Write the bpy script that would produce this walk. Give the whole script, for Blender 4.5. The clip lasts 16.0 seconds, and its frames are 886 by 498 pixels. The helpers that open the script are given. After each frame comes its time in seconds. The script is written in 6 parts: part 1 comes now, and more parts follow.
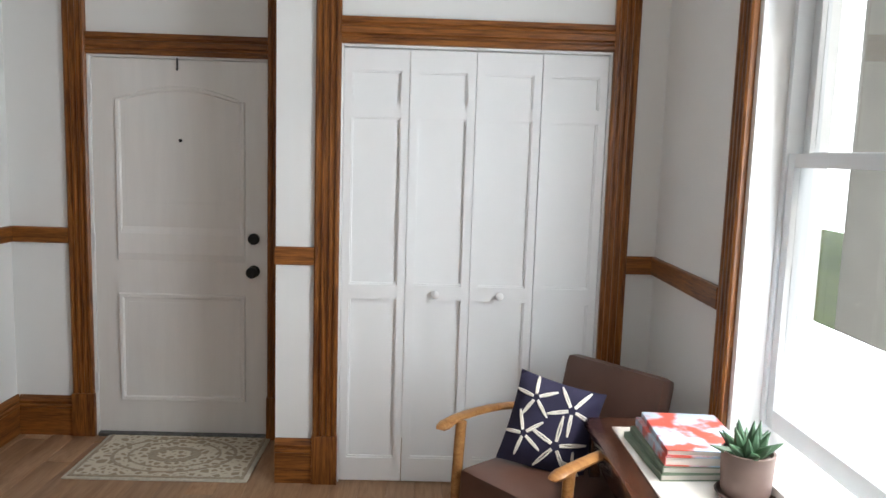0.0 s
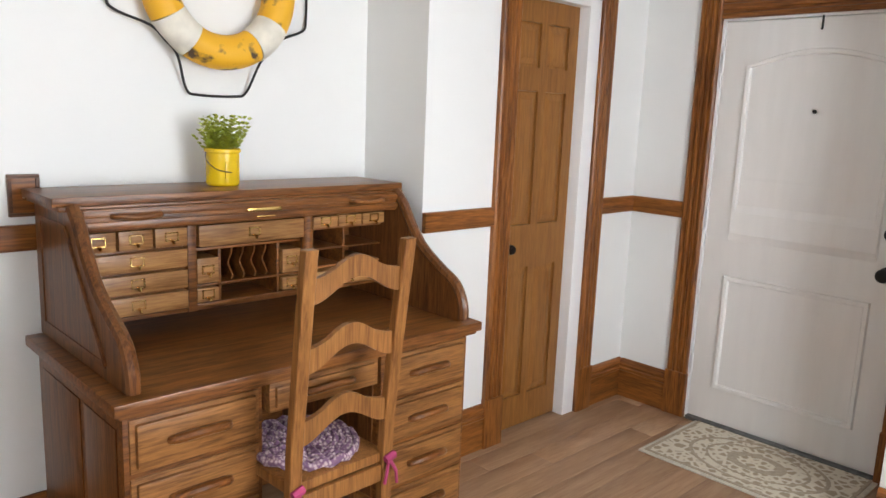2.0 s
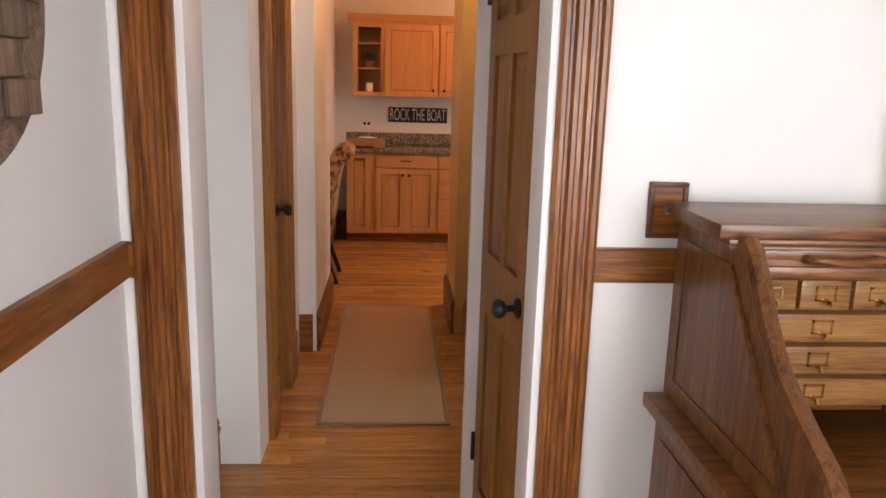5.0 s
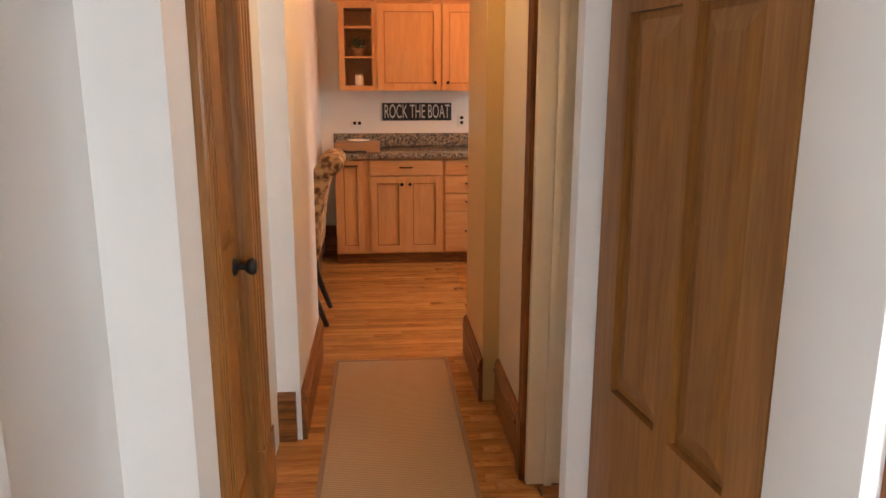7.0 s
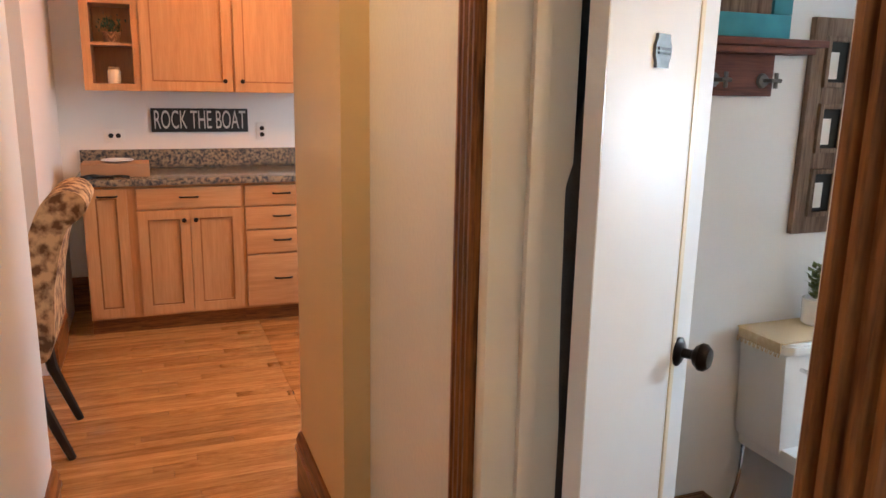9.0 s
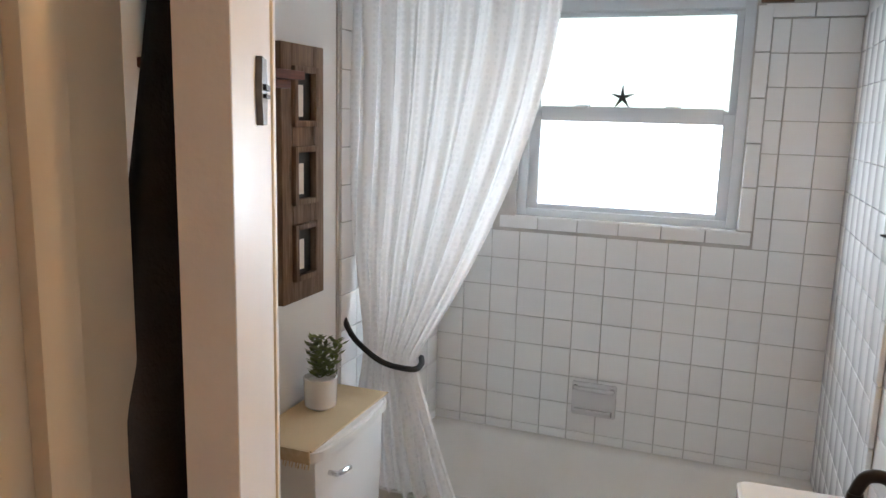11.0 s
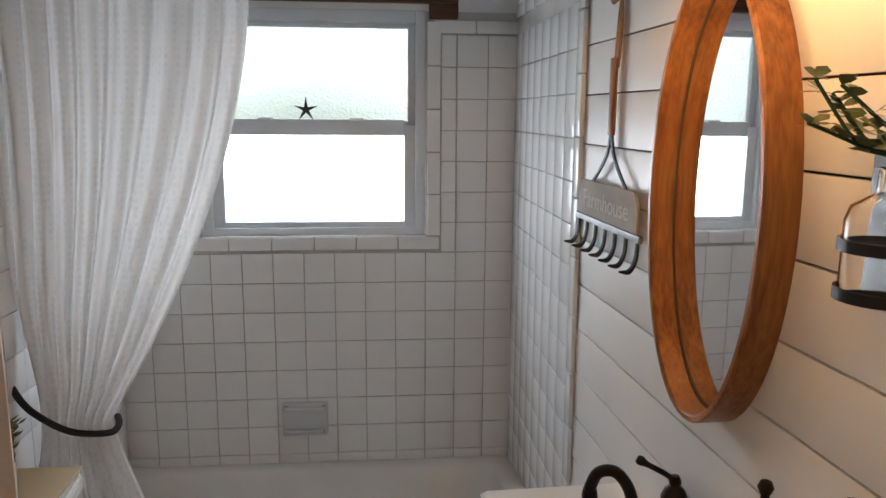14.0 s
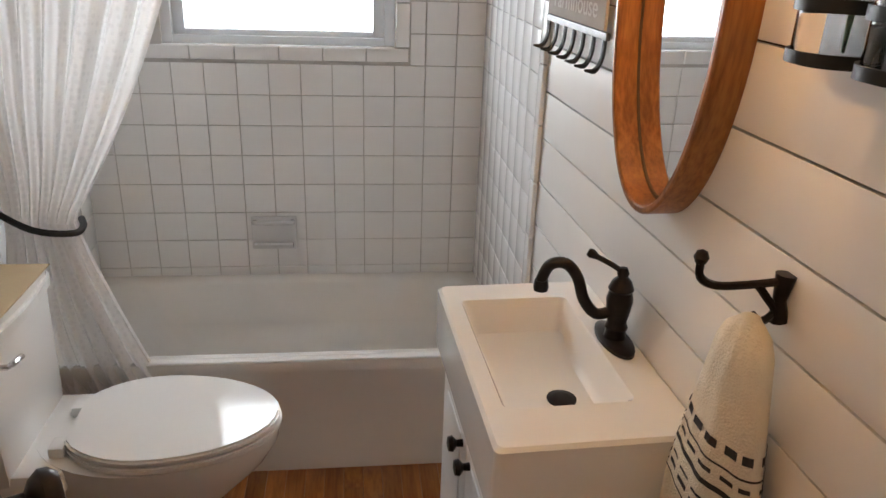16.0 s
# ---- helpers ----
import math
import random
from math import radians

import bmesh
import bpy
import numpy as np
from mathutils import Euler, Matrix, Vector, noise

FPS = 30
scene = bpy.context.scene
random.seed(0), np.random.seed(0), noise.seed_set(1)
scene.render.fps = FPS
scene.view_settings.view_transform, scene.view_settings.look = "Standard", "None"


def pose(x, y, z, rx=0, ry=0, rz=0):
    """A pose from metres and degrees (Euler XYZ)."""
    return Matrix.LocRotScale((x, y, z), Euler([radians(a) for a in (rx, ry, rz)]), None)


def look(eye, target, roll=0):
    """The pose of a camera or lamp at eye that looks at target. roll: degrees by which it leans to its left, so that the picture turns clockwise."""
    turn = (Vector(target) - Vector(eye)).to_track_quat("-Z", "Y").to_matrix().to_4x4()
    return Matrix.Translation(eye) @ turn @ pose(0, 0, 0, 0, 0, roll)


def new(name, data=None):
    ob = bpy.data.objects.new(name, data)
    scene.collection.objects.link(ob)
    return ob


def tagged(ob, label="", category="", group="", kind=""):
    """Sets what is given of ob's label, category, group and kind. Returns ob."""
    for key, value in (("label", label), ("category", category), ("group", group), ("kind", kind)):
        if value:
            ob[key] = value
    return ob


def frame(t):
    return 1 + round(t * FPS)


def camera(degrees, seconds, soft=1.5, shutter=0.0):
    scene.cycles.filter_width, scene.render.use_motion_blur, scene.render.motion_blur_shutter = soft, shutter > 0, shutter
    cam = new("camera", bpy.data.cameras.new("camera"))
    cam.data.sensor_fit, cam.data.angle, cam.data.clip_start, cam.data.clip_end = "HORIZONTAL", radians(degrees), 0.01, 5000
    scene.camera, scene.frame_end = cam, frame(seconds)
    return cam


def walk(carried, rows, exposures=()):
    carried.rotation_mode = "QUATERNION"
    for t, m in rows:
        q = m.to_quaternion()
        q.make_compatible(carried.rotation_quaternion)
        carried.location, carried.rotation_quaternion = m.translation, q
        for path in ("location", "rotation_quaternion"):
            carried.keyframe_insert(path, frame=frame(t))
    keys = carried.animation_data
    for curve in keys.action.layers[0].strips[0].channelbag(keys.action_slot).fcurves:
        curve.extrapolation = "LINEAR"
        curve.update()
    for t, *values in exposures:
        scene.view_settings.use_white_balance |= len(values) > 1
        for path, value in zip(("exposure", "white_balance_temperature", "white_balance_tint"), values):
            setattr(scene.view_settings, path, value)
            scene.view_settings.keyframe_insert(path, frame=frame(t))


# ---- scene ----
cam = camera(61.2, 16.0)
PATH = [
    (0, (-0.06, 0.296, 1.59), (-0.013, 2.279, 1.341), 1.8),
    (0.5, (-0.052, 0.484, 1.58), (-0.344, 2.44, 1.286), 2.2),
    (1, (-0.079, 0.63, 1.581), (-0.714, 2.503, 1.281), 2.6),
    (1.5, (-0.071, 0.683, 1.561), (-1.11, 2.363, 1.244), 2.3),
    (2, (-0.02, 0.708, 1.55), (-1.437, 2.073, 1.193), 2.3),
    (2.5, (-0.01, 0.704, 1.532), (-1.668, 1.744, 1.124), 2.2),
    (3, (-0.055, 0.687, 1.527), (-1.852, 1.448, 1.093), 2.3),
    (3.5, (-0.134, 0.68, 1.546), (-2.02, 1.205, 1.139), 2.5),
    (4, (-0.276, 0.701, 1.537), (-2.192, 1.106, 1.134), 2.2),
    (4.5, (-0.545, 0.723, 1.512), (-2.472, 1.039, 1.078), 1.8),
    (5, (-0.926, 0.728, 1.518), (-2.874, 0.867, 1.089), 1.6),
    (5.2, (-1.063, 0.702, 1.514), (-3.015, 0.802, 1.089), 1.2),
    (7.5, (-2.41, 0.654, 1.517), (-4.349, 0.828, 1.06), 0.0),
    (8, (-2.784, 0.645, 1.523), (-4.723, 0.836, 1.074), 1.2),
    (8.5, (-3.14, 0.632, 1.522), (-5.042, 1.06, 1.077), 1.5),
    (9, (-3.502, 0.673, 1.463), (-5.321, 1.385, 1.033), 1.1),
    (9.2, (-3.631, 0.661, 1.472), (-5.393, 1.511, 1.057), -0.8),
    (9.5, (-3.775, 0.724, 1.482), (-5.449, 1.728, 1.047), -0.1),
    (10, (-3.98, 0.799, 1.456), (-5.325, 2.209, 1.003), -0.7),
    (10.2, (-4.044, 0.834, 1.455), (-5.236, 2.371, 0.991), -0.3),
    (12.3, (-4.378, 1.008, 1.637), (-4.583, 2.996, 1.502), 0.7),
    (12.5, (-4.381, 1.002, 1.639), (-4.543, 2.994, 1.528), 0.6),
    (13, (-4.38, 1.004, 1.638), (-4.415, 3.003, 1.539), 0.7),
    (13.5, (-4.381, 0.999, 1.616), (-4.286, 2.99, 1.42), 0.7),
    (14, (-4.373, 1.025, 1.582), (-4.192, 2.988, 1.227), 0.4),
    (14.5, (-4.369, 1.037, 1.559), (-4.139, 2.966, 1.085), 0.6),
    (15, (-4.37, 1.033, 1.558), (-4.114, 2.932, 0.986), 0.9),
    (15.5, (-4.374, 1.015, 1.557), (-4.116, 2.876, 0.872), 1.5),
    (16, (-4.339, 1.009, 1.503), (-4.104, 2.843, 0.74), 2.1),
]
walk(cam, [(t, look(eye, target, roll)) for t, eye, target, roll in PATH],
     [(0.0, -0.92, 6500, 10), (1.0, -0.58, 6500, 10), (2.5, -0.24, 6700, 14), (5.0, -0.13, 6950, 18), (7.5, 0.42, 6550, 11), (9.0, 0.62, 5400, 7), (10.0, 0.42, 5600, 9),
      (12.5, -0.40, 6400, 15), (13.5, -0.64, 6250, 15), (14.5, -0.62, 6200, 14), (15.0, -0.48, 6200, 14), (16.0, -0.08, 6500, 15)])

# ---- light and world ----
world = bpy.data.worlds.new("world")
scene.world = world
world.use_nodes = True
wn = world.node_tree.nodes
sky = wn.new("ShaderNodeTexSky")
sky.sky_type = 'NISHITA'
sky.sun_disc = False
SUN_DIR = Vector((-0.57, 0.41, -1.0)).normalized()
sky.sun_elevation = math.asin(-SUN_DIR.z)
sky.sun_rotation = math.atan2(-SUN_DIR.x, -SUN_DIR.y)
world.node_tree.links.new(sky.outputs[0], wn["Background"].inputs[0])
wn["Background"].inputs[1].default_value = 0.12


def lamp(name, kind, m, energy, color, **kw):
    d = bpy.data.lights.new(name, kind)
    d.energy, d.color = energy, color
    if kind == 'AREA':
        d.shape, d.size, d.size_y = 'RECTANGLE', kw["w"], kw["h"]
    elif kind == 'SUN':
        d.angle = kw["angle"]
    else:
        d.shadow_soft_size = kw["r"]
    o = new(name, d)
    o.matrix_world = m
    return o


lamp("sun", 'SUN', look((4, -3, 5), Vector((4, -3, 5)) + SUN_DIR), 4.0, (1.0, 0.94, 0.84), angle=radians(0.53))
# area lamps stand in for sky light in the window openings
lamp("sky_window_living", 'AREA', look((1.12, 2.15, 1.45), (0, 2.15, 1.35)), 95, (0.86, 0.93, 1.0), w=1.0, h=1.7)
# two lamps added in unseen openings behind the camera's start
lamp("sky_unseen_window_second", 'AREA', look((1.12, -1.3, 1.45), (-1, -1.0, 1.3)), 28, (0.9, 0.95, 1.0), w=1.3, h=1.8)
lamp("sky_unseen_window_third", 'AREA', look((-1.0, -3.42, 1.5), (-1.0, 0, 1.4)), 24, (0.92, 0.96, 1.0), w=2.2, h=1.8)
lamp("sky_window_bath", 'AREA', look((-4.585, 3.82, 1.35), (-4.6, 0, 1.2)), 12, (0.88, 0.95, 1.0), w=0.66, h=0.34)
# fill added in an unseen kitchen opening
lamp("sky_fill_kitchen", 'AREA', look((-6.9, 3.45, 1.5), (-7.2, 0, 0.9)), 14, (0.95, 0.97, 1.0), w=1.2, h=1.1)
lamp("kitchen_lamp_light", 'POINT', pose(-7.2, 1.4, 2.28), 36, (1.0, 0.34, 0.08), r=0.12)
# fill without a fixture, added to brighten the hall
lamp("hall_fill_light", 'POINT', pose(-5.0, 0.75, 2.3), 9, (1.0, 0.60, 0.27), r=0.1)
# the vanity wall stands slightly out of square with the tub wall
VANITY_TURN = Matrix.Translation((-3.866, 2.84, 0)) @ pose(0, 0, 0, 0, 0, 2.5) @ Matrix.Translation((3.866, -2.84, 0))
lamp("bulb_light", 'POINT', VANITY_TURN @ pose(-4.06, 2.10, 1.800), 3.4, (1.0, 0.54, 0.19), r=0.014)
lamp("bulb_light", 'POINT', VANITY_TURN @ pose(-4.06, 1.85, 1.800), 3.4, (1.0, 0.54, 0.19), r=0.014)


# ---- materials ----
def mat(name, color, rough=0.5, metal=0.0, var=0.08, scale=6.0, bump=0.0, bscale=60.0, spec=0.5, stretch=(1, 1, 1),
        color2=None, fine=0.0, **kw):
    m = bpy.data.materials.new(name)
    m.use_nodes = True
    n, l = m.node_tree.nodes, m.node_tree.links
    b = n["Principled BSDF"]
    b.inputs["Roughness"].default_value = rough
    b.inputs["Metallic"].default_value = metal
    b.inputs["Specular IOR Level"].default_value = spec
    for k, v in kw.items():
        b.inputs[k.replace("_", " ")].default_value = v
    tc, mp = n.new("ShaderNodeTexCoord"), n.new("ShaderNodeMapping")
    mp.inputs["Scale"].default_value = stretch
    l.new(tc.outputs["Object"], mp.inputs[0])
    no = n.new("ShaderNodeTexNoise")
    no.inputs["Scale"].default_value, no.inputs["Detail"].default_value = scale, 5
    l.new(mp.outputs[0], no.inputs[0])
    r = n.new("ShaderNodeValToRGB")
    c2 = color2 or tuple(min(1, c * (1 + var)) for c in color)
    c1 = color if color2 else tuple(c * (1 - var) for c in color)
    r.color_ramp.elements[0].position, r.color_ramp.elements[1].position = 0.32, 0.68
    r.color_ramp.elements[0].color, r.color_ramp.elements[1].color = (*c1, 1), (*c2, 1)
    l.new(no.outputs[0], r.inputs[0])
    out = r.outputs[0]
    if fine:
        oi = n.new("ShaderNodeObjectInfo")
        hv = n.new("ShaderNodeHueSaturation")
        mr = n.new("ShaderNodeMapRange")
        mr.inputs["To Min"].default_value, mr.inputs["To Max"].default_value = 1 - fine, 1 + fine
        l.new(oi.outputs["Random"], mr.inputs["Value"])
        l.new(mr.outputs[0], hv.inputs["Value"])
        l.new(out, hv.inputs["Color"])
        out = hv.outputs[0]
    l.new(out, b.inputs["Base Color"])
    if bump:
        n2, bp = n.new("ShaderNodeTexNoise"), n.new("ShaderNodeBump")
        n2.inputs["Scale"].default_value, n2.inputs["Detail"].default_value = bscale, 4
        l.new(mp.outputs[0], n2.inputs[0])
        bp.inputs["Strength"].default_value, bp.inputs["Distance"].default_value = bump, 0.004
        l.new(n2.outputs[0], bp.inputs["Height"])
        l.new(bp.outputs[0], b.inputs["Normal"])
    return m


def wood(name, dark, light, grain="z", rough=0.38, fine=0.06, scale=2.2, knots=False, coat=0.0):
    """Stained wood with long grain along one local axis."""
    m = bpy.data.materials.new(name)
    m.use_nodes = True
    n, l = m.node_tree.nodes, m.node_tree.links
    b = n["Principled BSDF"]
    b.inputs["Roughness"].default_value = rough
    b.inputs["Specular IOR Level"].default_value = 0.32
    b.inputs["Coat Weight"].default_value = coat
    b.inputs["Coat Roughness"].default_value = 0.2
    tc, mp, oi, add = n.new("ShaderNodeTexCoord"), n.new("ShaderNodeMapping"), n.new("ShaderNodeObjectInfo"), n.new("ShaderNodeVectorMath")
    s = {"x": (1, 14, 14), "y": (14, 1, 14), "z": (14, 14, 1)}[grain]
    mp.inputs["Scale"].default_value = s
    mul = n.new("ShaderNodeMath")
    mul.operation = 'MULTIPLY'
    mul.inputs[1].default_value = 7.0
    l.new(oi.outputs["Random"], mul.inputs[0])
    l.new(tc.outputs["Object"], add.inputs[0])
    l.new(mul.outputs[0], add.inputs[1])
    l.new(add.outputs[0], mp.inputs[0])
    no, no2 = n.new("ShaderNodeTexNoise"), n.new("ShaderNodeTexNoise")
    no.inputs["Scale"].default_value, no.inputs["Detail"].default_value, no.inputs["Distortion"].default_value = scale, 6, 1.2
    no2.inputs["Scale"].default_value, no2.inputs["Detail"].default_value = scale * 6, 3
    l.new(mp.outputs[0], no.inputs[0])
    l.new(mp.outputs[0], no2.inputs[0])
    mx = n.new("ShaderNodeMath")
    mx.operation = 'MULTIPLY_ADD'
    mx.inputs[1].default_value, mx.inputs[2].default_value = 0.42, 0.0
    l.new(no2.outputs[0], mx.inputs[0])
    sm = n.new("ShaderNodeMath")
    sm.operation = 'MULTIPLY_ADD'
    sm.inputs[1].default_value = 0.58
    l.new(no.outputs[0], sm.inputs[0])
    l.new(mx.outputs[0], sm.inputs[2])
    r = n.new("ShaderNodeValToRGB")
    r.color_ramp.elements[0].position, r.color_ramp.elements[1].position = 0.36, 0.63
    r.color_ramp.elements[0].color, r.color_ramp.elements[1].color = (*dark, 1), (*light, 1)
    l.new(sm.outputs[0], r.inputs[0])
    hv, mr = n.new("ShaderNodeHueSaturation"), n.new("ShaderNodeMapRange")
    mr.inputs["To Min"].default_value, mr.inputs["To Max"].default_value = 1 - fine, 1 + fine
    l.new(oi.outputs["Random"], mr.inputs["Value"])
    l.new(mr.outputs[0], hv.inputs["Value"])
    l.new(r.outputs[0], hv.inputs["Color"])
    l.new(hv.outputs[0], b.inputs["Base Color"])
    bp = n.new("ShaderNodeBump")
    bp.inputs["Strength"].default_value, bp.inputs["Distance"].default_value = 0.12, 0.002
    l.new(sm.outputs[0], bp.inputs["Height"])
    l.new(bp.outputs[0], b.inputs["Normal"])
    return m


def mix_pattern(name, kind, ca, cb, scale, rough=0.9, thresh=0.5, soft=0.06, stretch=(1, 1, 1), bump=0.3):
    """Two colours parted by a procedural figure."""
    m = bpy.data.materials.new(name)
    m.use_nodes = True
    n, l = m.node_tree.nodes, m.node_tree.links
    b = n["Principled BSDF"]
    b.inputs["Roughness"].default_value = rough
    tc, mp = n.new("ShaderNodeTexCoord"), n.new("ShaderNodeMapping")
    mp.inputs["Scale"].default_value = stretch
    l.new(tc.outputs["Object"], mp.inputs[0])
    if kind == "voronoi":
        t = n.new("ShaderNodeTexVoronoi")
        t.feature = 'F1'
        o = t.outputs["Distance"]
    elif kind == "edge":
        t = n.new("ShaderNodeTexVoronoi")
        t.feature = 'DISTANCE_TO_EDGE'
        o = t.outputs["Distance"]
    elif kind == "wave":
        t = n.new("ShaderNodeTexWave")
        t.inputs["Distortion"].default_value = 1.5
        o = t.outputs["Fac"]
    else:
        t = n.new("ShaderNodeTexNoise")
        t.inputs["Detail"].default_value = 4
        o = t.outputs[0]
    t.inputs["Scale"].default_value = scale
    l.new(mp.outputs[0], t.inputs["Vector"])
    r = n.new("ShaderNodeValToRGB")
    r.color_ramp.elements[0].position, r.color_ramp.elements[1].position = max(0, thresh - soft), thresh + soft
    r.color_ramp.elements[0].color, r.color_ramp.elements[1].color = (*ca, 1), (*cb, 1)
    l.new(o, r.inputs[0])
    l.new(r.outputs[0], b.inputs["Base Color"])
    bp = n.new("ShaderNodeBump")
    bp.inputs["Strength"].default_value, bp.inputs["Distance"].default_value = bump, 0.002
    l.new(o, bp.inputs["Height"])
    l.new(bp.outputs[0], b.inputs["Normal"])
    return m


WALL = mat("wall_paint", (0.80, 0.80, 0.78), 0.55, var=0.02, scale=2, bump=0.05, bscale=90)
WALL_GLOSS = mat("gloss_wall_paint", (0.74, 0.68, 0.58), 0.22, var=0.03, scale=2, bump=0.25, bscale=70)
CEIL = mat("ceiling_paint", (0.80, 0.80, 0.79), 0.8, var=0.02, bump=0.05)
WHITE = mat("white_trim_paint", (0.82, 0.82, 0.81), 0.45, var=0.02, scale=3, bump=0.04, bscale=40)
DOORWHITE = mat("white_door_paint", (0.78, 0.76, 0.73), 0.35, var=0.02, scale=3, bump=0.10, bscale=30, stretch=(8, 8, 1))
CREAM = mat("cream_paint", (0.78, 0.68, 0.50), 0.3, var=0.05, scale=4, bump=0.08)
TRIM = wood("trim_wood", (0.085, 0.024, 0.005), (0.31, 0.112, 0.024), "z", 0.34, coat=0.06)
TRIMX = wood("trim_wood_horizontal", (0.085, 0.024, 0.005), (0.31, 0.112, 0.024), "x", 0.34, coat=0.06)
DARKTRIM = wood("dark_trim_wood", (0.045, 0.016, 0.006), (0.14, 0.055, 0.02), "x", 0.4)
PINE = wood("golden_door_wood", (0.19, 0.074, 0.016), (0.30, 0.130, 0.032), "z", 0.36)
OAK = wood("desk_oak", (0.060, 0.019, 0.005), (0.26, 0.096, 0.023), "x", 0.34, scale=3, coat=0.08)
OAKZ = wood("desk_oak_upright", (0.058, 0.018, 0.005), (0.21, 0.080, 0.023), "z", 0.34, scale=3, coat=0.08)
OAKL = wood("desk_drawer_oak", (0.17, 0.068, 0.018), (0.40, 0.20, 0.070), "x", 0.36, scale=3)
OAKM = wood("desk_drawer_front_oak", (0.11, 0.042, 0.011), (0.33, 0.145, 0.044), "x", 0.36, scale=3)
CHAIRWOOD = wood("chair_wood", (0.15, 0.055, 0.014), (0.34, 0.148, 0.042), "z", 0.4)
ARMWOOD = wood("arm_wood", (0.24, 0.10, 0.03), (0.42, 0.21, 0.075), "x", 0.35)
MAPLE = wood("cabinet_maple", (0.47, 0.245, 0.10), (0.57, 0.32, 0.14), "z", 0.35, scale=1.5, fine=0.04)
MAPLEX = wood("cabinet_maple_horizontal", (0.47, 0.245, 0.10), (0.57, 0.32, 0.14), "x", 0.35, scale=1.5, fine=0.04)
MAPLED = wood("cabinet_maple_shadow_line", (0.26, 0.115, 0.04), (0.34, 0.165, 0.06), "z", 0.4, scale=1.5)
GOLD_WALL = mat("golden_wall_end", (0.66, 0.46, 0.20), 0.32, var=0.04, scale=3, bump=0.1)
FLOORL = wood("pale_plank", (0.30, 0.165, 0.088), (0.42, 0.26, 0.15), "y", 0.42, fine=0.08, scale=1.6)
FLOORH = wood("honey_plank", (0.32, 0.138, 0.036), (0.52, 0.262, 0.080), "y", 0.26, fine=0.2, scale=1.6, coat=0.2)
FLOORB = wood("brown_plank", (0.22, 0.075, 0.022), (0.42, 0.17, 0.05), "y", 0.3, fine=0.2, scale=1.6)
SUB = mat("subfloor", (0.10, 0.055, 0.03), 0.8)
BRONZE = mat("oil_rubbed_bronze", (0.025, 0.019, 0.016), 0.32, 0.75, var=0.3, scale=30)
BLACK = mat("black_metal", (0.018, 0.018, 0.018), 0.45, 0.5, var=0.2)
BRASS = mat("brass", (0.70, 0.47, 0.17), 0.25, 1.0, var=0.1)
CHROME = mat("chrome", (0.75, 0.75, 0.76), 0.12, 1.0, var=0.03)
LEATHER = mat("brown_leather", (0.085, 0.040, 0.028), 0.42, var=0.15, scale=5, bump=0.25, bscale=160)
NAVY = mat("navy_cloth", (0.018, 0.016, 0.045), 0.9, var=0.2, bump=0.3, bscale=300)
CLOTHW = mat("white_cloth", (0.74, 0.71, 0.64), 0.9, var=0.04, bump=0.3, bscale=200)
TABLEWOOD = wood("dark_table_wood", (0.035, 0.011, 0.006), (0.10, 0.035, 0.017), "y", 0.25, coat=0.4)
PAPER = mat("paper", (0.72, 0.68, 0.62), 0.8, var=0.06)
COVER = mix_pattern("book_cover", "noise", (0.62, 0.10, 0.07), (0.50, 0.62, 0.75), 9, 0.35, 0.5, 0.05)
COVERG = mat("green_book_cover", (0.16, 0.22, 0.15), 0.4, var=0.2)
CLAY = mat("brown_stoneware", (0.15, 0.10, 0.085), 0.55, var=0.12, scale=12, bump=0.1)
SUCC = mat("succulent_leaf", (0.05, 0.11, 0.055), 0.45, var=0.3, scale=30)
LEAF = mat("leaf_green", (0.15, 0.19, 0.05), 0.5, var=0.35, scale=25, fine=0.15)
FERN = mat("fern_yellow_green", (0.40, 0.46, 0.05), 0.6, var=0.35, scale=40)
YELLOW = mat("yellow_enamel", (0.75, 0.50, 0.012), 0.25, var=0.06, scale=8)
BUOY = mix_pattern("worn_yellow_paint", "noise", (0.10, 0.06, 0.035), (0.80, 0.42, 0.018), 10, 0.55, 0.41, 0.03)
BUOYW = mat("worn_white_band", (0.72, 0.68, 0.58), 0.7, var=0.15, scale=12)
ROPE = mat("black_rope", (0.025, 0.024, 0.024), 0.9, var=0.3, bump=0.4, bscale=200)
HEMP = mat("hemp_rope", (0.34, 0.17, 0.07), 0.95, var=0.3, scale=60, bump=0.5, bscale=200)
BRAID = mix_pattern("braided_rag", "voronoi", (0.55, 0.42, 0.42), (0.19, 0.10, 0.17), 85, 0.95, 0.42, 0.2)
PINK = mat("magenta_yarn", (0.35, 0.04, 0.12), 0.9)
GRANITE = mix_pattern("speckled_granite", "noise", (0.055, 0.06, 0.07), (0.30, 0.25, 0.17), 55, 0.2, 0.5, 0.12, bump=0.02)
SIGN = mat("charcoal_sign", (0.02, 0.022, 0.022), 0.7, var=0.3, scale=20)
LETTER = mat("sign_letter", (0.62, 0.60, 0.55), 0.7, var=0.08)
PLASTIC = mat("outlet_plastic", (0.80, 0.80, 0.77), 0.35, var=0.02)
KRAFT = mat("brown_cardboard", (0.36, 0.21, 0.11), 0.8, var=0.06)
TAPESTRY = mix_pattern("floral_tapestry", "noise", (0.13, 0.06, 0.025), (0.62, 0.42, 0.22), 22, 0.85, 0.5, 0.10)
EBONY = mat("black_lacquer", (0.012, 0.010, 0.009), 0.3, var=0.2)
RUG = mix_pattern("cream_medallion_rug", "edge", (0.66, 0.60, 0.48), (0.36, 0.29, 0.20), 24, 0.95, 0.16, 0.06)
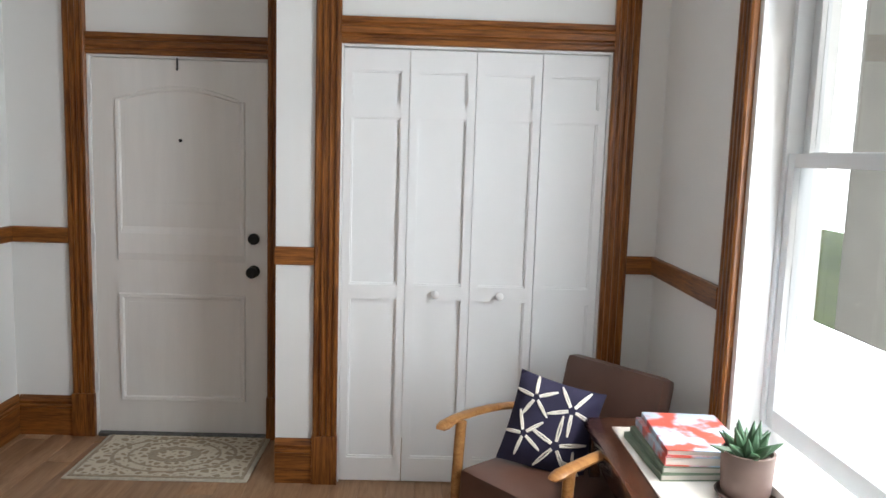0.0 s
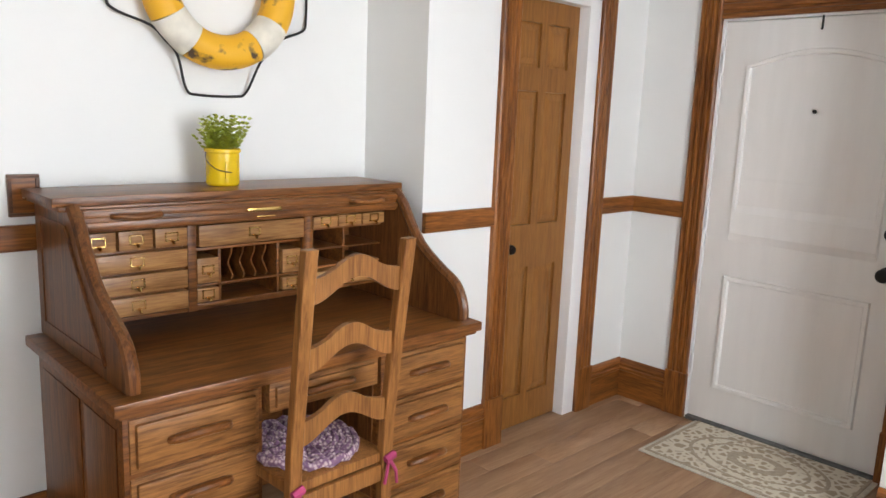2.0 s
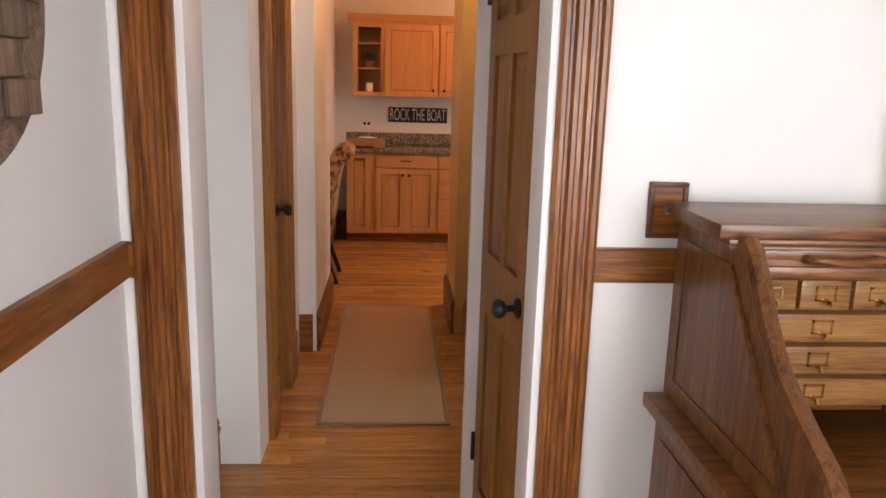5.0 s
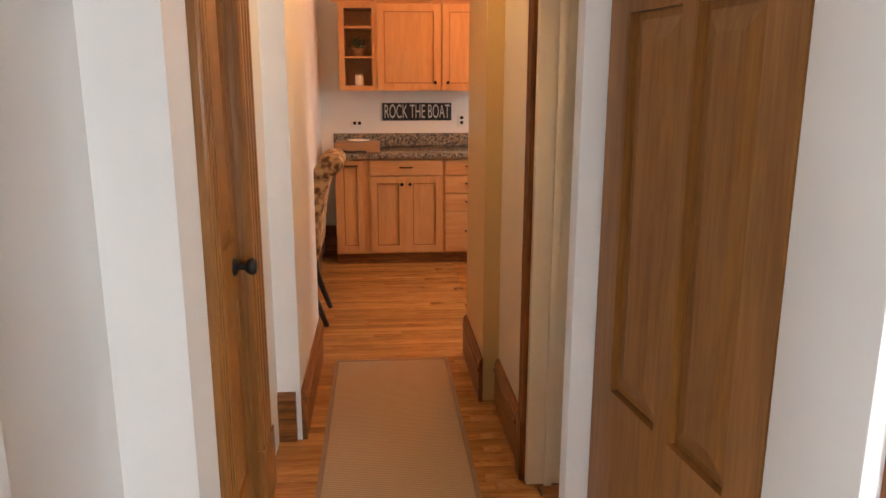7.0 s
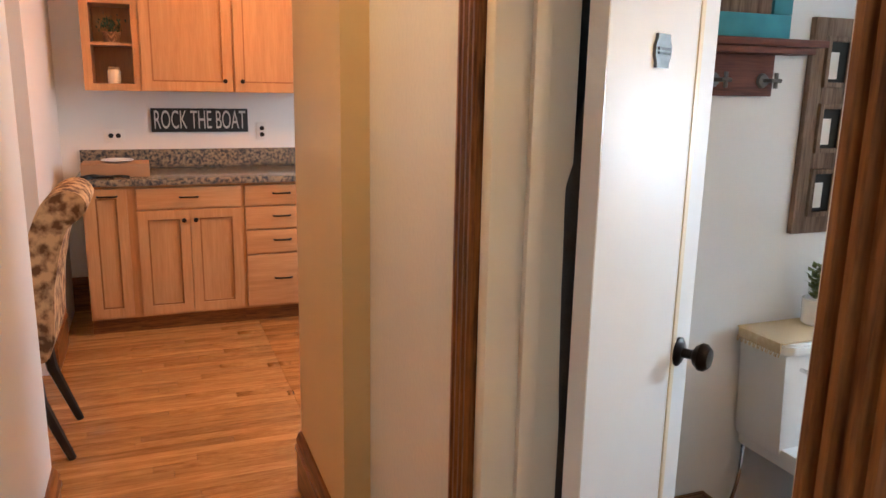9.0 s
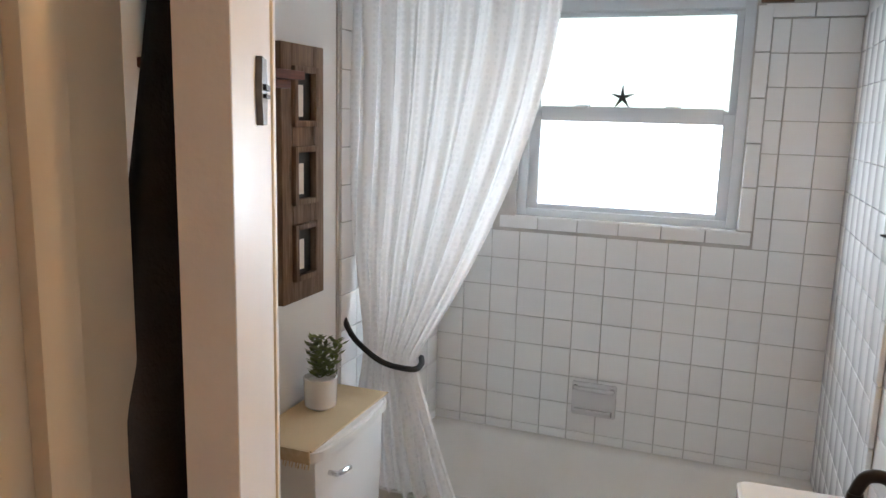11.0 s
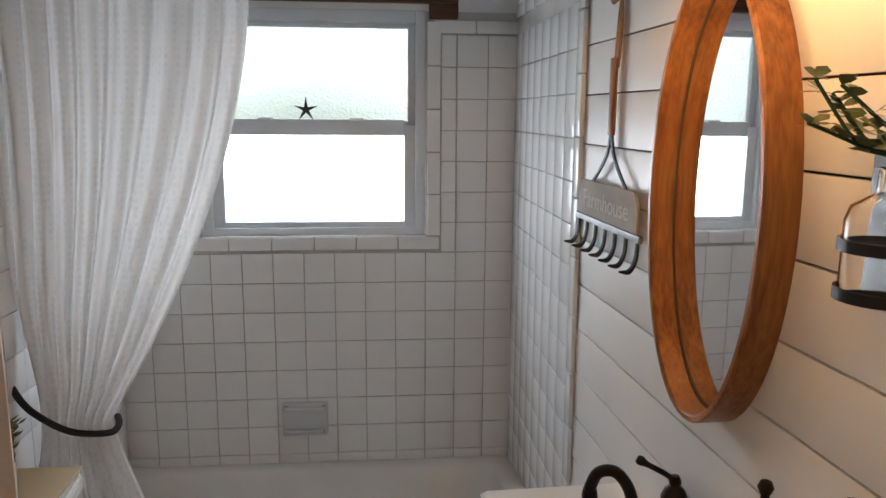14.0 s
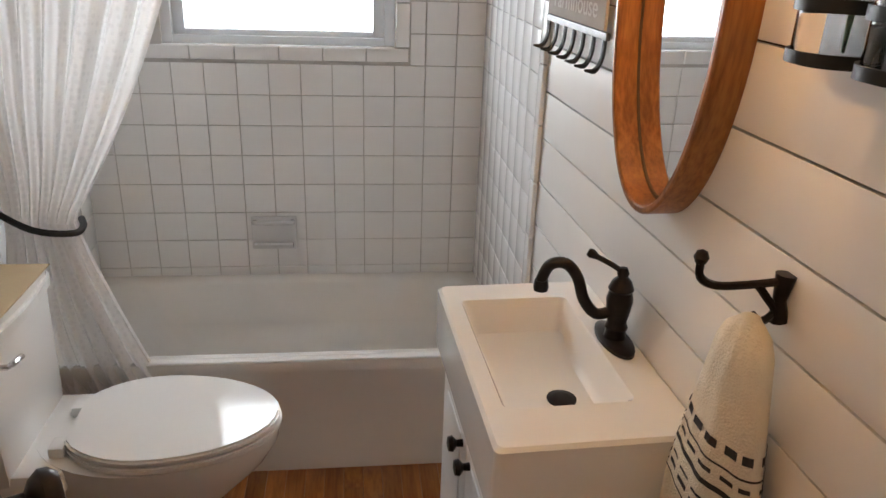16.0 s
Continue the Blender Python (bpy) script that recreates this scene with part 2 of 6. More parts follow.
RUGC = mat("rug_cream", (0.60, 0.55, 0.45), 0.95, var=0.12, scale=60, bump=0.4, bscale=300)
RUGB = mat("rug_tan", (0.40, 0.33, 0.24), 0.95, var=0.15, scale=60, bump=0.4, bscale=300)
JUTE = mix_pattern("woven_jute", "wave", (0.36, 0.25, 0.15), (0.52, 0.39, 0.26), 24, 0.95, 0.5, 0.5)
JUTED = mat("jute_binding", (0.30, 0.20, 0.12), 0.95)
PORC = mat("white_porcelain", (0.83, 0.83, 0.81), 0.09, var=0.01, spec=0.6)
TUBM = mat("white_tub_enamel", (0.74, 0.72, 0.68), 0.16, var=0.02)
TILE = mat("white_tile", (0.80, 0.80, 0.79), 0.14, var=0.015, fine=0.02, bump=0.05, bscale=12)
GROUT = mat("grey_grout", (0.52, 0.50, 0.47), 0.9, var=0.12, scale=9)
SHIP = mat("white_shiplap", (0.82, 0.79, 0.75), 0.45, var=0.03, scale=3, bump=0.1, bscale=30, fine=0.015)
GAP = mat("shiplap_gap", (0.09, 0.055, 0.035), 0.9)
WINFRAME = mat("window_vinyl", (0.70, 0.73, 0.75), 0.3, var=0.02)
MIRWOOD = wood("mirror_walnut", (0.17, 0.06, 0.018), (0.36, 0.15, 0.045), "z", 0.35, scale=2)
MIRROR = mat("mirror_silver", (0.92, 0.92, 0.92), 0.01, 1.0, var=0.0)
RUSTWOOD = wood("weathered_wood", (0.10, 0.062, 0.04), (0.26, 0.18, 0.125), "z", 0.8)
REDWOOD = wood("reddish_shelf_wood", (0.07, 0.02, 0.012), (0.17, 0.06, 0.035), "x", 0.5)
TEAL = mat("teal_frame_paint", (0.05, 0.26, 0.32), 0.6, var=0.15, scale=12)
PEWTER = mat("grey_pewter", (0.16, 0.16, 0.155), 0.5, 0.6, var=0.25, scale=30)
MATT = mix_pattern("woven_straw_mat", "wave", (0.50, 0.38, 0.22), (0.66, 0.54, 0.36), 60, 0.95, 0.5, 0.5)
WICKER = mix_pattern("wicker", "wave", (0.16, 0.09, 0.05), (0.36, 0.22, 0.12), 60, 0.9, 0.5, 0.3)
STENCIL = mat("stencil_board", (0.40, 0.37, 0.33), 0.85, var=0.15, scale=14)
STENCILW = mat("stencil_letter", (0.62, 0.61, 0.58), 0.8, var=0.1)
TOWEL = mat("cream_terry", (0.70, 0.63, 0.50), 1.0, var=0.06, scale=20, bump=0.7, bscale=320)
STRIPE = mat("black_weave", (0.03, 0.028, 0.028), 0.95)
SOAP = mat("grey_soap_dish", (0.66, 0.66, 0.66), 0.12, var=0.02)
SHADE_IN = mat("cream_shade_inside", (0.80, 0.70, 0.50), 0.5, var=0.02)
SHADE = mat("black_shade", (0.02, 0.018, 0.016), 0.4, 0.3, var=0.2)
RAKEWOOD = wood("rake_handle_wood", (0.25, 0.09, 0.03), (0.38, 0.16, 0.06), "z", 0.5)
GROUND = mat("grass_ground", (0.10, 0.14, 0.05), 0.95, var=0.4, scale=3)
BRICKM = mat("pale_brick", (0.42, 0.36, 0.31), 0.9, var=0.15, scale=5, fine=0.15)
MORTAR = mat("mortar", (0.42, 0.40, 0.37), 0.95)


def glass(name, rough=0.0, color=(1, 1, 1), bump=0.0):
    m = bpy.data.materials.new(name)
    m.use_nodes = True
    n, l = m.node_tree.nodes, m.node_tree.links
    b = n["Principled BSDF"]
    b.inputs["Base Color"].default_value = (*color, 1)
    b.inputs["Roughness"].default_value = rough
    b.inputs["Transmission Weight"].default_value = 1.0
    b.inputs["IOR"].default_value = 1.45
    if bump:
        t, bp = n.new("ShaderNodeTexVoronoi"), n.new("ShaderNodeBump")
        tc = n.new("ShaderNodeTexCoord")
        t.inputs["Scale"].default_value = 110
        l.new(tc.outputs["Object"], t.inputs["Vector"])
        bp.inputs["Strength"].default_value = bump
        bp.inputs["Distance"].default_value = 0.003
        l.new(t.outputs["Distance"], bp.inputs["Height"])
        l.new(bp.outputs[0], b.inputs["Normal"])
    return m


GLASS = glass("clear_glass")
FROST = glass("pebbled_glass", 0.35, (0.97, 1, 0.98), 0.5)


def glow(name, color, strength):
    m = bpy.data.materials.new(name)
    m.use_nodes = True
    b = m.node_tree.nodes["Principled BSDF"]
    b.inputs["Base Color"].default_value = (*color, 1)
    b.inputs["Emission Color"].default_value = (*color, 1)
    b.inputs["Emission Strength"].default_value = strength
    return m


BULB = glow("glowing_filament", (1.0, 0.72, 0.38), 40)
# emission on the backdrop sheets stands in for daylight outside
OUTDOOR_GLOW = glow("glowing_outdoor_sheet", (0.93, 0.97, 1.0), 6.5)
GARDEN_GLOW = glow("glowing_garden_sheet", (0.90, 1.0, 0.94), 2.0)
PALE_SLAB = mat("pale_slab", (0.58, 0.56, 0.52), 0.9, var=0.08, scale=4, bump=0.2)
ROBE = mat("dark_grey_robe_cloth", (0.055, 0.047, 0.042), 0.95, var=0.2, scale=12, bump=0.4, bscale=200)


# ---- mesh tools ----
def boxes(*bs, bevel=0.0):
    """One bmesh of boxes (x0, x1, y0, y1, z0, z1), edges bevelled."""
    bm = bmesh.new()
    for x0, x1, y0, y1, z0, z1 in bs:
        m = Matrix.Translation(((x0 + x1) / 2, (y0 + y1) / 2, (z0 + z1) / 2)) @ Matrix.Diagonal((abs(x1 - x0), abs(y1 - y0), abs(z1 - z0), 1))
        bmesh.ops.create_cube(bm, size=1, matrix=m)
    if bevel:
        bmesh.ops.bevel(bm, geom=bm.edges[:], offset=bevel, segments=2, affect='EDGES', profile=0.6)
    return bm


def prism(poly, axis, a, b, bevel=0.0):
    """A polygon extruded along an axis. poly holds the two other coordinates in axis order."""
    bm = bmesh.new()

    def put(p, d):
        return {"x": (d, p[0], p[1]), "y": (p[0], d, p[1]), "z": (p[0], p[1], d)}[axis]
    va = [bm.verts.new(put(p, a)) for p in poly]
    vb = [bm.verts.new(put(p, b)) for p in poly]
    bm.faces.new(va)
    bm.faces.new(vb[::-1])
    for i in range(len(poly)):
        j = (i + 1) % len(poly)
        bm.faces.new((va[i], vb[i], vb[j], va[j]))
    bmesh.ops.recalc_face_normals(bm, faces=bm.faces)
    if bevel:
        bmesh.ops.bevel(bm, geom=bm.edges[:], offset=bevel, segments=2, affect='EDGES')
    return bm


def lathe(profile, n=24, m=None, closed=False):
    """Profile of (radius, height) turned round z."""
    bm = bmesh.new()
    rings = []
    for r, z in profile:
        if r < 1e-5:
            rings.append([bm.verts.new((0, 0, z))])
        else:
            rings.append([bm.verts.new((r * math.cos(2 * math.pi * i / n), r * math.sin(2 * math.pi * i / n), z)) for i in range(n)])
    pairs = list(zip(rings, rings[1:])) + ([(rings[-1], rings[0])] if closed else [])
    for p, q in pairs:
        for i in range(n):
            j = (i + 1) % n
            if len(p) == 1 and len(q) == 1:
                continue
            if len(p) == 1:
                bm.faces.new((p[0], q[i], q[j]))
            elif len(q) == 1:
                bm.faces.new((p[i], p[j], q[0]))
            else:
                bm.faces.new((p[i], p[j], q[j], q[i]))
    bmesh.ops.recalc_face_normals(bm, faces=bm.faces)
    if m is not None:
        bmesh.ops.transform(bm, matrix=m, verts=bm.verts)
    return bm


def tube(pts, r, n=8, closed=False, radii=None):
    """A round bar swept along points."""
    bm = bmesh.new()
    P = [Vector(p) for p in pts]
    rings, up = [], None
    for i, p in enumerate(P):
        a = P[i - 1] if (i or closed) else P[i]
        b = P[(i + 1) % len(P)] if (i < len(P) - 1 or closed) else P[i]
        d = (b - a).normalized()
        if up is None:
            up = d.orthogonal().normalized()
        up = (up - d * up.dot(d)).normalized()
        s = d.cross(up)
        rr = radii[i] if radii else r
        rings.append([bm.verts.new(p + (up * math.cos(2 * math.pi * k / n) + s * math.sin(2 * math.pi * k / n)) * rr) for k in range(n)])
    for p, q in list(zip(rings, rings[1:])) + ([(rings[-1], rings[0])] if closed else []):
        for k in range(n):
            j = (k + 1) % n
            bm.faces.new((p[k], p[j], q[j], q[k]))
    if not closed:
        bm.faces.new(rings[0][::-1])
        bm.faces.new(rings[-1])
    bmesh.ops.recalc_face_normals(bm, faces=bm.faces)
    return bm


def smooth_path(pts, k=6):
    """Catmull-Rom points through pts."""
    P = [Vector(p) for p in pts]
    P = [P[0]] + P + [P[-1]]
    out = []
    for i in range(1, len(P) - 2):
        a, b, c, d = P[i - 1:i + 3]
        for s in range(k):
            t = s / k
            out.append(0.5 * ((2 * b) + (c - a) * t + (2 * a - 5 * b + 4 * c - d) * t * t + (3 * b - a - 3 * c + d) * t ** 3))
    out.append(P[-2])
    return out


def join(*bms):
    out = bms[0]
    for b in bms[1:]:
        me = bpy.data.meshes.new("tmp")
        b.to_mesh(me)
        b.free()
        out.from_mesh(me)
        bpy.data.meshes.remove(me)
    return out


def moved(bm, m):
    bmesh.ops.transform(bm, matrix=m, verts=bm.verts)
    return bm


def mesh_of(name, bm, material, smooth=None):
    me = bpy.data.meshes.new(name)
    bm.to_mesh(me)
    bm.free()
    me.materials.append(material)
    if smooth is not None:
        me.polygons.foreach_set("use_smooth", [True] * len(me.polygons))
        me.set_sharp_from_angle(angle=radians(smooth))
    return me


def part(name, bm, material, parent=None, label="", m=None, smooth=40):
    o = new(name, mesh_of(name, bm, material, smooth))
    if parent is not None:
        o.parent = parent
    if m is not None:
        o.matrix_basis = m
    if label:
        tagged(o, label)
    return o


def thing(name, label, category, m=None, group="", kind=""):
    o = new(name)
    o.empty_display_size = 0.1
    if m is not None:
        o.matrix_basis = m
    return tagged(o, label, category, group, kind)


def solo(name, bm, material, label, category, m=None, group="", kind="", smooth=40):
    o = part(name, bm, material, None, "", m, smooth)
    return tagged(o, label, category, group, kind)


def share(name, mesh, parent, m):
    o = new(name, mesh)
    o.parent = parent
    o.matrix_basis = m
    return o


def facing(side, a, wall_at, z=0.0):
    """Local frame of a wall: x along it, -y out of it, z up. side: the way the wall looks."""
    return {"south": pose(a, wall_at, z), "east": pose(wall_at, a, z, 0, 0, 90),
            "west": pose(wall_at, a, z, 0, 0, -90), "north": pose(a, wall_at, z, 0, 0, 180)}[side]


def cloth(name, color):
    """Thin woven cloth that lets light through, with small raised dots."""
    m = bpy.data.materials.new(name)
    m.use_nodes = True
    n, l = m.node_tree.nodes, m.node_tree.links
    b = n["Principled BSDF"]
    b.inputs["Roughness"].default_value = 0.9
    tr, mx = n.new("ShaderNodeBsdfTranslucent"), n.new("ShaderNodeMixShader")
    mx.inputs[0].default_value = 0.45
    tc, vo, r = n.new("ShaderNodeTexCoord"), n.new("ShaderNodeTexVoronoi"), n.new("ShaderNodeValToRGB")
    vo.inputs["Scale"].default_value, vo.inputs["Randomness"].default_value = 52, 0.12
    l.new(tc.outputs["Object"], vo.inputs["Vector"])
    r.color_ramp.elements[0].position, r.color_ramp.elements[1].position = 0.30, 0.38
    r.color_ramp.elements[0].color = (*[c * 0.93 for c in color], 1)
    r.color_ramp.elements[1].color = (*color, 1)
    l.new(vo.outputs["Distance"], r.inputs[0])
    l.new(r.outputs[0], b.inputs["Base Color"])
    l.new(r.outputs[0], tr.inputs["Color"])
    l.new(b.outputs[0], mx.inputs[1])
    l.new(tr.outputs[0], mx.inputs[2])
    l.new(mx.outputs[0], n["Material Output"].inputs[0])
    return m


CURTAIN = cloth("white_curtain_cloth", (0.84, 0.82, 0.80))


# ---- structure ----
def wall(name, label, *bs, material=None):
    return solo(name, boxes(*bs), material or WALL, label, "wall", kind="structure", smooth=None)


LC, HC, BC = 2.9, 2.45, 2.30
wall("wall_north_alcove", "white painted wall around the entrance door", (-2.45, -1.84, 4.31, 4.45, 0, LC), (-0.90, -0.755, 4.31, 4.45, 0, LC), (-1.84, -0.90, 4.31, 4.45, 2.05, LC))
wall("wall_north_closet", "white painted wall around the closet", (-0.755, -0.46, 3.767, 3.87, 0, LC), (0.768, 1.16, 3.767, 3.87, 0, LC), (-0.46, 0.768, 3.767, 3.87, 2.075, LC),
     (-0.755, -0.64, 3.87, 4.31, 0, LC), (-0.64, 1.16, 4.36, 4.45, 0, LC))
wall("wall_east", "white painted wall with tall windows", (1.02, 1.28, 2.82, 3.767, 0, LC), (1.02, 1.28, -0.6, 1.45, 0, LC), (1.02, 1.28, -3.6, -2.0, 0, LC),
     (1.02, 1.28, 1.45, 2.82, 0, 0.66), (1.02, 1.28, 1.45, 2.82, 2.45, LC), (1.02, 1.28, -2.0, -0.6, 0, 0.66), (1.02, 1.28, -2.0, -0.6, 2.45, LC))
wall("wall_west", "white painted wall behind the desk", (-2.80, -2.66, 1.10, 2.75, 0, LC), (-2.80, -2.66, 0.108, 0.255, 0, LC), (-2.80, -2.66, 0.255, 1.10, 2.06, LC),
     (-2.42, -2.27, 2.75, 3.27, 0, LC), (-2.80, -2.42, 2.75, 2.87, 0, LC), (-2.42, -2.27, 3.88, 4.31, 0, LC), (-2.42, -2.27, 3.27, 3.88, 2.10, LC), (-2.90, -2.80, 2.75, 4.45, 0, LC))
wall("wall_south_return", "white painted wall beside the hall doorway", (-2.80, -1.45, -0.02, 0.108, 0, LC))
wall("wall_south", "plain white wall closing the room", (-2.6, 1.28, -3.6, -3.5, 0, 0.55), (-2.6, 1.28, -3.6, -3.5, 2.5, LC), (-2.6, -2.15, -3.6, -3.5, 0.55, 2.5), (0.15, 1.28, -3.6, -3.5, 0.55, 2.5), (-2.75, -2.6, -3.6, -0.02, 0, LC))
wall("wall_hall_south", "white hall wall with a narrow closet door", (-3.738, -2.80, -0.10, 0.04, 0, HC), (-4.06, -3.738, 0.04, 0.214, 0, HC), (-5.05, -4.52, 0.04, 0.214, 0, HC), (-4.52, -4.06, 0.04, 0.214, 2.03, HC), (-4.52, -4.06, 0.02, 0.05, 0, HC),
     (-6.03, -5.05, 0.04, 0.31, 0, HC))
wall("wall_hall_north", "white hall wall beside the wooden door", (-3.34, -3.30, 1.06, 1.33, 0, HC), (-3.30, -2.80, 1.10, 1.2, 2.04, HC), (-3.30, -2.80, 1.14, 1.2, 0, 2.04), (-3.945, -3.34, 1.20, 1.33, 0, HC))
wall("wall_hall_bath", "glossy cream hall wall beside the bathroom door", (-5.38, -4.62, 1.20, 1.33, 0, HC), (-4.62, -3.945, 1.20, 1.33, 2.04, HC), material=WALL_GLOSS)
wall("wall_kitchen_corner", "golden wall end at the kitchen opening", (-6.03, -5.38, 1.124, 1.33, 0, HC), material=GOLD_WALL)
wall("wall_kitchen", "white painted kitchen wall", (-8.78, -8.635, 0.03, 3.7, 0, HC), (-8.635, -7.5, 0.03, 0.16, 0, HC), (-7.6, -7.5, -0.85, 0.03, 0, HC), (-7.5, -5.9, -0.95, -0.80, 0, HC), (-6.03, -5.9, -0.80, 0.04, 0, HC), (-8.78, -7.5, 3.56, 3.7, 0, HC), (-6.3, -5.42, 3.56, 3.7, 0, HC), (-7.5, -6.3, 3.56, 3.7, 0, 0.95), (-7.5, -6.3, 3.56, 3.7, 2.05, HC))
wall("wall_bath_west", "white painted bathroom wall behind the toilet", (-5.42, -5.29, 1.33, 3.85, 0, HC))
wall("wall_bath_east", "bathroom wall under white shiplap", (-3.76, -3.70, 1.33, 2.845, 0, HC), (-3.84, -3.70, 2.845, 3.85, 0, HC), (-3.865, -3.84, 2.845, 3.85, 1.95, HC))
wall("wall_bath_north", "white bathroom wall around the window", (-5.29, -4.98, 3.715, 3.85, 0, HC), (-4.19, -3.84, 3.715, 3.85, 0, HC), (-4.98, -4.19, 3.715, 3.85, 0, 1.147), (-4.98, -4.19, 3.715, 3.85, 1.935, HC))
solo("ceiling_living", boxes((-2.9, 1.28, -3.6, 4.45, LC, LC + 0.1)), CEIL, "plain white ceiling", "ceiling", kind="structure")
solo("ceiling_hall", boxes((-8.78, -2.80, -0.95, 3.7, HC, HC + 0.1)), CEIL, "plain white hall ceiling", "ceiling", kind="structure")
solo("ceiling_bath", boxes((-5.29, -3.76, 1.33, 3.715, BC, BC + 0.1)), CEIL, "plain white bathroom ceiling", "ceiling", kind="structure")
solo("ground", boxes((-60, 60, -60, 60, -0.62, -0.6)), GROUND, "sunlit lawn outside the house", "ground", kind="structure")

# ---- trim ----
FL = [(0, 0), (0, -0.020), (0.008, -0.026), (0.018, -0.026), (0.024, -0.016), (0.030, -0.016), (0.036, -0.026), (0.046, -0.026), (0.052, -0.016), (0.062, -0.016),
      (0.068, -0.026), (0.078, -0.026), (0.084, -0.016), (0.090, -0.016), (0.096, -0.026), (0.106, -0.026), (0.114, -0.020), (0.114, 0)]
BASE = [(0, 0), (-0.020, 0), (-0.020, 0.150), (-0.026, 0.156), (-0.026, 0.170), (-0.018, 0.176), (-0.022, 0.190), (-0.016, 0.205), (-0.008, 0.220), (0, 0.220)]
RAIL = [(0, 0), (-0.018, 0), (-0.022, 0.004), (-0.022, 0.078), (-0.018, 0.084), (0, 0.084)]


def casing(side, a, at, h, w=0.114, plinth=0.24, material=None, name="door_casing", z0=0.0):
    """Fluted upright casing with a plinth block, a is its low end along the wall frame."""
    k = w / 0.114
    t = thing("trim_casing", "fluted reddish-brown wooden door casing", "door casing", facing(side, a, at), kind="structure")
    part("fluted_board", prism([(x * k, y) for x, y in FL], "z", z0 + plinth, h), material or TRIM, t, smooth=None)
    if plinth:
        part("plinth_block", boxes((-0.004, w + 0.004, -0.032, 0.0, 0, plinth), bevel=0.003), material or TRIM, t)
    return t


def baseboard(side, a0, a1, at):
    m = facing(side, 0, at)
    s = -1 if side in ("west", "north") else 1
    lo, hi = sorted((s * a0, s * a1))
    return solo("baseboard", prism(BASE, "x", lo, hi), TRIMX, "tall reddish-brown wooden baseboard with a moulded cap", "baseboard", m, kind="structure", smooth=None)


def chair_rail(side, a0, a1, at, z=1.062):
    m = facing(side, 0, at, z)
    s = -1 if side in ("west", "north") else 1
    lo, hi = sorted((s * a0, s * a1))
    return solo("trim_chair_rail", prism(RAIL, "x", lo, hi), TRIMX, "reddish-brown wooden chair rail on the wall", "chair rail", m, kind="structure", smooth=None)


def head_trim(side, a0, a1, at, z0, z1, material=TRIMX):
    m = facing(side, 0, at, z0)
    s = -1 if side in ("west", "north") else 1
    lo, hi = sorted((s * a0, s * a1))
    h = z1 - z0
    pr = [(0, 0), (-0.02, 0), (-0.026, 0.006), (-0.026, 0.2 * h), (-0.016, 0.26 * h), (-0.016, 0.34 * h), (-0.026, 0.4 * h), (-0.026, 0.62 * h), (-0.017, 0.67 * h), (-0.017, 0.74 * h), (-0.028, 0.8 * h), (-0.028, h), (0, h)]
    return solo("trim_head_casing", prism(pr, "x", lo, hi), material, "fluted wooden head casing over the opening", "head casing", m, kind="structure", smooth=None)


TOP = 2.82
casing("south", -1.958, 4.31, TOP)
casing("south", -0.905, 4.31, TOP)
head_trim("south", -1.842, -0.905, 4.31, 2.054, 2.163)
casing("south", -0.575, 3.767, TOP)
casing("south", 0.768, 3.767, TOP)
head_trim("south", -0.461, 0.768, 3.767, 2.075, 2.192)
casing("east", 0.139, -2.66, TOP)
casing("east", 1.102, -2.66, TOP)
casing("east", 3.165, -2.27, TOP)
casing("east", 3.885, -2.27, TOP)
head_trim("east", 3.279, 3.885, -2.27, 2.12, 2.23)
head_trim("east", 0.253, 1.102, -2.66, 2.08, 2.19)
chair_rail("south", -2.27, -1.958, 4.31)
chair_rail("south", -0.755, -0.575, 3.767)
chair_rail("south", 0.882, 1.02, 3.767)
chair_rail("west", 2.95, 3.745, 1.02)
chair_rail("east", 1.216, 2.75, -2.66)
chair_rail("east", 2.75, 3.165, -2.27)
chair_rail("east", 3.999, 4.29, -2.27)
chair_rail("north", -2.66, -1.45, 0.108)
chair_rail("east", 0.13, 0.139, -2.66)
baseboard("south", -2.25, -1.962, 4.31)
baseboard("south", -0.755, -0.579, 3.767)
baseboard("south", 0.886, 1.0, 3.767)
baseboard("east", 1.22, 2.75, -2.66)
baseboard("east", 2.73, 3.161, -2.27)
baseboard("east", 4.003, 4.31, -2.27)
baseboard("west", 1.0, 3.767, 1.02)
baseboard("north", -2.66, -1.45, 0.108)
baseboard("east", 0.214, 0.29, -5.05)
baseboard("south", -5.36, -4.81, 1.20)
baseboard("south", -6.03, -5.36, 1.124)
baseboard("north", -6.03, -5.05, 0.31)
baseboard("north", -8.0, -7.5, 0.16)
baseboard("east", 0.16, 0.31, -8.635)
baseboard("north", -3.72, -2.82, 0.04)


def jamb(name, label, *bs, material=None):
    return solo(name, boxes(*bs, bevel=0.002), material or WHITE, label, "door jamb", kind="structure")


jamb("trim_jamb_living", "white painted doorway jamb", (-2.815, -2.655, 0.240, 0.272, 0, 2.06), (-2.815, -2.655, 1.082, 1.115, 0, 2.06), (-2.815, -2.655, 0.272, 1.082, 2.03, 2.07))
jamb("trim_jamb_brown_door", "white painted door jamb", (-2.40, -2.262, 3.79, 3.88, 0, 2.12), (-2.40, -2.262, 3.262, 3.28, 0, 2.12), (-2.40, -2.262, 3.28, 3.79, 2.08, 2.12))
jamb("trim_jamb_closet", "white painted closet jamb", (-0.475, -0.452, 3.772, 3.87, 0, 2.075), (0.758, 0.78, 3.772, 3.87, 0, 2.075), (-0.45, 0.76, 3.772, 3.87, 2.064, 2.08))
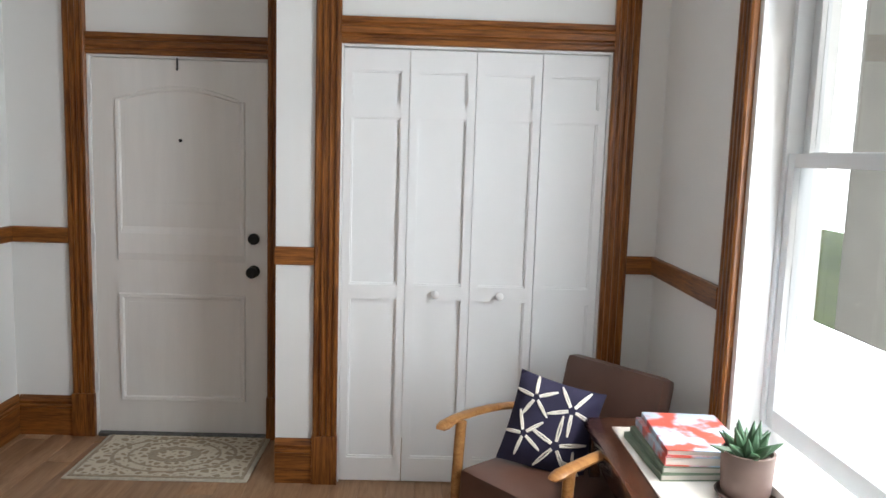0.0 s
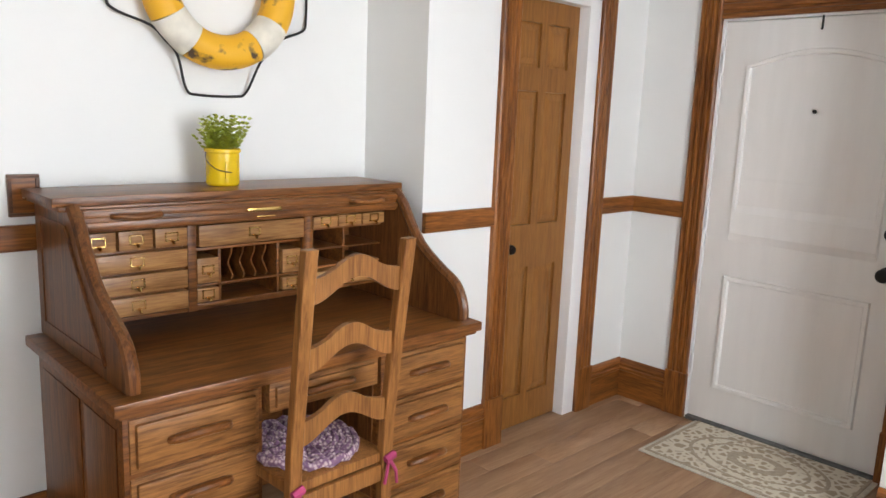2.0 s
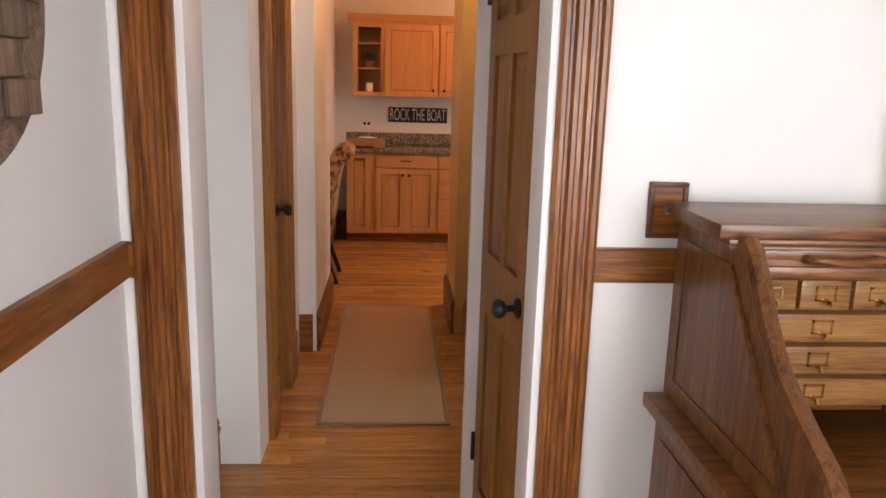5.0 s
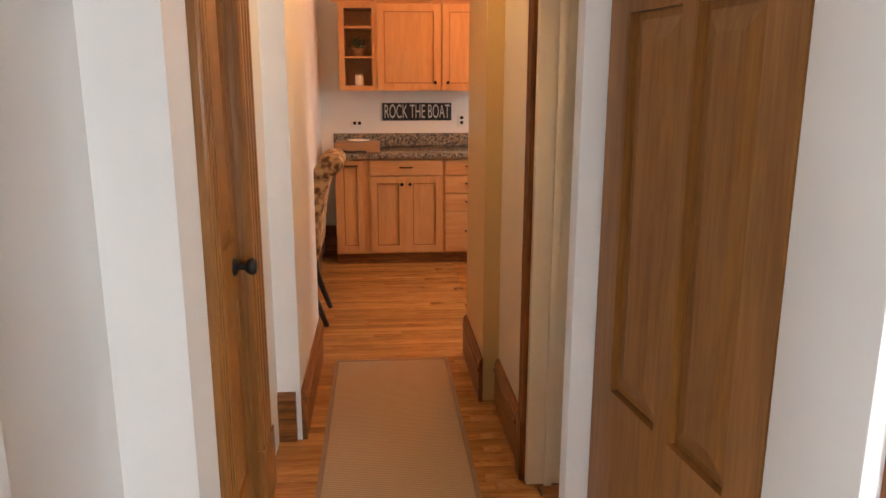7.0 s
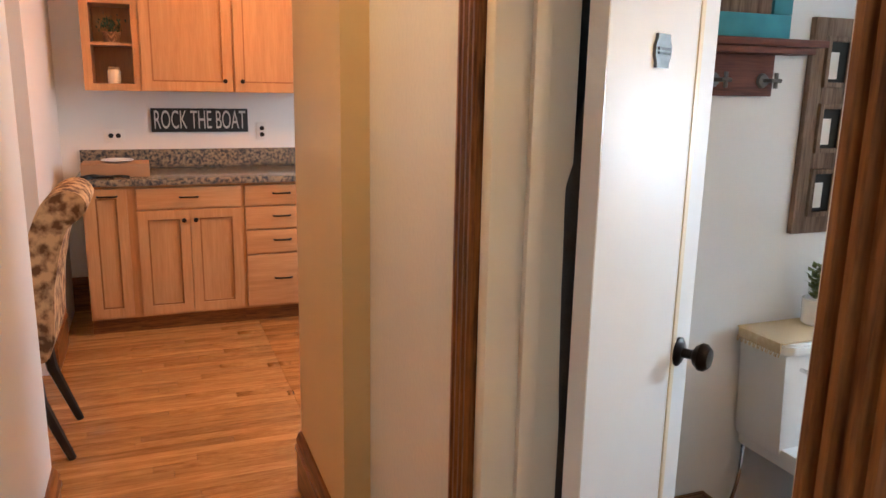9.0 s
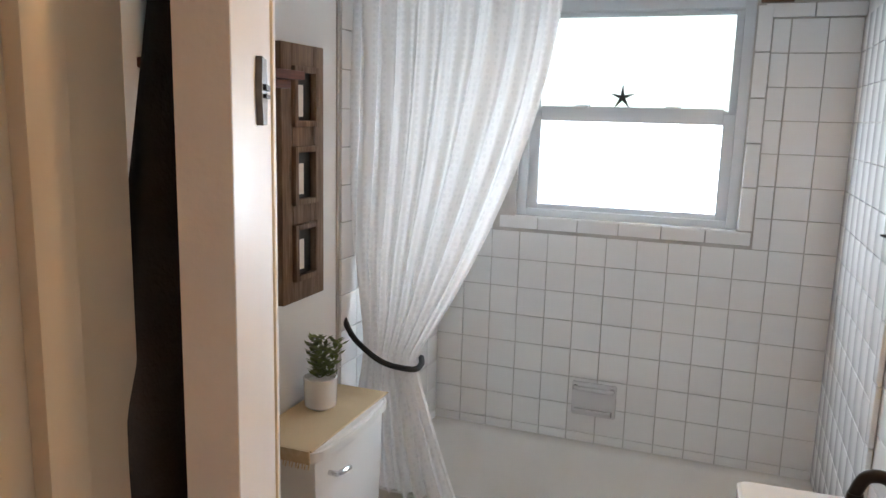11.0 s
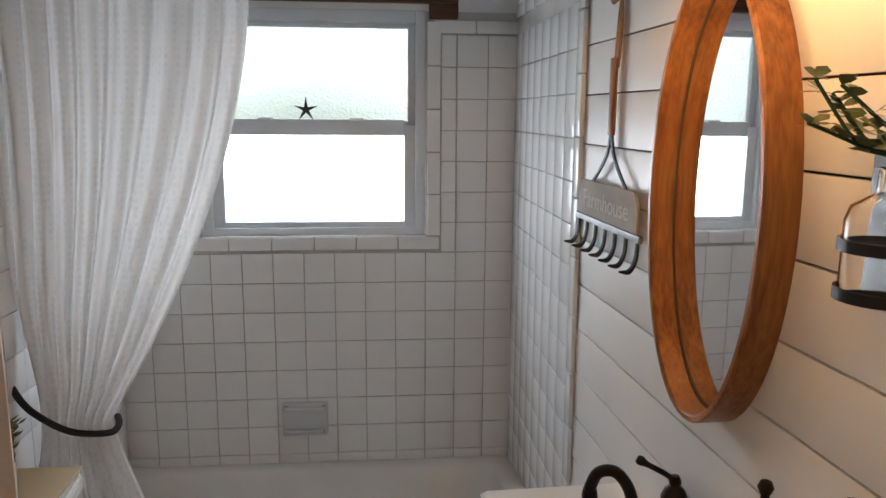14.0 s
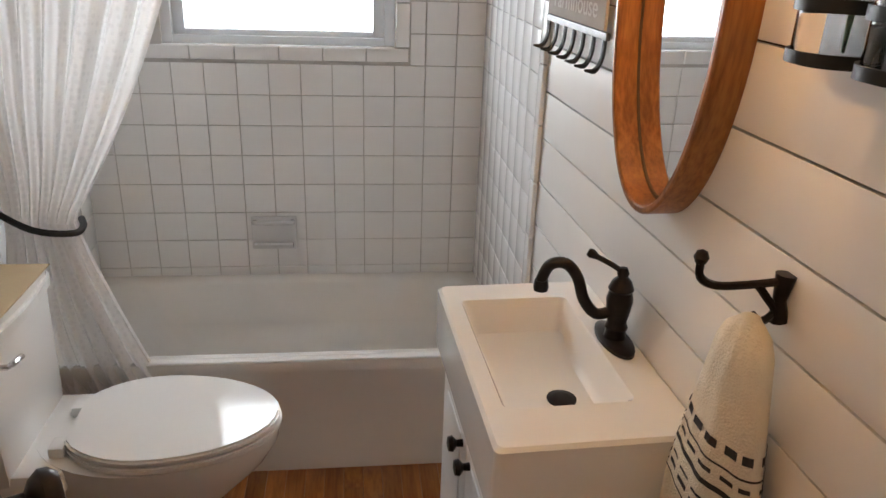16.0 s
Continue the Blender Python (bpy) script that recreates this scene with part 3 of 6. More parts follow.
jamb("trim_jamb_entrance", "white painted entrance jamb", (-1.85, -1.828, 4.305, 4.44, 0, 2.05), (-0.912, -0.89, 4.305, 4.44, 0, 2.05), (-1.83, -0.91, 4.305, 4.44, 2.042, 2.06))
# bathroom doorway, hall side
casing("south", -4.737, 1.20, 2.15, w=0.082, material=TRIM)
casing("south", -3.945, 1.20, 2.15, w=0.085, material=TRIM)
jamb("trim_jamb_bath", "cream painted door jamb with a stop", (-4.65, -4.615, 1.19, 1.345, 0, 2.04), (-4.615, -4.60, 1.255, 1.285, 0, 2.04), (-3.955, -3.92, 1.19, 1.345, 0, 2.04), material=CREAM)
# narrow door on the hall's south side
casing("north", -3.945, 0.214, 2.14, w=0.12, material=PINE)
casing("north", -4.505, 0.214, 2.14, w=0.20, material=PINE)
jamb("trim_jamb_closet_hall", "brown wooden jamb of the hall closet", (-4.53, -4.515, 0.10, 0.222, 0, 2.04), (-4.066, -4.05, 0.10, 0.222, 0, 2.04), material=PINE)
jamb("trim_jamb_hall_door", "white painted jamb of the hall door", (-3.34, -3.295, 0.985, 1.07, 0, 2.1))


def panel_door(name, label, m, w, h, t, cells, material, panel_material=None, category="door", field=0.035, kind="structure", recess=0.010, flat=False):
    """A framed door: stiles and rails stand proud of sunk panels with raised fields. Local: x 0..w, front at -t."""
    d = thing(name, label, category, m, kind=kind)
    xs = sorted({0, w, *[c[0] for c in cells], *[c[1] for c in cells]})
    zs = sorted({0, h, *[c[2] for c in cells], *[c[3] for c in cells]})
    bs = []
    for z0, z1 in zip(zs, zs[1:]):
        run = None
        for x0, x1 in zip(xs, xs[1:]):
            inside = any(c[0] <= (x0 + x1) / 2 <= c[1] and c[2] <= (z0 + z1) / 2 <= c[3] for c in cells)
            if inside:
                if run:
                    bs.append((run[0], run[1], -t, -0.001, z0, z1))
                run = None
            else:
                run = [run[0], x1] if run else [x0, x1]
        if run:
            bs.append((run[0], run[1], -t, -0.001, z0, z1))
    part("frame", boxes(*bs), material, d, smooth=None)
    for x0, x1, z0, z1 in cells:
        f = min(field, (x1 - x0) * 0.3, (z1 - z0) * 0.3)
        p = boxes((x0 + 0.001, x1 - 0.001, -t + recess + 0.002, -0.004, z0 + 0.001, z1 - 0.001))
        if flat:
            bead = boxes((x0, x0 + 0.007, -t + 0.008, -0.004, z0, z1), (x1 - 0.007, x1, -t + 0.008, -0.004, z0, z1), (x0 + 0.007, x1 - 0.007, -t + 0.008, -0.004, z0, z0 + 0.007), (x0 + 0.007, x1 - 0.007, -t + 0.008, -0.004, z1 - 0.007, z1))
            part("panel", join(p, bead), panel_material or material, d, smooth=None)
            continue
        q = bmesh.new()
        a = [q.verts.new(v) for v in ((x0 + 0.012, -t + recess, z0 + 0.012), (x1 - 0.012, -t + recess, z0 + 0.012), (x1 - 0.012, -t + recess, z1 - 0.012), (x0 + 0.012, -t + recess, z1 - 0.012))]
        b = [q.verts.new(v) for v in ((x0 + f, -t + 0.002, z0 + f), (x1 - f, -t + 0.002, z0 + f), (x1 - f, -t + 0.002, z1 - f), (x0 + f, -t + 0.002, z1 - f))]
        q.faces.new(b)
        for i in range(4):
            q.faces.new((a[i], a[(i + 1) % 4], b[(i + 1) % 4], b[i]))
        bmesh.ops.recalc_face_normals(q, faces=q.faces)
        part("panel", join(p, q), panel_material or material, d, smooth=None)
    return d


def knob(parent, m, material=BRONZE, r=0.028, label="", name="door_knob"):
    """Round knob with rosette; local -y points out of the door."""
    prof = [(0, 0), (r * 1.05, 0), (r * 1.05, 0.006), (r * 0.8, 0.011), (r * 0.36, 0.014), (r * 0.33, 0.034), (r * 0.7, 0.040), (r, 0.052), (r * 0.97, 0.062), (r * 0.7, 0.071), (0, 0.074)]
    bm = lathe(prof, 20)
    return part(name, bm, material, parent, label, m @ pose(0, 0, 0, 90))


# entrance door
ed = thing("door_1", "white two-panel entrance door with an arched upper panel, shut", "door", facing("south", -1.826, 4.335), kind="structure")
part("leaf", boxes((0, 0.912, -0.022, 0.02, 0.022, 2.038), bevel=0.002), DOORWHITE, ed)


def panel_ring(poly, w1, d, y):
    """A moulded frame round a panel: ridge and groove along the outline."""
    cx = sum(p[0] for p in poly) / len(poly)
    cz = sum(p[1] for p in poly) / len(poly)
    sx = max(p[0] for p in poly) - cx
    sz = max(p[1] for p in poly) - cz
    bm = bmesh.new()
    loops = []
    for off, h in ((0, 0), (0.006, -d), (w1 * 0.45, -d * 0.9), (w1 * 0.6, d * 0.4 - 0.001), (w1, 0.0)):
        loops.append([bm.verts.new((cx + (p[0] - cx) * (1 - off / sx), y + h, cz + (p[1] - cz) * (1 - off / sz))) for p in poly])
    for a, b in zip(loops, loops[1:]):
        for i in range(len(poly)):
            j = (i + 1) % len(poly)
            bm.faces.new((a[i], a[j], b[j], b[i]))
    bmesh.ops.recalc_face_normals(bm, faces=bm.faces)
    return bm


arch = [(0.12, 0.98), (0.80, 0.98), (0.80, 1.83)] + [(0.80 - 0.68 * i / 16, 1.83 + 0.075 * math.sin(math.pi * i / 16)) for i in range(1, 16)] + [(0.12, 1.83)]
part("arched_panel_moulding", panel_ring(arch, 0.05, 0.012, -0.0225), DOORWHITE, ed, smooth=None)
part("lower_panel_moulding", panel_ring([(0.12, 0.20), (0.80, 0.20), (0.80, 0.80), (0.12, 0.80)], 0.05, 0.012, -0.0225), DOORWHITE, ed, smooth=None)
knob(ed, pose(0.845, -0.022, 0.935), BLACK, 0.031, "round black door knob")
part("deadbolt", lathe([(0, 0), (0.031, 0), (0.031, 0.012), (0.022, 0.02), (0, 0.021)], 20), BLACK, ed, "round black deadbolt", pose(0.845, -0.022, 1.11, 90))
part("peephole", lathe([(0, 0), (0.009, 0), (0.009, 0.005), (0, 0.006)], 14), BLACK, ed, "small dark peephole", pose(0.46, -0.022, 1.622, 90))
part("hook", tube([(0.45, -0.03, 2.045), (0.45, -0.03, 1.99), (0.45, -0.036, 1.985)], 0.005), BLACK, ed, "small black hook over the door")
for z in (0.25, 1.02, 1.80):
    part("hinge", boxes((-0.012, 0.003, -0.03, -0.02, z, z + 0.1), bevel=0.002), WHITE, ed)
part("threshold", boxes((0, 0.912, -0.05, 0.05, 0.0, 0.02), bevel=0.004), PEWTER, ed, "grey metal threshold")

# closet: four bifold leaves
LW = 1.206 / 4
for i in range(4):
    cells = [(0.036, LW - 0.040, 0.115, 0.895), (0.036, LW - 0.040, 0.965, 1.74), (0.036, LW - 0.040, 1.797, 1.948)]
    leaf = panel_door("door_2", "white panelled bifold closet leaf, folded shut", facing("south", -0.45 + i * LW, 3.80, 0.012), LW - 0.004, 2.045, 0.028, cells, WHITE, recess=0.018, flat=True)
    leaf["group"] = "bifold closet leaves"
    if i in (1, 2):
        prof = [(0, 0), (0.010, 0), (0.009, 0.012), (0.018, 0.022), (0.019, 0.030), (0.012, 0.036), (0, 0.037)]
        part("knob", lathe(prof, 18), WHITE, leaf, "round white knob", pose(LW / 2 - 0.01, -0.028, 0.928, 90))

# brown panelled door
wcells = [(0.075, 0.235, 0.16, 0.82), (0.285, 0.445, 0.16, 0.82), (0.075, 0.235, 1.03, 1.66), (0.285, 0.445, 1.03, 1.66), (0.075, 0.235, 1.77, 1.97), (0.285, 0.445, 1.77, 1.97)]
d3 = panel_door("door_3", "golden-brown six-panel wooden door, shut", facing("east", 3.275, -2.36, 0.006), 0.515, 2.075, 0.035, wcells, PINE, field=0.04)
knob(d3, pose(0.04, -0.035, 0.93), BRONZE, 0.024)
# hall side door
hcells = [(0.07, 0.22, 0.18, 0.80), (0.26, 0.40, 0.18, 0.80), (0.07, 0.22, 1.0, 1.60), (0.26, 0.40, 1.0, 1.60), (0.07, 0.22, 1.70, 1.93), (0.26, 0.40, 1.70, 1.93)]
d4 = panel_door("door_4", "reddish-brown panelled hall door with a black knob, nearly shut", pose(-3.287, 1.058, 0.006, 0, 0, 7), 0.47, 2.02, 0.035, hcells, PINE, field=0.04)
knob(d4, pose(0.43, -0.035, 0.925), BLACK, 0.027)
for z in (0.25, 1.75):
    part("hinge", tube([(-0.004, -0.04, z), (-0.004, -0.04, z + 0.1)], 0.007), BRONZE, d4)
d5 = panel_door("door_5", "honey-brown panelled closet door with a black knob, shut", facing("north", -4.065, 0.16, 0.006), 0.45, 2.02, 0.035,
                [(0.07, 0.38, 0.18, 0.80), (0.07, 0.38, 1.0, 1.90)], PINE, field=0.05)
knob(d5, pose(0.345, -0.035, 0.92), BLACK, 0.027)
# bathroom door, open inwards
d6 = thing("door_6", "white flat bathroom door standing open, with a dark knob", "door", pose(-4.53, 1.345, 0, 0, 0, 120), kind="structure")
part("leaf", boxes((0.0, 0.475, -0.0, 0.036, 0.012, 2.02), bevel=0.003), WHITE, d6)
part("edge_strip", boxes((0.37, 0.39, -0.003, 0.003, 0.012, 2.02), bevel=0.001), CREAM, d6, "yellowed cream edge strip")
part("hinge_edge", boxes((-0.003, 0.002, 0.001, 0.035, 0.012, 2.02)), WALL_GLOSS, d6)
knob(d6, pose(0.405, 0.0, 0.915), BRONZE, 0.03, "round dark bronze knob")

# dark robe on the back of the open door
robe = thing("bathrobe", "dark grey cloth robe hanging behind the open bathroom door", "robe", pose(-4.53, 1.345, 0, 0, 0, 120))
rb = bmesh.new()
prev = None
for j in range(15):
    t = j / 14
    zr, wr, dr = 1.74 - 1.25 * t, 0.05 + 0.13 * min(1, 3 * t), 0.016 + 0.026 * min(1, 2.5 * t)
    ring_ = [rb.verts.new((0.22 + wr * math.cos(2 * math.pi * k / 32) * (1 + 0.05 * math.sin(4 * t)), 0.040 + dr + dr * math.sin(2 * math.pi * k / 32) * (1 + 0.25 * t * math.sin(14 * math.pi * k / 32)), zr)) for k in range(32)]
    if prev:
        for k in range(32):
            rb.faces.new((prev[k], prev[(k + 1) % 32], ring_[(k + 1) % 32], ring_[k]))
    else:
        rb.faces.new(ring_)
    prev = ring_
rb.faces.new(prev[::-1])
bmesh.ops.recalc_face_normals(rb, faces=rb.faces)
part("cloth", rb, ROBE, robe, smooth=70)
part("hanging_loop", tube([(0.20, 0.042, 1.73), (0.205, 0.045, 1.80), (0.235, 0.045, 1.80), (0.24, 0.042, 1.73)], 0.005, 6), ROPE, robe)

# ---- windows ----
win = thing("window_1", "tall white double-hung window in sunlight", "window", facing("west", 2.82, 1.02), kind="structure")
part("window_frame", boxes((0.0, 0.03, 0.0, 0.26, 0.66, 2.45), (1.34, 1.37, 0.0, 0.26, 0.66, 2.45), (0.03, 1.34, 0.0, 0.26, 2.42, 2.45), bevel=0.002), WHITE, win)
part("stop_bead", boxes((0.03, 0.055, 0.10, 0.20, 0.69, 2.42), (1.315, 1.34, 0.10, 0.20, 0.69, 2.42), bevel=0.003), WINFRAME, win)
part("lower_sash", boxes((0.055, 0.10, 0.11, 0.15, 0.70, 1.63), (1.27, 1.315, 0.11, 0.15, 0.70, 1.63), (0.10, 1.27, 0.11, 0.15, 1.585, 1.63), (0.10, 1.27, 0.11, 0.15, 0.70, 0.77), bevel=0.003), WINFRAME, win)
part("upper_sash", boxes((0.055, 0.10, 0.155, 0.19, 1.59, 2.42), (1.27, 1.315, 0.155, 0.19, 1.59, 2.42), (0.10, 1.27, 0.155, 0.19, 1.595, 1.635), (0.10, 1.27, 0.155, 0.19, 2.37, 2.42), bevel=0.003), WINFRAME, win)
for y, z0, z1 in ((0.13, 0.77, 1.585), (0.172, 1.635, 2.37)):
    g = part("pane", boxes((0.10, 1.27, y, y + 0.004, z0, z1)), GLASS, win, smooth=None)
    g.visible_shadow = False
part("window_sill", boxes((-0.06, 1.43, -0.05, 0.25, 0.63, 0.665), bevel=0.006), WHITE, win)
for a in (-0.114, 1.37):
    part("window_casing", moved(prism(FL, "z", 0.665, TOP), pose(a, 0, 0)), TRIM, win, "fluted reddish-brown casing", smooth=None)
part("head_casing", boxes((0.0, 1.37, -0.024, 0.0, 2.45, 2.56), bevel=0.004), TRIMX, win)
# pale slab added so the ground through the window shows bright
solo("pavement", boxes((1.35, 9.0, -3.0, 6.0, -0.61, -0.585)), PALE_SLAB, "pale slab added to brighten the ground outside", "pavement", kind="structure")
# brick pier and garden outside
pier = thing("brick_house", "pale brick side of the neighbouring house", "house", pose(1.9, 3.05, -0.6))
part("core", boxes((0.0, 0.30, 0.005, 0.7, 0, 3.6)), MORTAR, pier, smooth=None)
bmesh_brick = mesh_of("brick", boxes((0, 0.205, -0.006, 0.10, 0, 0.062), bevel=0.004), BRICKM, 40)
for r in range(46):
    for c in range(2):
        share("brick", bmesh_brick, pier, pose(-0.003 + c * 0.215 - (0.1 if r % 2 else 0) * (1 - c) * 0 + (0.0 if r % 2 else 0.03) * c * 0, 0, 0.01 + r * 0.074))
# glowing sheet added for the overexposed outdoors
solo("backdrop", boxes((14, 14.1, -20, 30, -0.6, 9)), OUTDOOR_GLOW, "glowing sheet standing in for the bright outdoors", "backdrop", kind="structure")


def bush(name, label, m, n, rad, leaf, seed):
    """Many small leaves on a few twigs."""
    rnd = random.Random(seed)
    b = thing(name, label, "bush", m)
    stems = []
    bm = bmesh.new()
    for i in range(n):
        v = Vector((rnd.gauss(0, 1), rnd.gauss(0, 1), rnd.gauss(0, 1))).normalized() * rnd.uniform(0.35, 1.0) ** 0.6 * rad
        v.z = abs(v.z) * 1.2 + 0.05
        q = Euler((rnd.uniform(0, 6), rnd.uniform(0, 6), rnd.uniform(0, 6))).to_matrix()
        vs = [bm.verts.new(v + q @ Vector(p) * leaf) for p in ((-1, 0, 0), (0, -0.45, 0.15), (1, 0, 0), (0, 0.45, 0.15))]
        bm.faces.new(vs)
        if i % 40 == 0:
            stems.append(tube([(0, 0, 0), v * 0.5 + Vector((0, 0, 0.05)), v], 0.006, 5))
    part("leaves", bm, LEAF, b, smooth=None)
    part("twigs", join(*stems), SUB, b)
    return b


bush("garden_bush", "green garden bush on the sunlit lawn", pose(5.0, 5.6, -0.6), 900, 0.9, 0.07, 3)
bush("garden_bush", "green garden bush on the sunlit lawn", pose(7.2, 7.5, -0.6), 900, 1.2, 0.09, 4)
bush("garden_bush", "tall green bush behind the bathroom window", pose(-4.9, 6.9, -0.6), 2600, 2.1, 0.09, 5)

bw = thing("window_2", "white double-hung bathroom window with pebbled glass", "window", facing("south", -4.98, 3.715), kind="structure")
part("window_frame", boxes((0.0, 0.035, 0.01, 0.11, 1.147, 1.935), (0.755, 0.79, 0.01, 0.11, 1.147, 1.935), (0.035, 0.755, 0.01, 0.11, 1.895, 1.935), (0.035, 0.755, 0.01, 0.11, 1.147, 1.175), bevel=0.003), WINFRAME, bw)
part("lower_sash", boxes((0.035, 0.075, 0.03, 0.06, 1.175, 1.54), (0.715, 0.755, 0.03, 0.06, 1.175, 1.54), (0.075, 0.715, 0.03, 0.06, 1.505, 1.56), (0.075, 0.715, 0.03, 0.06, 1.175, 1.195), bevel=0.003), WINFRAME, bw)
part("upper_sash", boxes((0.035, 0.06, 0.062, 0.09, 1.53, 1.895), (0.73, 0.755, 0.062, 0.09, 1.53, 1.895), (0.06, 0.73, 0.062, 0.09, 1.53, 1.555), (0.06, 0.73, 0.062, 0.09, 1.88, 1.895), bevel=0.002), WINFRAME, bw)
for y, z0, z1, x0, x1 in ((0.045, 1.195, 1.505, 0.075, 0.715), (0.076, 1.555, 1.88, 0.06, 0.73)):
    g = part("pane", boxes((x0, x1, y, y + 0.004, z0, z1)), FROST, bw, "pebbled privacy glass", smooth=None)
    g.visible_shadow = False
for x in (0.20, 0.52):
    part("sash_lock", boxes((x, x + 0.05, 0.022, 0.06, 1.556, 1.566), bevel=0.003), WINFRAME, bw)
part("head_casing", boxes((-0.14, 0.90, -0.03, -0.001, 1.955, 2.048), (0.80, 0.90, -0.03, -0.001, 1.905, 1.955), (-0.14, -0.04, -0.03, -0.001, 1.905, 1.955), (-0.13, 0.89, -0.038, -0.03, 2.02, 2.04), (-0.13, 0.89, -0.036, -0.03, 1.975, 1.985), bevel=0.004), DARKTRIM, bw, "dark brown wooden head casing")
# weaker glowing sheet added behind the pebbled panes
solo("backdrop", boxes((-12, 4, 14, 14.1, 0.6, 9)), GARDEN_GLOW, "glowing sheet standing in for sky behind the bathroom window", "backdrop", kind="structure")


# ---- living room things ----
# rolltop desk: x along the wall, front towards -y
DW, DD = 1.315, 0.765
desk = thing("rolltop_desk", "brown oak rolltop desk, open, against the white wall", "desk", facing("east", 1.37, -2.625))
curve = [(0, 0.79), (-0.715, 0.79)] + [(p.x, p.y) for p in smooth_path([(-0.72, 0.80, 0), (-0.715, 0.86, 0), (-0.675, 0.925, 0), (-0.585, 0.975, 0), (-0.49, 1.035, 0), (-0.42, 1.11, 0), (-0.365, 1.19, 0), (-0.315, 1.235, 0)], 5)] + [(0, 1.235)]
for x0 in (0.035, DW - 0.065):
    sp = part("side_panel", prism(curve, "x", x0, x0 + 0.03, bevel=0.004), OAKZ, desk, "S-curved side panel")
    edge = [(x0 + 0.015, y - 0.006, z) for y, z in curve[2:-1]]
    part("edge_moulding", tube(edge, 0.02, 8), OAKZ, sp)
    xo = x0 - 0.004 if x0 < 0.5 else x0 + 0.030
    part("inset_moulding", join(boxes((xo, xo + 0.004, -0.58, -0.05, 0.83, 0.845)), boxes((xo, xo + 0.004, -0.30, -0.05, 1.17, 1.185)), boxes((xo, xo + 0.004, -0.065, -0.05, 0.845, 1.17)),
         tube([(xo + 0.002, -0.585, 0.837), (xo + 0.002, -0.30, 1.178)], 0.006, 6)), OAKZ, sp)
part("top", boxes((0.0, DW, -0.30, 0.0, 1.238, 1.266), (0.012, DW - 0.012, -0.318, 0.0, 1.226, 1.240), bevel=0.005), OAK, desk)
part("writing_top", boxes((-0.015, DW + 0.015, -DD, 0.0, 0.755, 0.79), (0.0, DW, -DD + 0.012, 0.0, 0.742, 0.757), bevel=0.006), OAK, desk)
part("back_panel", boxes((0.065, DW - 0.065, -0.03, -0.005, 0.79, 1.235)), OAK, desk)
rr = part("roll_rail", boxes((0.067, DW - 0.067, -0.345, -0.30, 1.165, 1.232), bevel=0.004), OAK, desk, "lifted roll with wooden grips")
for y, z0, z1 in ((-0.355, 1.172, 1.195), (-0.353, 1.208, 1.228)):
    part("slat", boxes((0.067, DW - 0.067, y, -0.345, z0, z1), bevel=0.004), OAK, rr)
for x in (0.15, 1.02):
    part("grip", tube(smooth_path([(x, -0.352, 1.21), (x + 0.01, -0.378, 1.213), (x + 0.07, -0.382, 1.207), (x + 0.13, -0.378, 1.213), (x + 0.14, -0.352, 1.21)], 4), 0.009, 8), OAK, rr)
part("lock_plate", boxes((0.59, 0.72, -0.357, -0.352, 1.198, 1.210), (0.62, 0.69, -0.366, -0.352, 1.178, 1.184), bevel=0.002), BRASS, rr, "brass lock plate")


def pull(parent, x, y, z):
    """Small brass label holder with a drop pull."""
    part("brass_pull", join(boxes((x - 0.022, x + 0.022, y - 0.003, y, z + 0.014, z + 0.018), (x - 0.022, x - 0.018, y - 0.003, y, z - 0.012, z + 0.018), (x + 0.018, x + 0.022, y - 0.003, y, z - 0.012, z + 0.018), (x - 0.022, x + 0.022, y - 0.003, y, z - 0.012, z - 0.008)),
                            tube([(x, y, z - 0.010), (x, y - 0.014, z - 0.012), (x, y - 0.018, z - 0.02)], 0.005, 6)), BRASS, parent, "brass label holder and pull")


def pig_drawer(x0, x1, z0, z1, y=-0.27):
    d = part("small_drawer", boxes((x0 + 0.004, x1 - 0.004, y - 0.014, y + 0.10, z0 + 0.004, z1 - 0.004), bevel=0.003), OAKL, desk, "small oak drawer with a brass pull")
    pull(d, (x0 + x1) / 2, y - 0.014, (z0 + z1) / 2)


for board in ((0.07, 0.42, -0.265, -0.03, 0.86, 0.872), (0.07, 0.42, -0.265, -0.03, 1.155, 1.168), (0.415, 0.445, -0.275, -0.03, 0.86, 1.168),
     (0.865, 0.895, -0.275, -0.03, 0.86, 1.168), (0.895, DW - 0.07, -0.265, -0.03, 0.86, 0.872), (0.895, DW - 0.07, -0.265, -0.03, 1.155, 1.168), (0.445, 0.865, -0.25, -0.03, 0.865, 0.877),
     (0.445, 0.865, -0.25, -0.03, 1.06, 1.07), (0.445, 0.865, -0.25, -0.03, 0.935, 0.943), (0.535, 0.545, -0.25, -0.03, 0.877, 1.06), (0.765, 0.775, -0.25, -0.03, 0.877, 1.06), (0.07, 1.245, -0.04, -0.03, 0.86, 1.168),
     (0.90, 1.245, -0.255, -0.03, 1.095, 1.103), (0.07, 0.415, -0.255, -0.03, 0.90, 1.15), (1.06, 1.07, -0.25, -0.03, 0.95, 1.095), (0.90, 1.245, -0.25, -0.03, 0.945, 0.955), (0.90, 1.245, -0.25, -0.03, 1.015, 1.022)):
    part("case_board", boxes(board, bevel=0.002), OAK, desk)
for i in range(3):
    pig_drawer(0.072 + i * 0.114, 0.072 + (i + 1) * 0.114, 1.085, 1.155)
    pig_drawer(0.898 + i * 0.115, 0.898 + (i + 1) * 0.115, 1.103, 1.155)
for i in range(3):
    pig_drawer(0.075, 0.414, 0.875 + i * 0.07, 0.943 + i * 0.07)
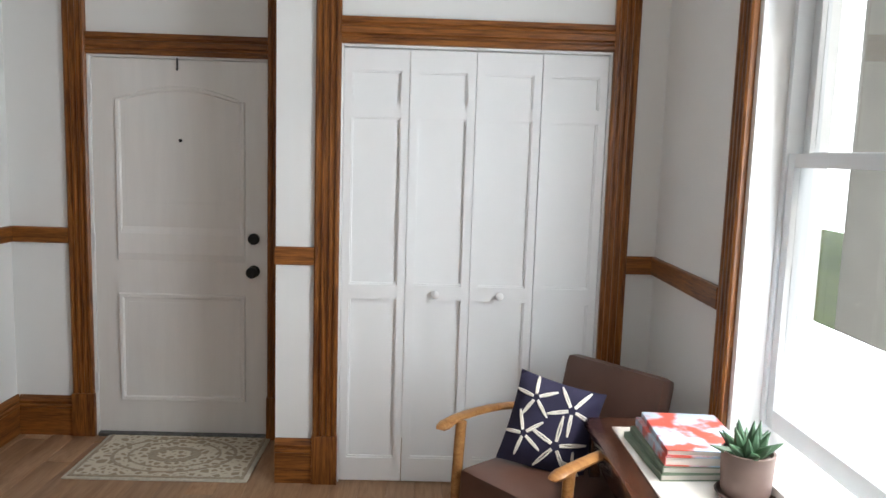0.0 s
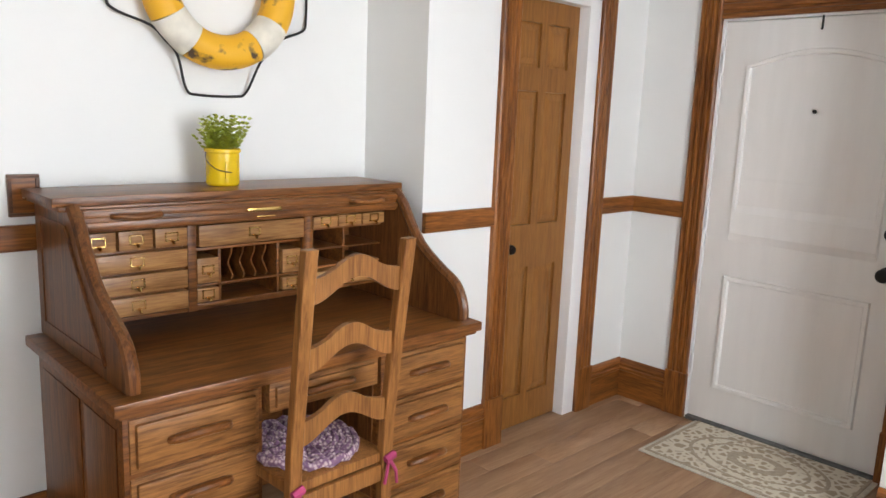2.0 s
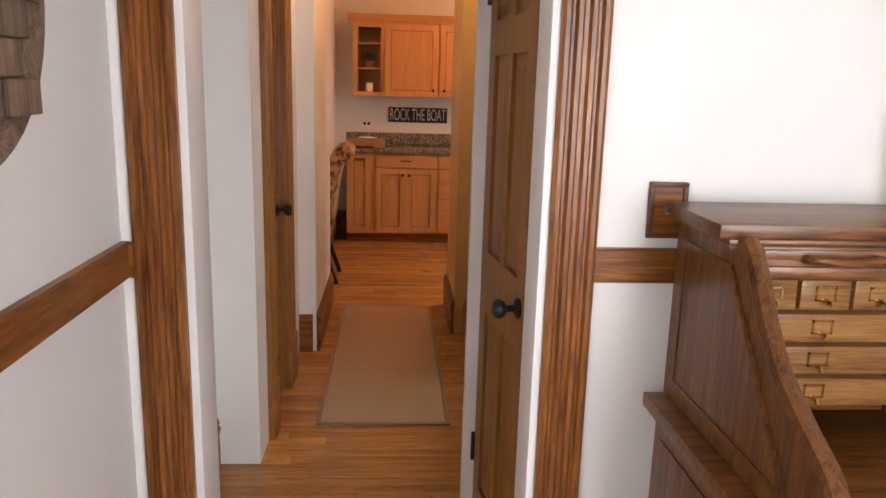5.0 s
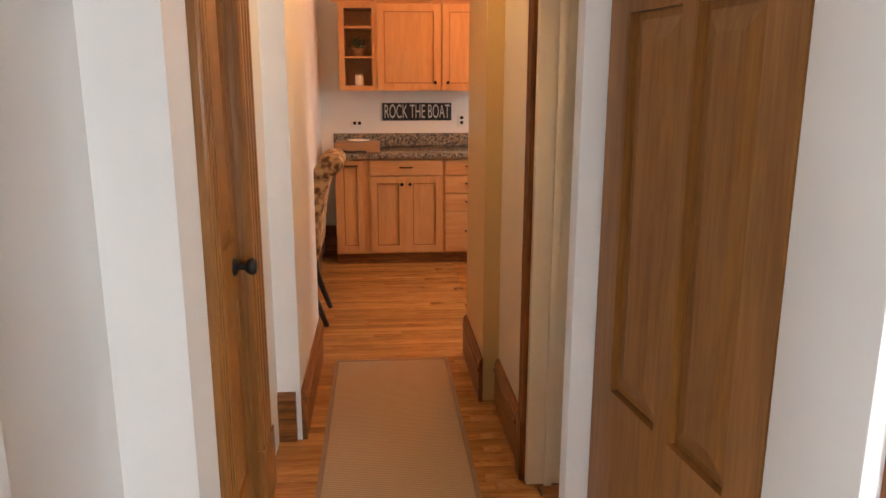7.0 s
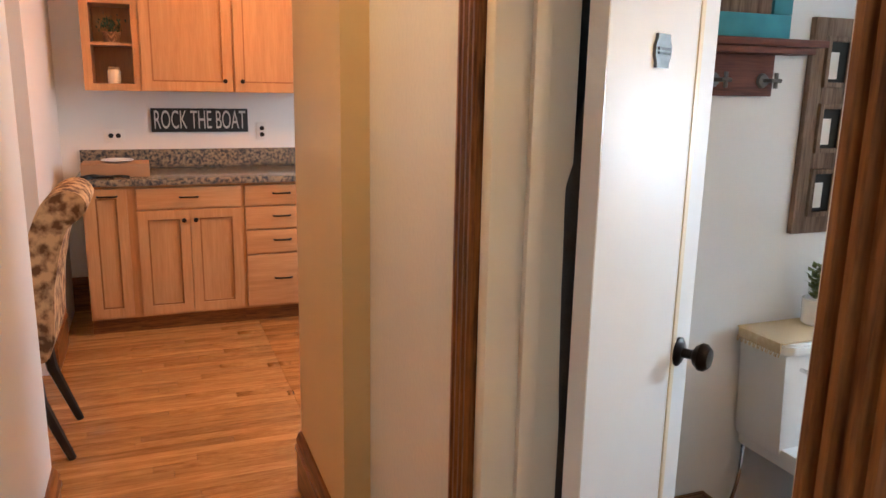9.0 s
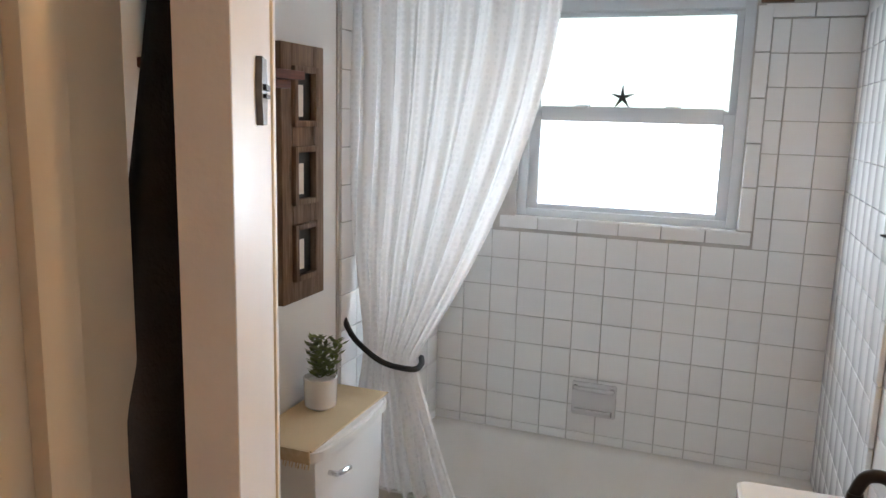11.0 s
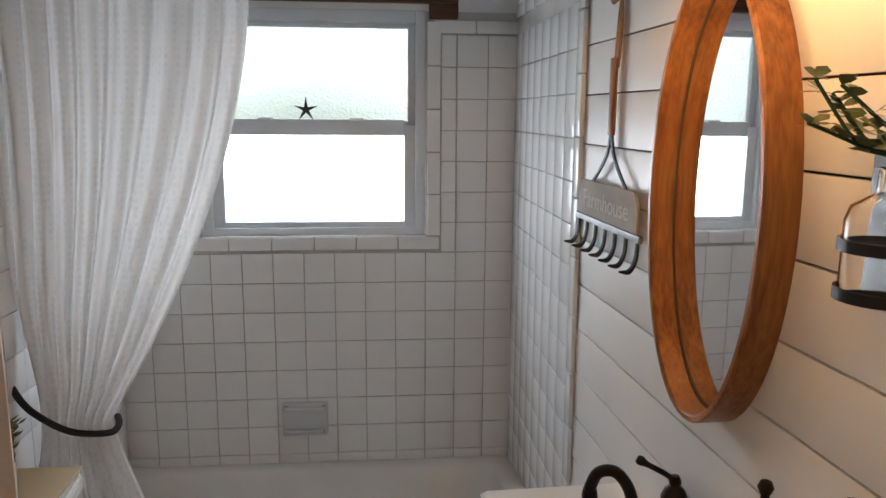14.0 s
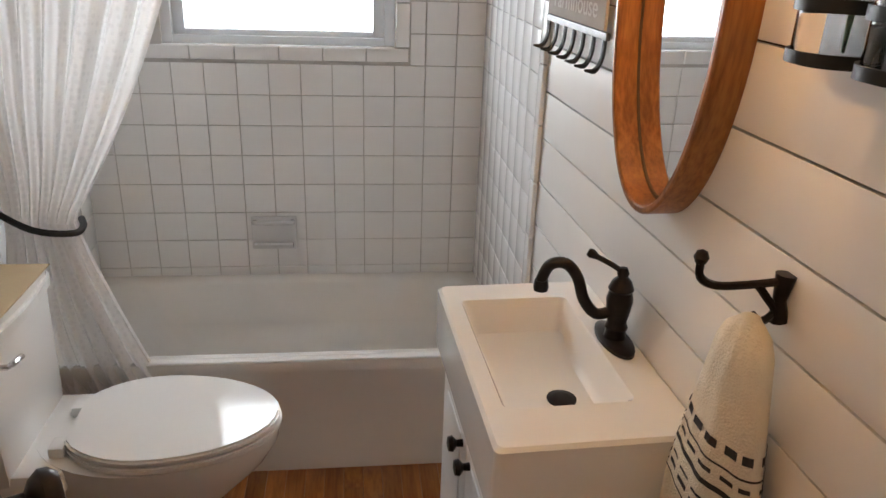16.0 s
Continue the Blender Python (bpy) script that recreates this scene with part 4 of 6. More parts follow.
pig_drawer(0.447, 0.863, 1.075, 1.155)
for x0 in (0.447, 0.777):
    pig_drawer(x0, x0 + 0.086, 0.880, 0.935, -0.25)
    pig_drawer(x0, x0 + 0.086, 0.945, 1.04, -0.25)
pig_drawer(0.90, 1.243, 0.875, 0.943)
for x in (0.59, 0.635, 0.68, 0.725):
    pts = smooth_path([(x, -0.235, 0.945), (x, -0.245, 0.965), (x, -0.215, 1.0), (x, -0.235, 1.035), (x, -0.24, 1.058)], 4)
    part("letter_divider", prism([(p.y, p.z) for p in pts] + [(-0.04, 1.058), (-0.04, 0.945)], "x", x - 0.003, x + 0.003), OAK, desk)
part("column", lathe([(0.022, 0.875), (0.022, 1.155)], 12), OAK, desk, "", pose(0.88, -0.272, 0))


def pedestal(x0, x1, n):
    p = part("pedestal", boxes((x0, x1, -0.72, -0.01, 0.03, 0.742), (x0 - 0.008, x1 + 0.008, -0.735, -0.005, 0, 0.05), bevel=0.003), OAK, desk, "drawer pedestal")
    h = (0.735 - 0.06) / n
    for i in range(n):
        z0, z1 = 0.06 + i * h, 0.06 + (i + 1) * h
        f = part("drawer_front", join(boxes((x0 + 0.015, x1 - 0.015, -0.728, -0.70, z0 + 0.008, z1 - 0.008), bevel=0.003), boxes((x0 + 0.03, x1 - 0.03, -0.742, -0.72, z0 + 0.022, z1 - 0.022), bevel=0.007)), OAKM, desk, "oak drawer front with a carved wooden handle")
        c, zc = (x0 + x1) / 2, (z0 + z1) / 2
        part("handle", join(tube(smooth_path([(c - 0.085, -0.74, zc), (c - 0.07, -0.758, zc + 0.004), (c, -0.772, zc + 0.012), (c + 0.07, -0.758, zc + 0.004), (c + 0.085, -0.74, zc)], 4), 0.013, 8),
             boxes((c - 0.075, c + 0.075, -0.765, -0.738, zc, zc + 0.016), bevel=0.006)), OAK, f)
    for s, xx in ((-1, x0), (1, x1)):
        part("side_inset", boxes((xx - 0.004 * (s < 0), xx + 0.004 * (s > 0), -0.40, -0.06, 0.10, 0.69), (xx - 0.004 * (s < 0), xx + 0.004 * (s > 0), -0.68, -0.44, 0.10, 0.69), bevel=0.001), OAKZ, desk)


pedestal(0.02, 0.43, 4)
pedestal(0.885, DW - 0.02, 4)
f = part("center_drawer", boxes((0.45, 0.865, -0.728, -0.2, 0.64, 0.735), (0.47, 0.845, -0.74, -0.72, 0.655, 0.72), bevel=0.004), OAKM, desk, "wide centre drawer")
part("handle", tube(smooth_path([(0.57, -0.735, 0.685), (0.59, -0.758, 0.69), (0.66, -0.768, 0.698), (0.73, -0.758, 0.69), (0.75, -0.735, 0.685)], 4), 0.013, 8), OAK, f)
part("modesty_panel", boxes((0.43, 0.885, -0.10, -0.085, 0.25, 0.64)), OAK, desk)

# ladder-back chair, back towards the room
chair = thing("ladderback_chair", "brown wooden ladder-back chair pushed up to the desk", "chair", pose(-1.715, 1.955, 0, 0, 0, 92) @ Matrix.Diagonal((0.93, 1, 1.09, 1)))
# local: front of the seat towards +y
for sx in (-0.185, 0.185):
    pts = smooth_path([(sx, 0.0, 0.0), (sx, 0.0, 0.45), (sx, -0.03, 0.75), (sx * 1.02, -0.075, 1.09)], 4)
    bm = bmesh.new()
    prev = None
    for p in pts:
        ring = [bm.verts.new((p.x + a, p.y + b, p.z)) for a, b in ((-0.022, -0.016), (0.022, -0.016), (0.022, 0.016), (-0.022, 0.016))]
        if prev:
            for k in range(4):
                bm.faces.new((prev[k], prev[(k + 1) % 4], ring[(k + 1) % 4], ring[k]))
        else:
            bm.faces.new(ring[::-1])
        prev = ring
    bm.faces.new(prev)
    bmesh.ops.bevel(bm, geom=bm.edges[:], offset=0.003, segments=1, affect='EDGES')
    part("back_post", bm, CHAIRWOOD, chair)
    part("leg", boxes((sx - 0.02, sx + 0.02, 0.36, 0.40, 0, 0.44), bevel=0.004), CHAIRWOOD, chair)
for z, y in ((0.56, -0.008), (0.76, -0.032), (0.945, -0.055)):
    top = [(-0.17 + 0.34 * i / 16, z + 0.085 + 0.03 * math.cos(math.pi * (i - 8) / 8) * (1 if 3 < i < 13 else 0.6)) for i in range(17)]
    bot = [(-0.17 + 0.34 * i / 16, z + 0.03 + 0.028 * math.cos(math.pi * (i - 8) / 8)) for i in range(17)]
    part("back_slat", prism(top + bot[::-1], "y", y - 0.009, y + 0.009), CHAIRWOOD, chair, "wavy-topped back slat")
part("seat", boxes((-0.195, 0.195, 0.0, 0.41, 0.425, 0.455), bevel=0.006), CHAIRWOOD, chair)
for z in (0.14, 0.28):
    part("stretcher", boxes((-0.17, 0.17, 0.365, 0.39, z, z + 0.03), bevel=0.004), CHAIRWOOD, chair)
    for sx in (-0.185, 0.185):
        part("stretcher", boxes((sx - 0.01, sx + 0.01, 0.01, 0.37, z - 0.03, z), bevel=0.004), CHAIRWOOD, chair)
part("stretcher", boxes((-0.17, 0.17, -0.01, 0.012, 0.37, 0.42), bevel=0.004), CHAIRWOOD, chair)
cush = thing("seat_cushion", "round braided rag cushion in purple, blue and cream on the chair", "cushion", pose(-1.715, 1.955, 0, 0, 0, 92) @ Matrix.Diagonal((0.93, 1, 1.09, 1)))
rings = [tube([(0.012 + 0, 0.2, 0.468), (-0.012, 0.2, 0.468)], 0.012, 8)]
for k in range(1, 9):
    r = k * 0.022
    pts = [(r * math.cos(a * math.pi / 24), 0.2 + r * math.sin(a * math.pi / 24), 0.468 + 0.006 * math.sin(a * 2.1)) for a in range(48)]
    rings.append(tube(pts, 0.0135, 7, True))
part("braid", join(*rings), BRAID, cush)
for sx in (-0.185, 0.185):
    part("tie", join(tube([(sx, -0.022, 0.44), (sx + 0.02, -0.035, 0.40), (sx + 0.03, -0.03, 0.36)], 0.006, 6), tube([(sx, -0.022, 0.44), (sx - 0.02, -0.035, 0.41), (sx - 0.025, -0.03, 0.37)], 0.006, 6), tube([(sx - 0.02, -0.026, 0.44), (sx + 0.02, -0.026, 0.45)], 0.012, 6)), PINK, cush, "magenta yarn tie")

# lifebuoy on the wall
buoy = thing("lifebuoy", "worn yellow lifebuoy with white bands and dark rope on the wall", "lifebuoy", facing("east", 2.045, -2.66, 1.965))
R, rt = 0.232, 0.062
for k in range(4):
    for nm, a0, a1, mm in (("band", -14, 14, BUOYW), ("ring_section", 14, 76, BUOY)):
        base = 45 + k * 90
        pts = [(R * math.cos(radians(base + a0 + (a1 - a0) * i / 12)), -rt, R * math.sin(radians(base + a0 + (a1 - a0) * i / 12))) for i in range(13)]
        part(nm, tube(pts, rt + (0.002 if nm == "band" else 0), 16), mm, buoy, "cream white band" if nm == "band" else "", smooth=60)
pts = []
for k in range(4):
    a = radians(45 + 90 * k)
    for da, rad, out in ((0.0, 0.294, -0.06), (0.22, 0.302, -0.05), (0.47, 0.385, -0.02), (0.60, 0.392, -0.015), (0.97, 0.392, -0.015), (1.10, 0.385, -0.02), (1.35, 0.302, -0.05)):
        pts.append((rad * math.cos(a + da), out, rad * math.sin(a + da)))
part("rope", tube(smooth_path(pts + pts[:1], 5), 0.0048, 7), ROPE, buoy, "dark grab rope")

# yellow bucket with fern
pot = thing("yellow_bucket", "small yellow enamel bucket with bail handle and fern, on the desk", "bucket", pose(-2.49, 1.985, 1.2665))
part("body", lathe([(0, 0.0), (0.052, 0.0), (0.056, 0.004), (0.058, 0.01), (0.058, 0.115), (0.063, 0.118), (0.063, 0.128), (0.058, 0.131), (0.053, 0.128), (0.053, 0.11), (0, 0.108)], 28), YELLOW, pot)
part("label", boxes((0.0565, 0.0605, -0.02, 0.02, 0.03, 0.085), bevel=0.001), YELLOW, pot)
part("bail", tube(smooth_path([(0, -0.064, 0.118), (0.03, -0.075, 0.09), (0.06, -0.05, 0.06), (0.068, 0, 0.05)], 5), 0.002, 6), BLACK, pot, "dark wire bail")
rnd = random.Random(11)
fb = bmesh.new()
for i in range(70):
    a, s, h = rnd.uniform(0, 6.28), rnd.uniform(0.015, 0.10), rnd.uniform(0.045, 0.12)
    p0 = Vector((0.02 * math.cos(a), 0.02 * math.sin(a), 0.11))
    p1 = Vector((s * math.cos(a), s * math.sin(a), 0.11 + h))
    for k in range(1, 9):
        c = p0.lerp(p1, k / 8) + Vector((0, 0, 0.01 * math.sin(k)))
        for sgn in (-1, 1):
            d = Vector((-math.sin(a) * sgn, math.cos(a) * sgn, 0.5)) * 0.021
            w = Vector((math.cos(a), math.sin(a), 0.3)) * 0.0075
            fb.faces.new([fb.verts.new(v) for v in (c, c + d * 0.5 + w, c + d, c + d * 0.5 - w)])
part("fern", fb, FERN, pot, "bright yellow-green fern", smooth=None)

sp = thing("switch_plate", "dark wooden framed switch plate on the wall", "switch plate", facing("east", 1.338, -2.66, 1.172))
part("frame", boxes((0, 0.093, -0.016, 0, 0.0, 0.012), (0, 0.093, -0.016, 0, 0.123, 0.135), (0, 0.012, -0.016, 0, 0.012, 0.123), (0.081, 0.093, -0.016, 0, 0.012, 0.123), bevel=0.003), DARKTRIM, sp)
part("plate", boxes((0.012, 0.081, -0.010, 0, 0.012, 0.123)), TRIMX, sp)
part("toggle", boxes((0.042, 0.051, -0.022, -0.008, 0.06, 0.078), bevel=0.002), PLASTIC, sp)

# round picture on the return wall
rp = thing("round_wall_art", "round wall panel of grey weathered wood blocks", "wall art", pose(-2.02, 0.108, 1.66, 0, 0, 180))
part("disc", lathe([(0, 0), (0.30, 0), (0.30, 0.02), (0, 0.02)], 48), RUSTWOOD, rp, "", pose(0, 0, 0, 90))
blk = mesh_of("block", boxes((-0.05, 0.05, -0.012, 0, -0.028, 0.028), bevel=0.003), RUSTWOOD, 40)
rnd = random.Random(5)
for i in range(-2, 3):
    for j in range(-4, 5):
        x, z = i * 0.105 + (0.05 if j % 2 else 0), j * 0.06
        if (abs(x) + 0.05) ** 2 + (abs(z) + 0.03) ** 2 < 0.088:
            share("block", blk, rp, pose(x, -0.021 - rnd.uniform(0, 0.012), z))

# doormat
rug = thing("entrance_rug", "cream rug with a tan medallion pattern before the door", "rug", pose(-1.765, 3.735, 0))
part("field", boxes((0.0, 0.88, 0.0, 0.60, 0.001, 0.009), bevel=0.003), RUGC, rug)
part("border_figure", boxes((0.02, 0.86, 0.02, 0.58, 0.009, 0.0105)), RUG, rug, "tan leafy figure", smooth=None)
for r0, r1 in ((0.20, 0.212), (0.15, 0.158), (0.06, 0.09)):
    part("medallion", moved(lathe([(r0, 0), (r0, 0.0125), (r1, 0.0125), (r1, 0)], 40), Matrix.Translation((0.44, 0.30, 0)) @ Matrix.Diagonal((1.5, 1.05, 1, 1))), RUGB, rug, "tan oval ring")
for bx in ((0.02, 0.86, 0.02, 0.035), (0.02, 0.86, 0.565, 0.58), (0.02, 0.035, 0.035, 0.565), (0.845, 0.86, 0.035, 0.565)):
    part("border", boxes((*bx, 0.009, 0.0125)), RUGB, rug)

# armchair by the window
arm = thing("armchair", "brown leather armchair with wooden arms beside the closet", "armchair", pose(0.515, 3.08, 0, 0, 0, -50) @ Matrix.Diagonal((0.80, 1, 0.97, 1)))
# local: faces -y
part("seat", boxes((-0.29, 0.29, -0.36, 0.20, 0.24, 0.42), bevel=0.03), LEATHER, arm, "brown leather seat")
part("backrest", moved(boxes((-0.30, 0.30, -0.05, 0.05, 0.0, 0.46), bevel=0.035), pose(0, 0.20, 0.33, -14)), LEATHER, arm, "brown leather backrest")
for s in (-1, 1):
    pts = smooth_path([(s * 0.345, -0.42, 0.575), (s * 0.36, -0.33, 0.60), (s * 0.355, -0.1, 0.60), (s * 0.33, 0.18, 0.56)], 5)
    part("armrest", moved(tube([(p.x, p.y, p.z / 0.4) for p in pts], 0.034, 10, radii=[0.022, 0.03, 0.036, 0.038] + [0.034] * (len(pts) - 5) + [0.028]), Matrix.Diagonal((1, 1, 0.4, 1))), ARMWOOD, arm, "curved wooden armrest")
    part("front_leg", tube([(s * 0.335, -0.32, 0.59), (s * 0.335, -0.34, 0.3), (s * 0.33, -0.36, 0.0)], 0.02, 10, radii=[0.024, 0.022, 0.014]), ARMWOOD, arm)
    part("back_leg", tube([(s * 0.325, 0.16, 0.56), (s * 0.325, 0.18, 0.25), (s * 0.325, 0.22, 0.0)], 0.018, 10), ARMWOOD, arm)

# pillow with starfish
N = 14
pb = bmesh.new()
vs = {}
for sgn in (1, -1):
    for i in range(N + 1):
        for j in range(N + 1):
            u, v = 2 * i / N - 1, 2 * j / N - 1
            if sgn < 0 and (i in (0, N) or j in (0, N)):
                vs[sgn, i, j] = vs[1, i, j]
                continue
            puff = 0.065 * (1 - u ** 4) * (1 - v ** 4)
            k = 1 - 0.06 * (1 - u * u) * abs(v) ** 2
            kk = 1 - 0.06 * (1 - v * v) * abs(u) ** 2
            vs[sgn, i, j] = pb.verts.new((u * 0.2 * kk, -sgn * puff, v * 0.2 * k))
    for i in range(N):
        for j in range(N):
            pb.faces.new((vs[sgn, i, j], vs[sgn, i + 1, j], vs[sgn, i + 1, j + 1], vs[sgn, i, j + 1]))
bmesh.ops.recalc_face_normals(pb, faces=pb.faces)
pil = thing("throw_pillow", "navy throw pillow with white starfish on the armchair", "pillow", pose(0.445, 3.08, 0.56, -20, 10, -22) @ Matrix.Diagonal((0.86, 0.9, 0.9, 1)))
part("cover", pb, NAVY, pil, smooth=60)
for cx, cz, rad, rot in ((-0.09, 0.10, 0.10, 10), (0.08, 0.09, 0.11, 40), (-0.10, -0.06, 0.10, 25), (0.05, -0.07, 0.13, 0), (0.14, -0.13, 0.06, 10)):
    arms = []
    for k in range(5):
        a = radians(rot + 90 + 72 * k)
        for da in (-0.13, 0.13):
            seq = []
            for t in (0.15, 0.45, 0.75, 1.0):
                aa = a + da * (1.4 - 1.4 * t)
                x, z = max(-0.19, min(0.19, cx + rad * t * math.cos(aa))), max(-0.19, min(0.19, cz + rad * t * math.sin(aa)))
                u, v = x / 0.2, z / 0.2
                seq.append((x, -0.065 * (1 - u ** 4) * (1 - v ** 4) - 0.001, z))
            arms.append(tube(seq, 0.0045, 5))
    part("starfish", join(*arms), CLOTHW, pil, "white embroidered starfish")

# side table under the window
tb = thing("side_table", "dark reddish wooden side table by the window", "side table", pose(0.56, 2.05, 0))
part("tabletop", boxes((0, 0.44, 0.0, 0.98, 0.585, 0.62), bevel=0.006), TABLEWOOD, tb)
part("apron", boxes((0.025, 0.415, 0.03, 0.95, 0.49, 0.585), bevel=0.003), TABLEWOOD, tb)
for x in (0.02, 0.38):
    for y in (0.025, 0.915):
        part("leg", boxes((x, x + 0.04, y, y + 0.04, 0, 0.585), bevel=0.004), TABLEWOOD, tb)
solo("placemat", boxes((0.64, 0.97, 2.10, 2.92, 0.6205, 0.6245), bevel=0.001), PAPER, "printed paper placemat on the side table", "placemat")
z = 0.625
for i, (w, l, h, cm) in enumerate(((0.27, 0.36, 0.022, COVERG), (0.26, 0.35, 0.022, COVERG), (0.255, 0.35, 0.03, COVER), (0.25, 0.34, 0.02, COVER))):
    bk = thing("book", "large illustrated book in a stack on the side table" if i < 3 else "red and blue illustrated book on top of the stack", "book", pose(0.675 + 0.006 * i, 2.455 + 0.004 * i, z, 0, 0, 3 - 2 * i), group="stack of books")
    part("pages", boxes((0.004, w - 0.005, 0.005, l - 0.005, 0.003, h - 0.003)), PAPER, bk)
    part("cover", boxes((0, w, 0, l, 0, 0.003), (0, w, 0, l, h - 0.003, h), (0, 0.003, 0, l, 0.003, h - 0.003), bevel=0.001), cm, bk)
    z += h + 0.001
sp_ = thing("potted_succulent", "spiky green succulent in a brown stoneware pot with saucer", "potted plant", pose(0.895, 2.365, 0.625) @ Matrix.Diagonal((1.4, 1.4, 1.22, 1)))
part("pot", lathe([(0, 0.004), (0.044, 0.004), (0.05, 0.02), (0.053, 0.09), (0.054, 0.115), (0.050, 0.116), (0.048, 0.10), (0, 0.098)], 30), CLAY, sp_)
part("saucer", lathe([(0, 0), (0.055, 0), (0.062, 0.012), (0.058, 0.013), (0.05, 0.005), (0, 0.004)], 30), CLAY, sp_)
for k in range(18):
    a, t = k * 2.4, 0.25 + 0.75 * k / 18
    tip = Vector((0.085 * t * math.cos(a), 0.085 * t * math.sin(a), 0.10 + 0.09 * (1.25 - t)))
    c = Vector((0.012 * math.cos(a), 0.012 * math.sin(a), 0.095))
    part("spike", tube([c, c.lerp(tip, 0.45) + Vector((0, 0, 0.004)), tip], 0.01, 6, radii=[0.010, 0.011, 0.0008]), SUCC, sp_)


# ---- hall and kitchen things ----
run = thing("hall_runner", "tan woven jute runner on the honey-coloured floor", "runner", pose(-5.93, 0.40, 0.0))
part("weave", boxes((0.02, 1.83, 0.02, 0.59, 0.001, 0.009), bevel=0.003), JUTE, run)
for bx in ((0.0, 1.85, 0.0, 0.02), (0.0, 1.85, 0.59, 0.61), (0.0, 0.02, 0.02, 0.59), (1.83, 1.85, 0.02, 0.59)):
    part("binding", boxes((*bx, 0.001, 0.010), bevel=0.002), JUTED, run)


def bar_pull(parent, x, z, y):
    part("bar_pull", tube(smooth_path([(x - 0.05, y, z), (x - 0.045, y - 0.02, z), (x, y - 0.024, z), (x + 0.045, y - 0.02, z), (x + 0.05, y, z)], 3), 0.006, 6), BRONZE, parent, "dark bronze bar pull")


def round_pull(parent, x, z, y):
    part("round_pull", lathe([(0, 0), (0.008, 0), (0.007, 0.012), (0.014, 0.018), (0.013, 0.025), (0, 0.028)], 12), BRONZE, parent, "dark bronze round pull", pose(x, y, z, 90))


def front(parent, x0, x1, z0, z1, y, name="cabinet_door", slab=False):
    """A framed cabinet door or slab drawer front, its face at y."""
    if slab:
        return part(name, boxes((x0, x1, y, y + 0.019, z0, z1), bevel=0.002), MAPLEX, parent)
    s = 0.052
    d = part(name, boxes((x0, x0 + s, y, y + 0.019, z0, z1), (x1 - s, x1, y, y + 0.019, z0, z1), (x0 + s, x1 - s, y, y + 0.019, z0, z0 + s), (x0 + s, x1 - s, y, y + 0.019, z1 - s, z1)), MAPLE, parent, smooth=None)
    part("panel", boxes((x0 + s, x1 - s, y + 0.014, y + 0.019, z0 + s, z1 - s)), MAPLE, d, smooth=None)
    e = 0.009
    # darker maple strip paints the shadow line round the panel
    part("panel_moulding", boxes((x0 + s, x0 + s + e, y + 0.007, y + 0.014, z0 + s, z1 - s), (x1 - s - e, x1 - s, y + 0.007, y + 0.014, z0 + s, z1 - s),
                                 (x0 + s + e, x1 - s - e, y + 0.007, y + 0.014, z0 + s, z0 + s + e), (x0 + s + e, x1 - s - e, y + 0.007, y + 0.014, z1 - s - e, z1 - s)), MAPLED, d, "darker moulding that paints the panel's shadow line", smooth=None)
    return d


def base_unit(label, y0, y1):
    c = thing("base_cabinet", label, "cabinet", facing("east", y0, -8.63), group="kitchen base cabinets")
    w = y1 - y0
    part("body", boxes((0, w, -0.575, 0, 0.095, 0.87)), MAPLE, c, smooth=None)
    part("toe_kick", boxes((0, w, -0.53, 0, 0, 0.095)), TRIMX, c, "brown toe kick", smooth=None)
    return c, w


c, w = base_unit("narrow maple base cabinet with one framed door", 0.30, 0.56)
d = front(c, 0.015, w - 0.03, 0.11, 0.855, -0.597)
bar_pull(d, w / 2, 0.815, -0.597)
c, w = base_unit("maple base cabinet with a drawer over two doors", 0.56, 1.165)
d = front(c, 0.02, w - 0.01, 0.735, 0.855, -0.597, "drawer_front", True)
bar_pull(d, w / 2, 0.80, -0.597)
for x0, x1, k in ((0.02, w / 2 - 0.002, 0.27), (w / 2 + 0.002, w - 0.01, 0.335)):
    d = front(c, x0, x1, 0.11, 0.725, -0.597)
    round_pull(d, k, 0.665, -0.597)
c, w = base_unit("maple base cabinet with a stack of four drawers", 1.165, 1.62)
for z0, z1 in ((0.735, 0.855), (0.59, 0.725), (0.44, 0.58), (0.11, 0.43)):
    d = front(c, 0.012, w - 0.012, z0, z1, -0.597, "drawer_front", True)
    bar_pull(d, w / 2, (z0 + z1) / 2 + 0.01, -0.597)
c, w = base_unit("maple base cabinet with one framed door", 1.62, 2.2)
front(c, 0.012, w - 0.012, 0.11, 0.855, -0.597)
ct = thing("countertop", "dark speckled granite countertop with backsplash", "countertop", facing("east", 0.265, -8.633))
part("slab", boxes((0, 1.95, -0.625, 0, 0.872, 0.91), bevel=0.004), GRANITE, ct)
part("backsplash", boxes((0, 1.95, -0.022, 0, 0.912, 1.025), bevel=0.003), GRANITE, ct)

up = thing("wall_cabinet", "open-shelf maple wall cabinet end unit", "wall cabinet", facing("east", 0.345, -8.633))
part("body", boxes((0, 0.30, -0.012, 0, 1.39, 2.07), (0, 0.045, -0.33, -0.012, 1.39, 2.07), (0.265, 0.30, -0.33, -0.012, 1.39, 2.07), (0.045, 0.265, -0.33, -0.012, 1.39, 1.43), (0.045, 0.265, -0.33, -0.012, 2.03, 2.07)), MAPLE, up, smooth=None)
for z in (1.645, 1.875):
    part("shelf", boxes((0.045, 0.265, -0.31, -0.012, z, z + 0.016)), MAPLEX, up)
CRN = [(-0.33, 0), (-0.345, 0), (-0.36, 0.03), (-0.385, 0.055), (-0.39, 0.075), (-0.33, 0.075)]
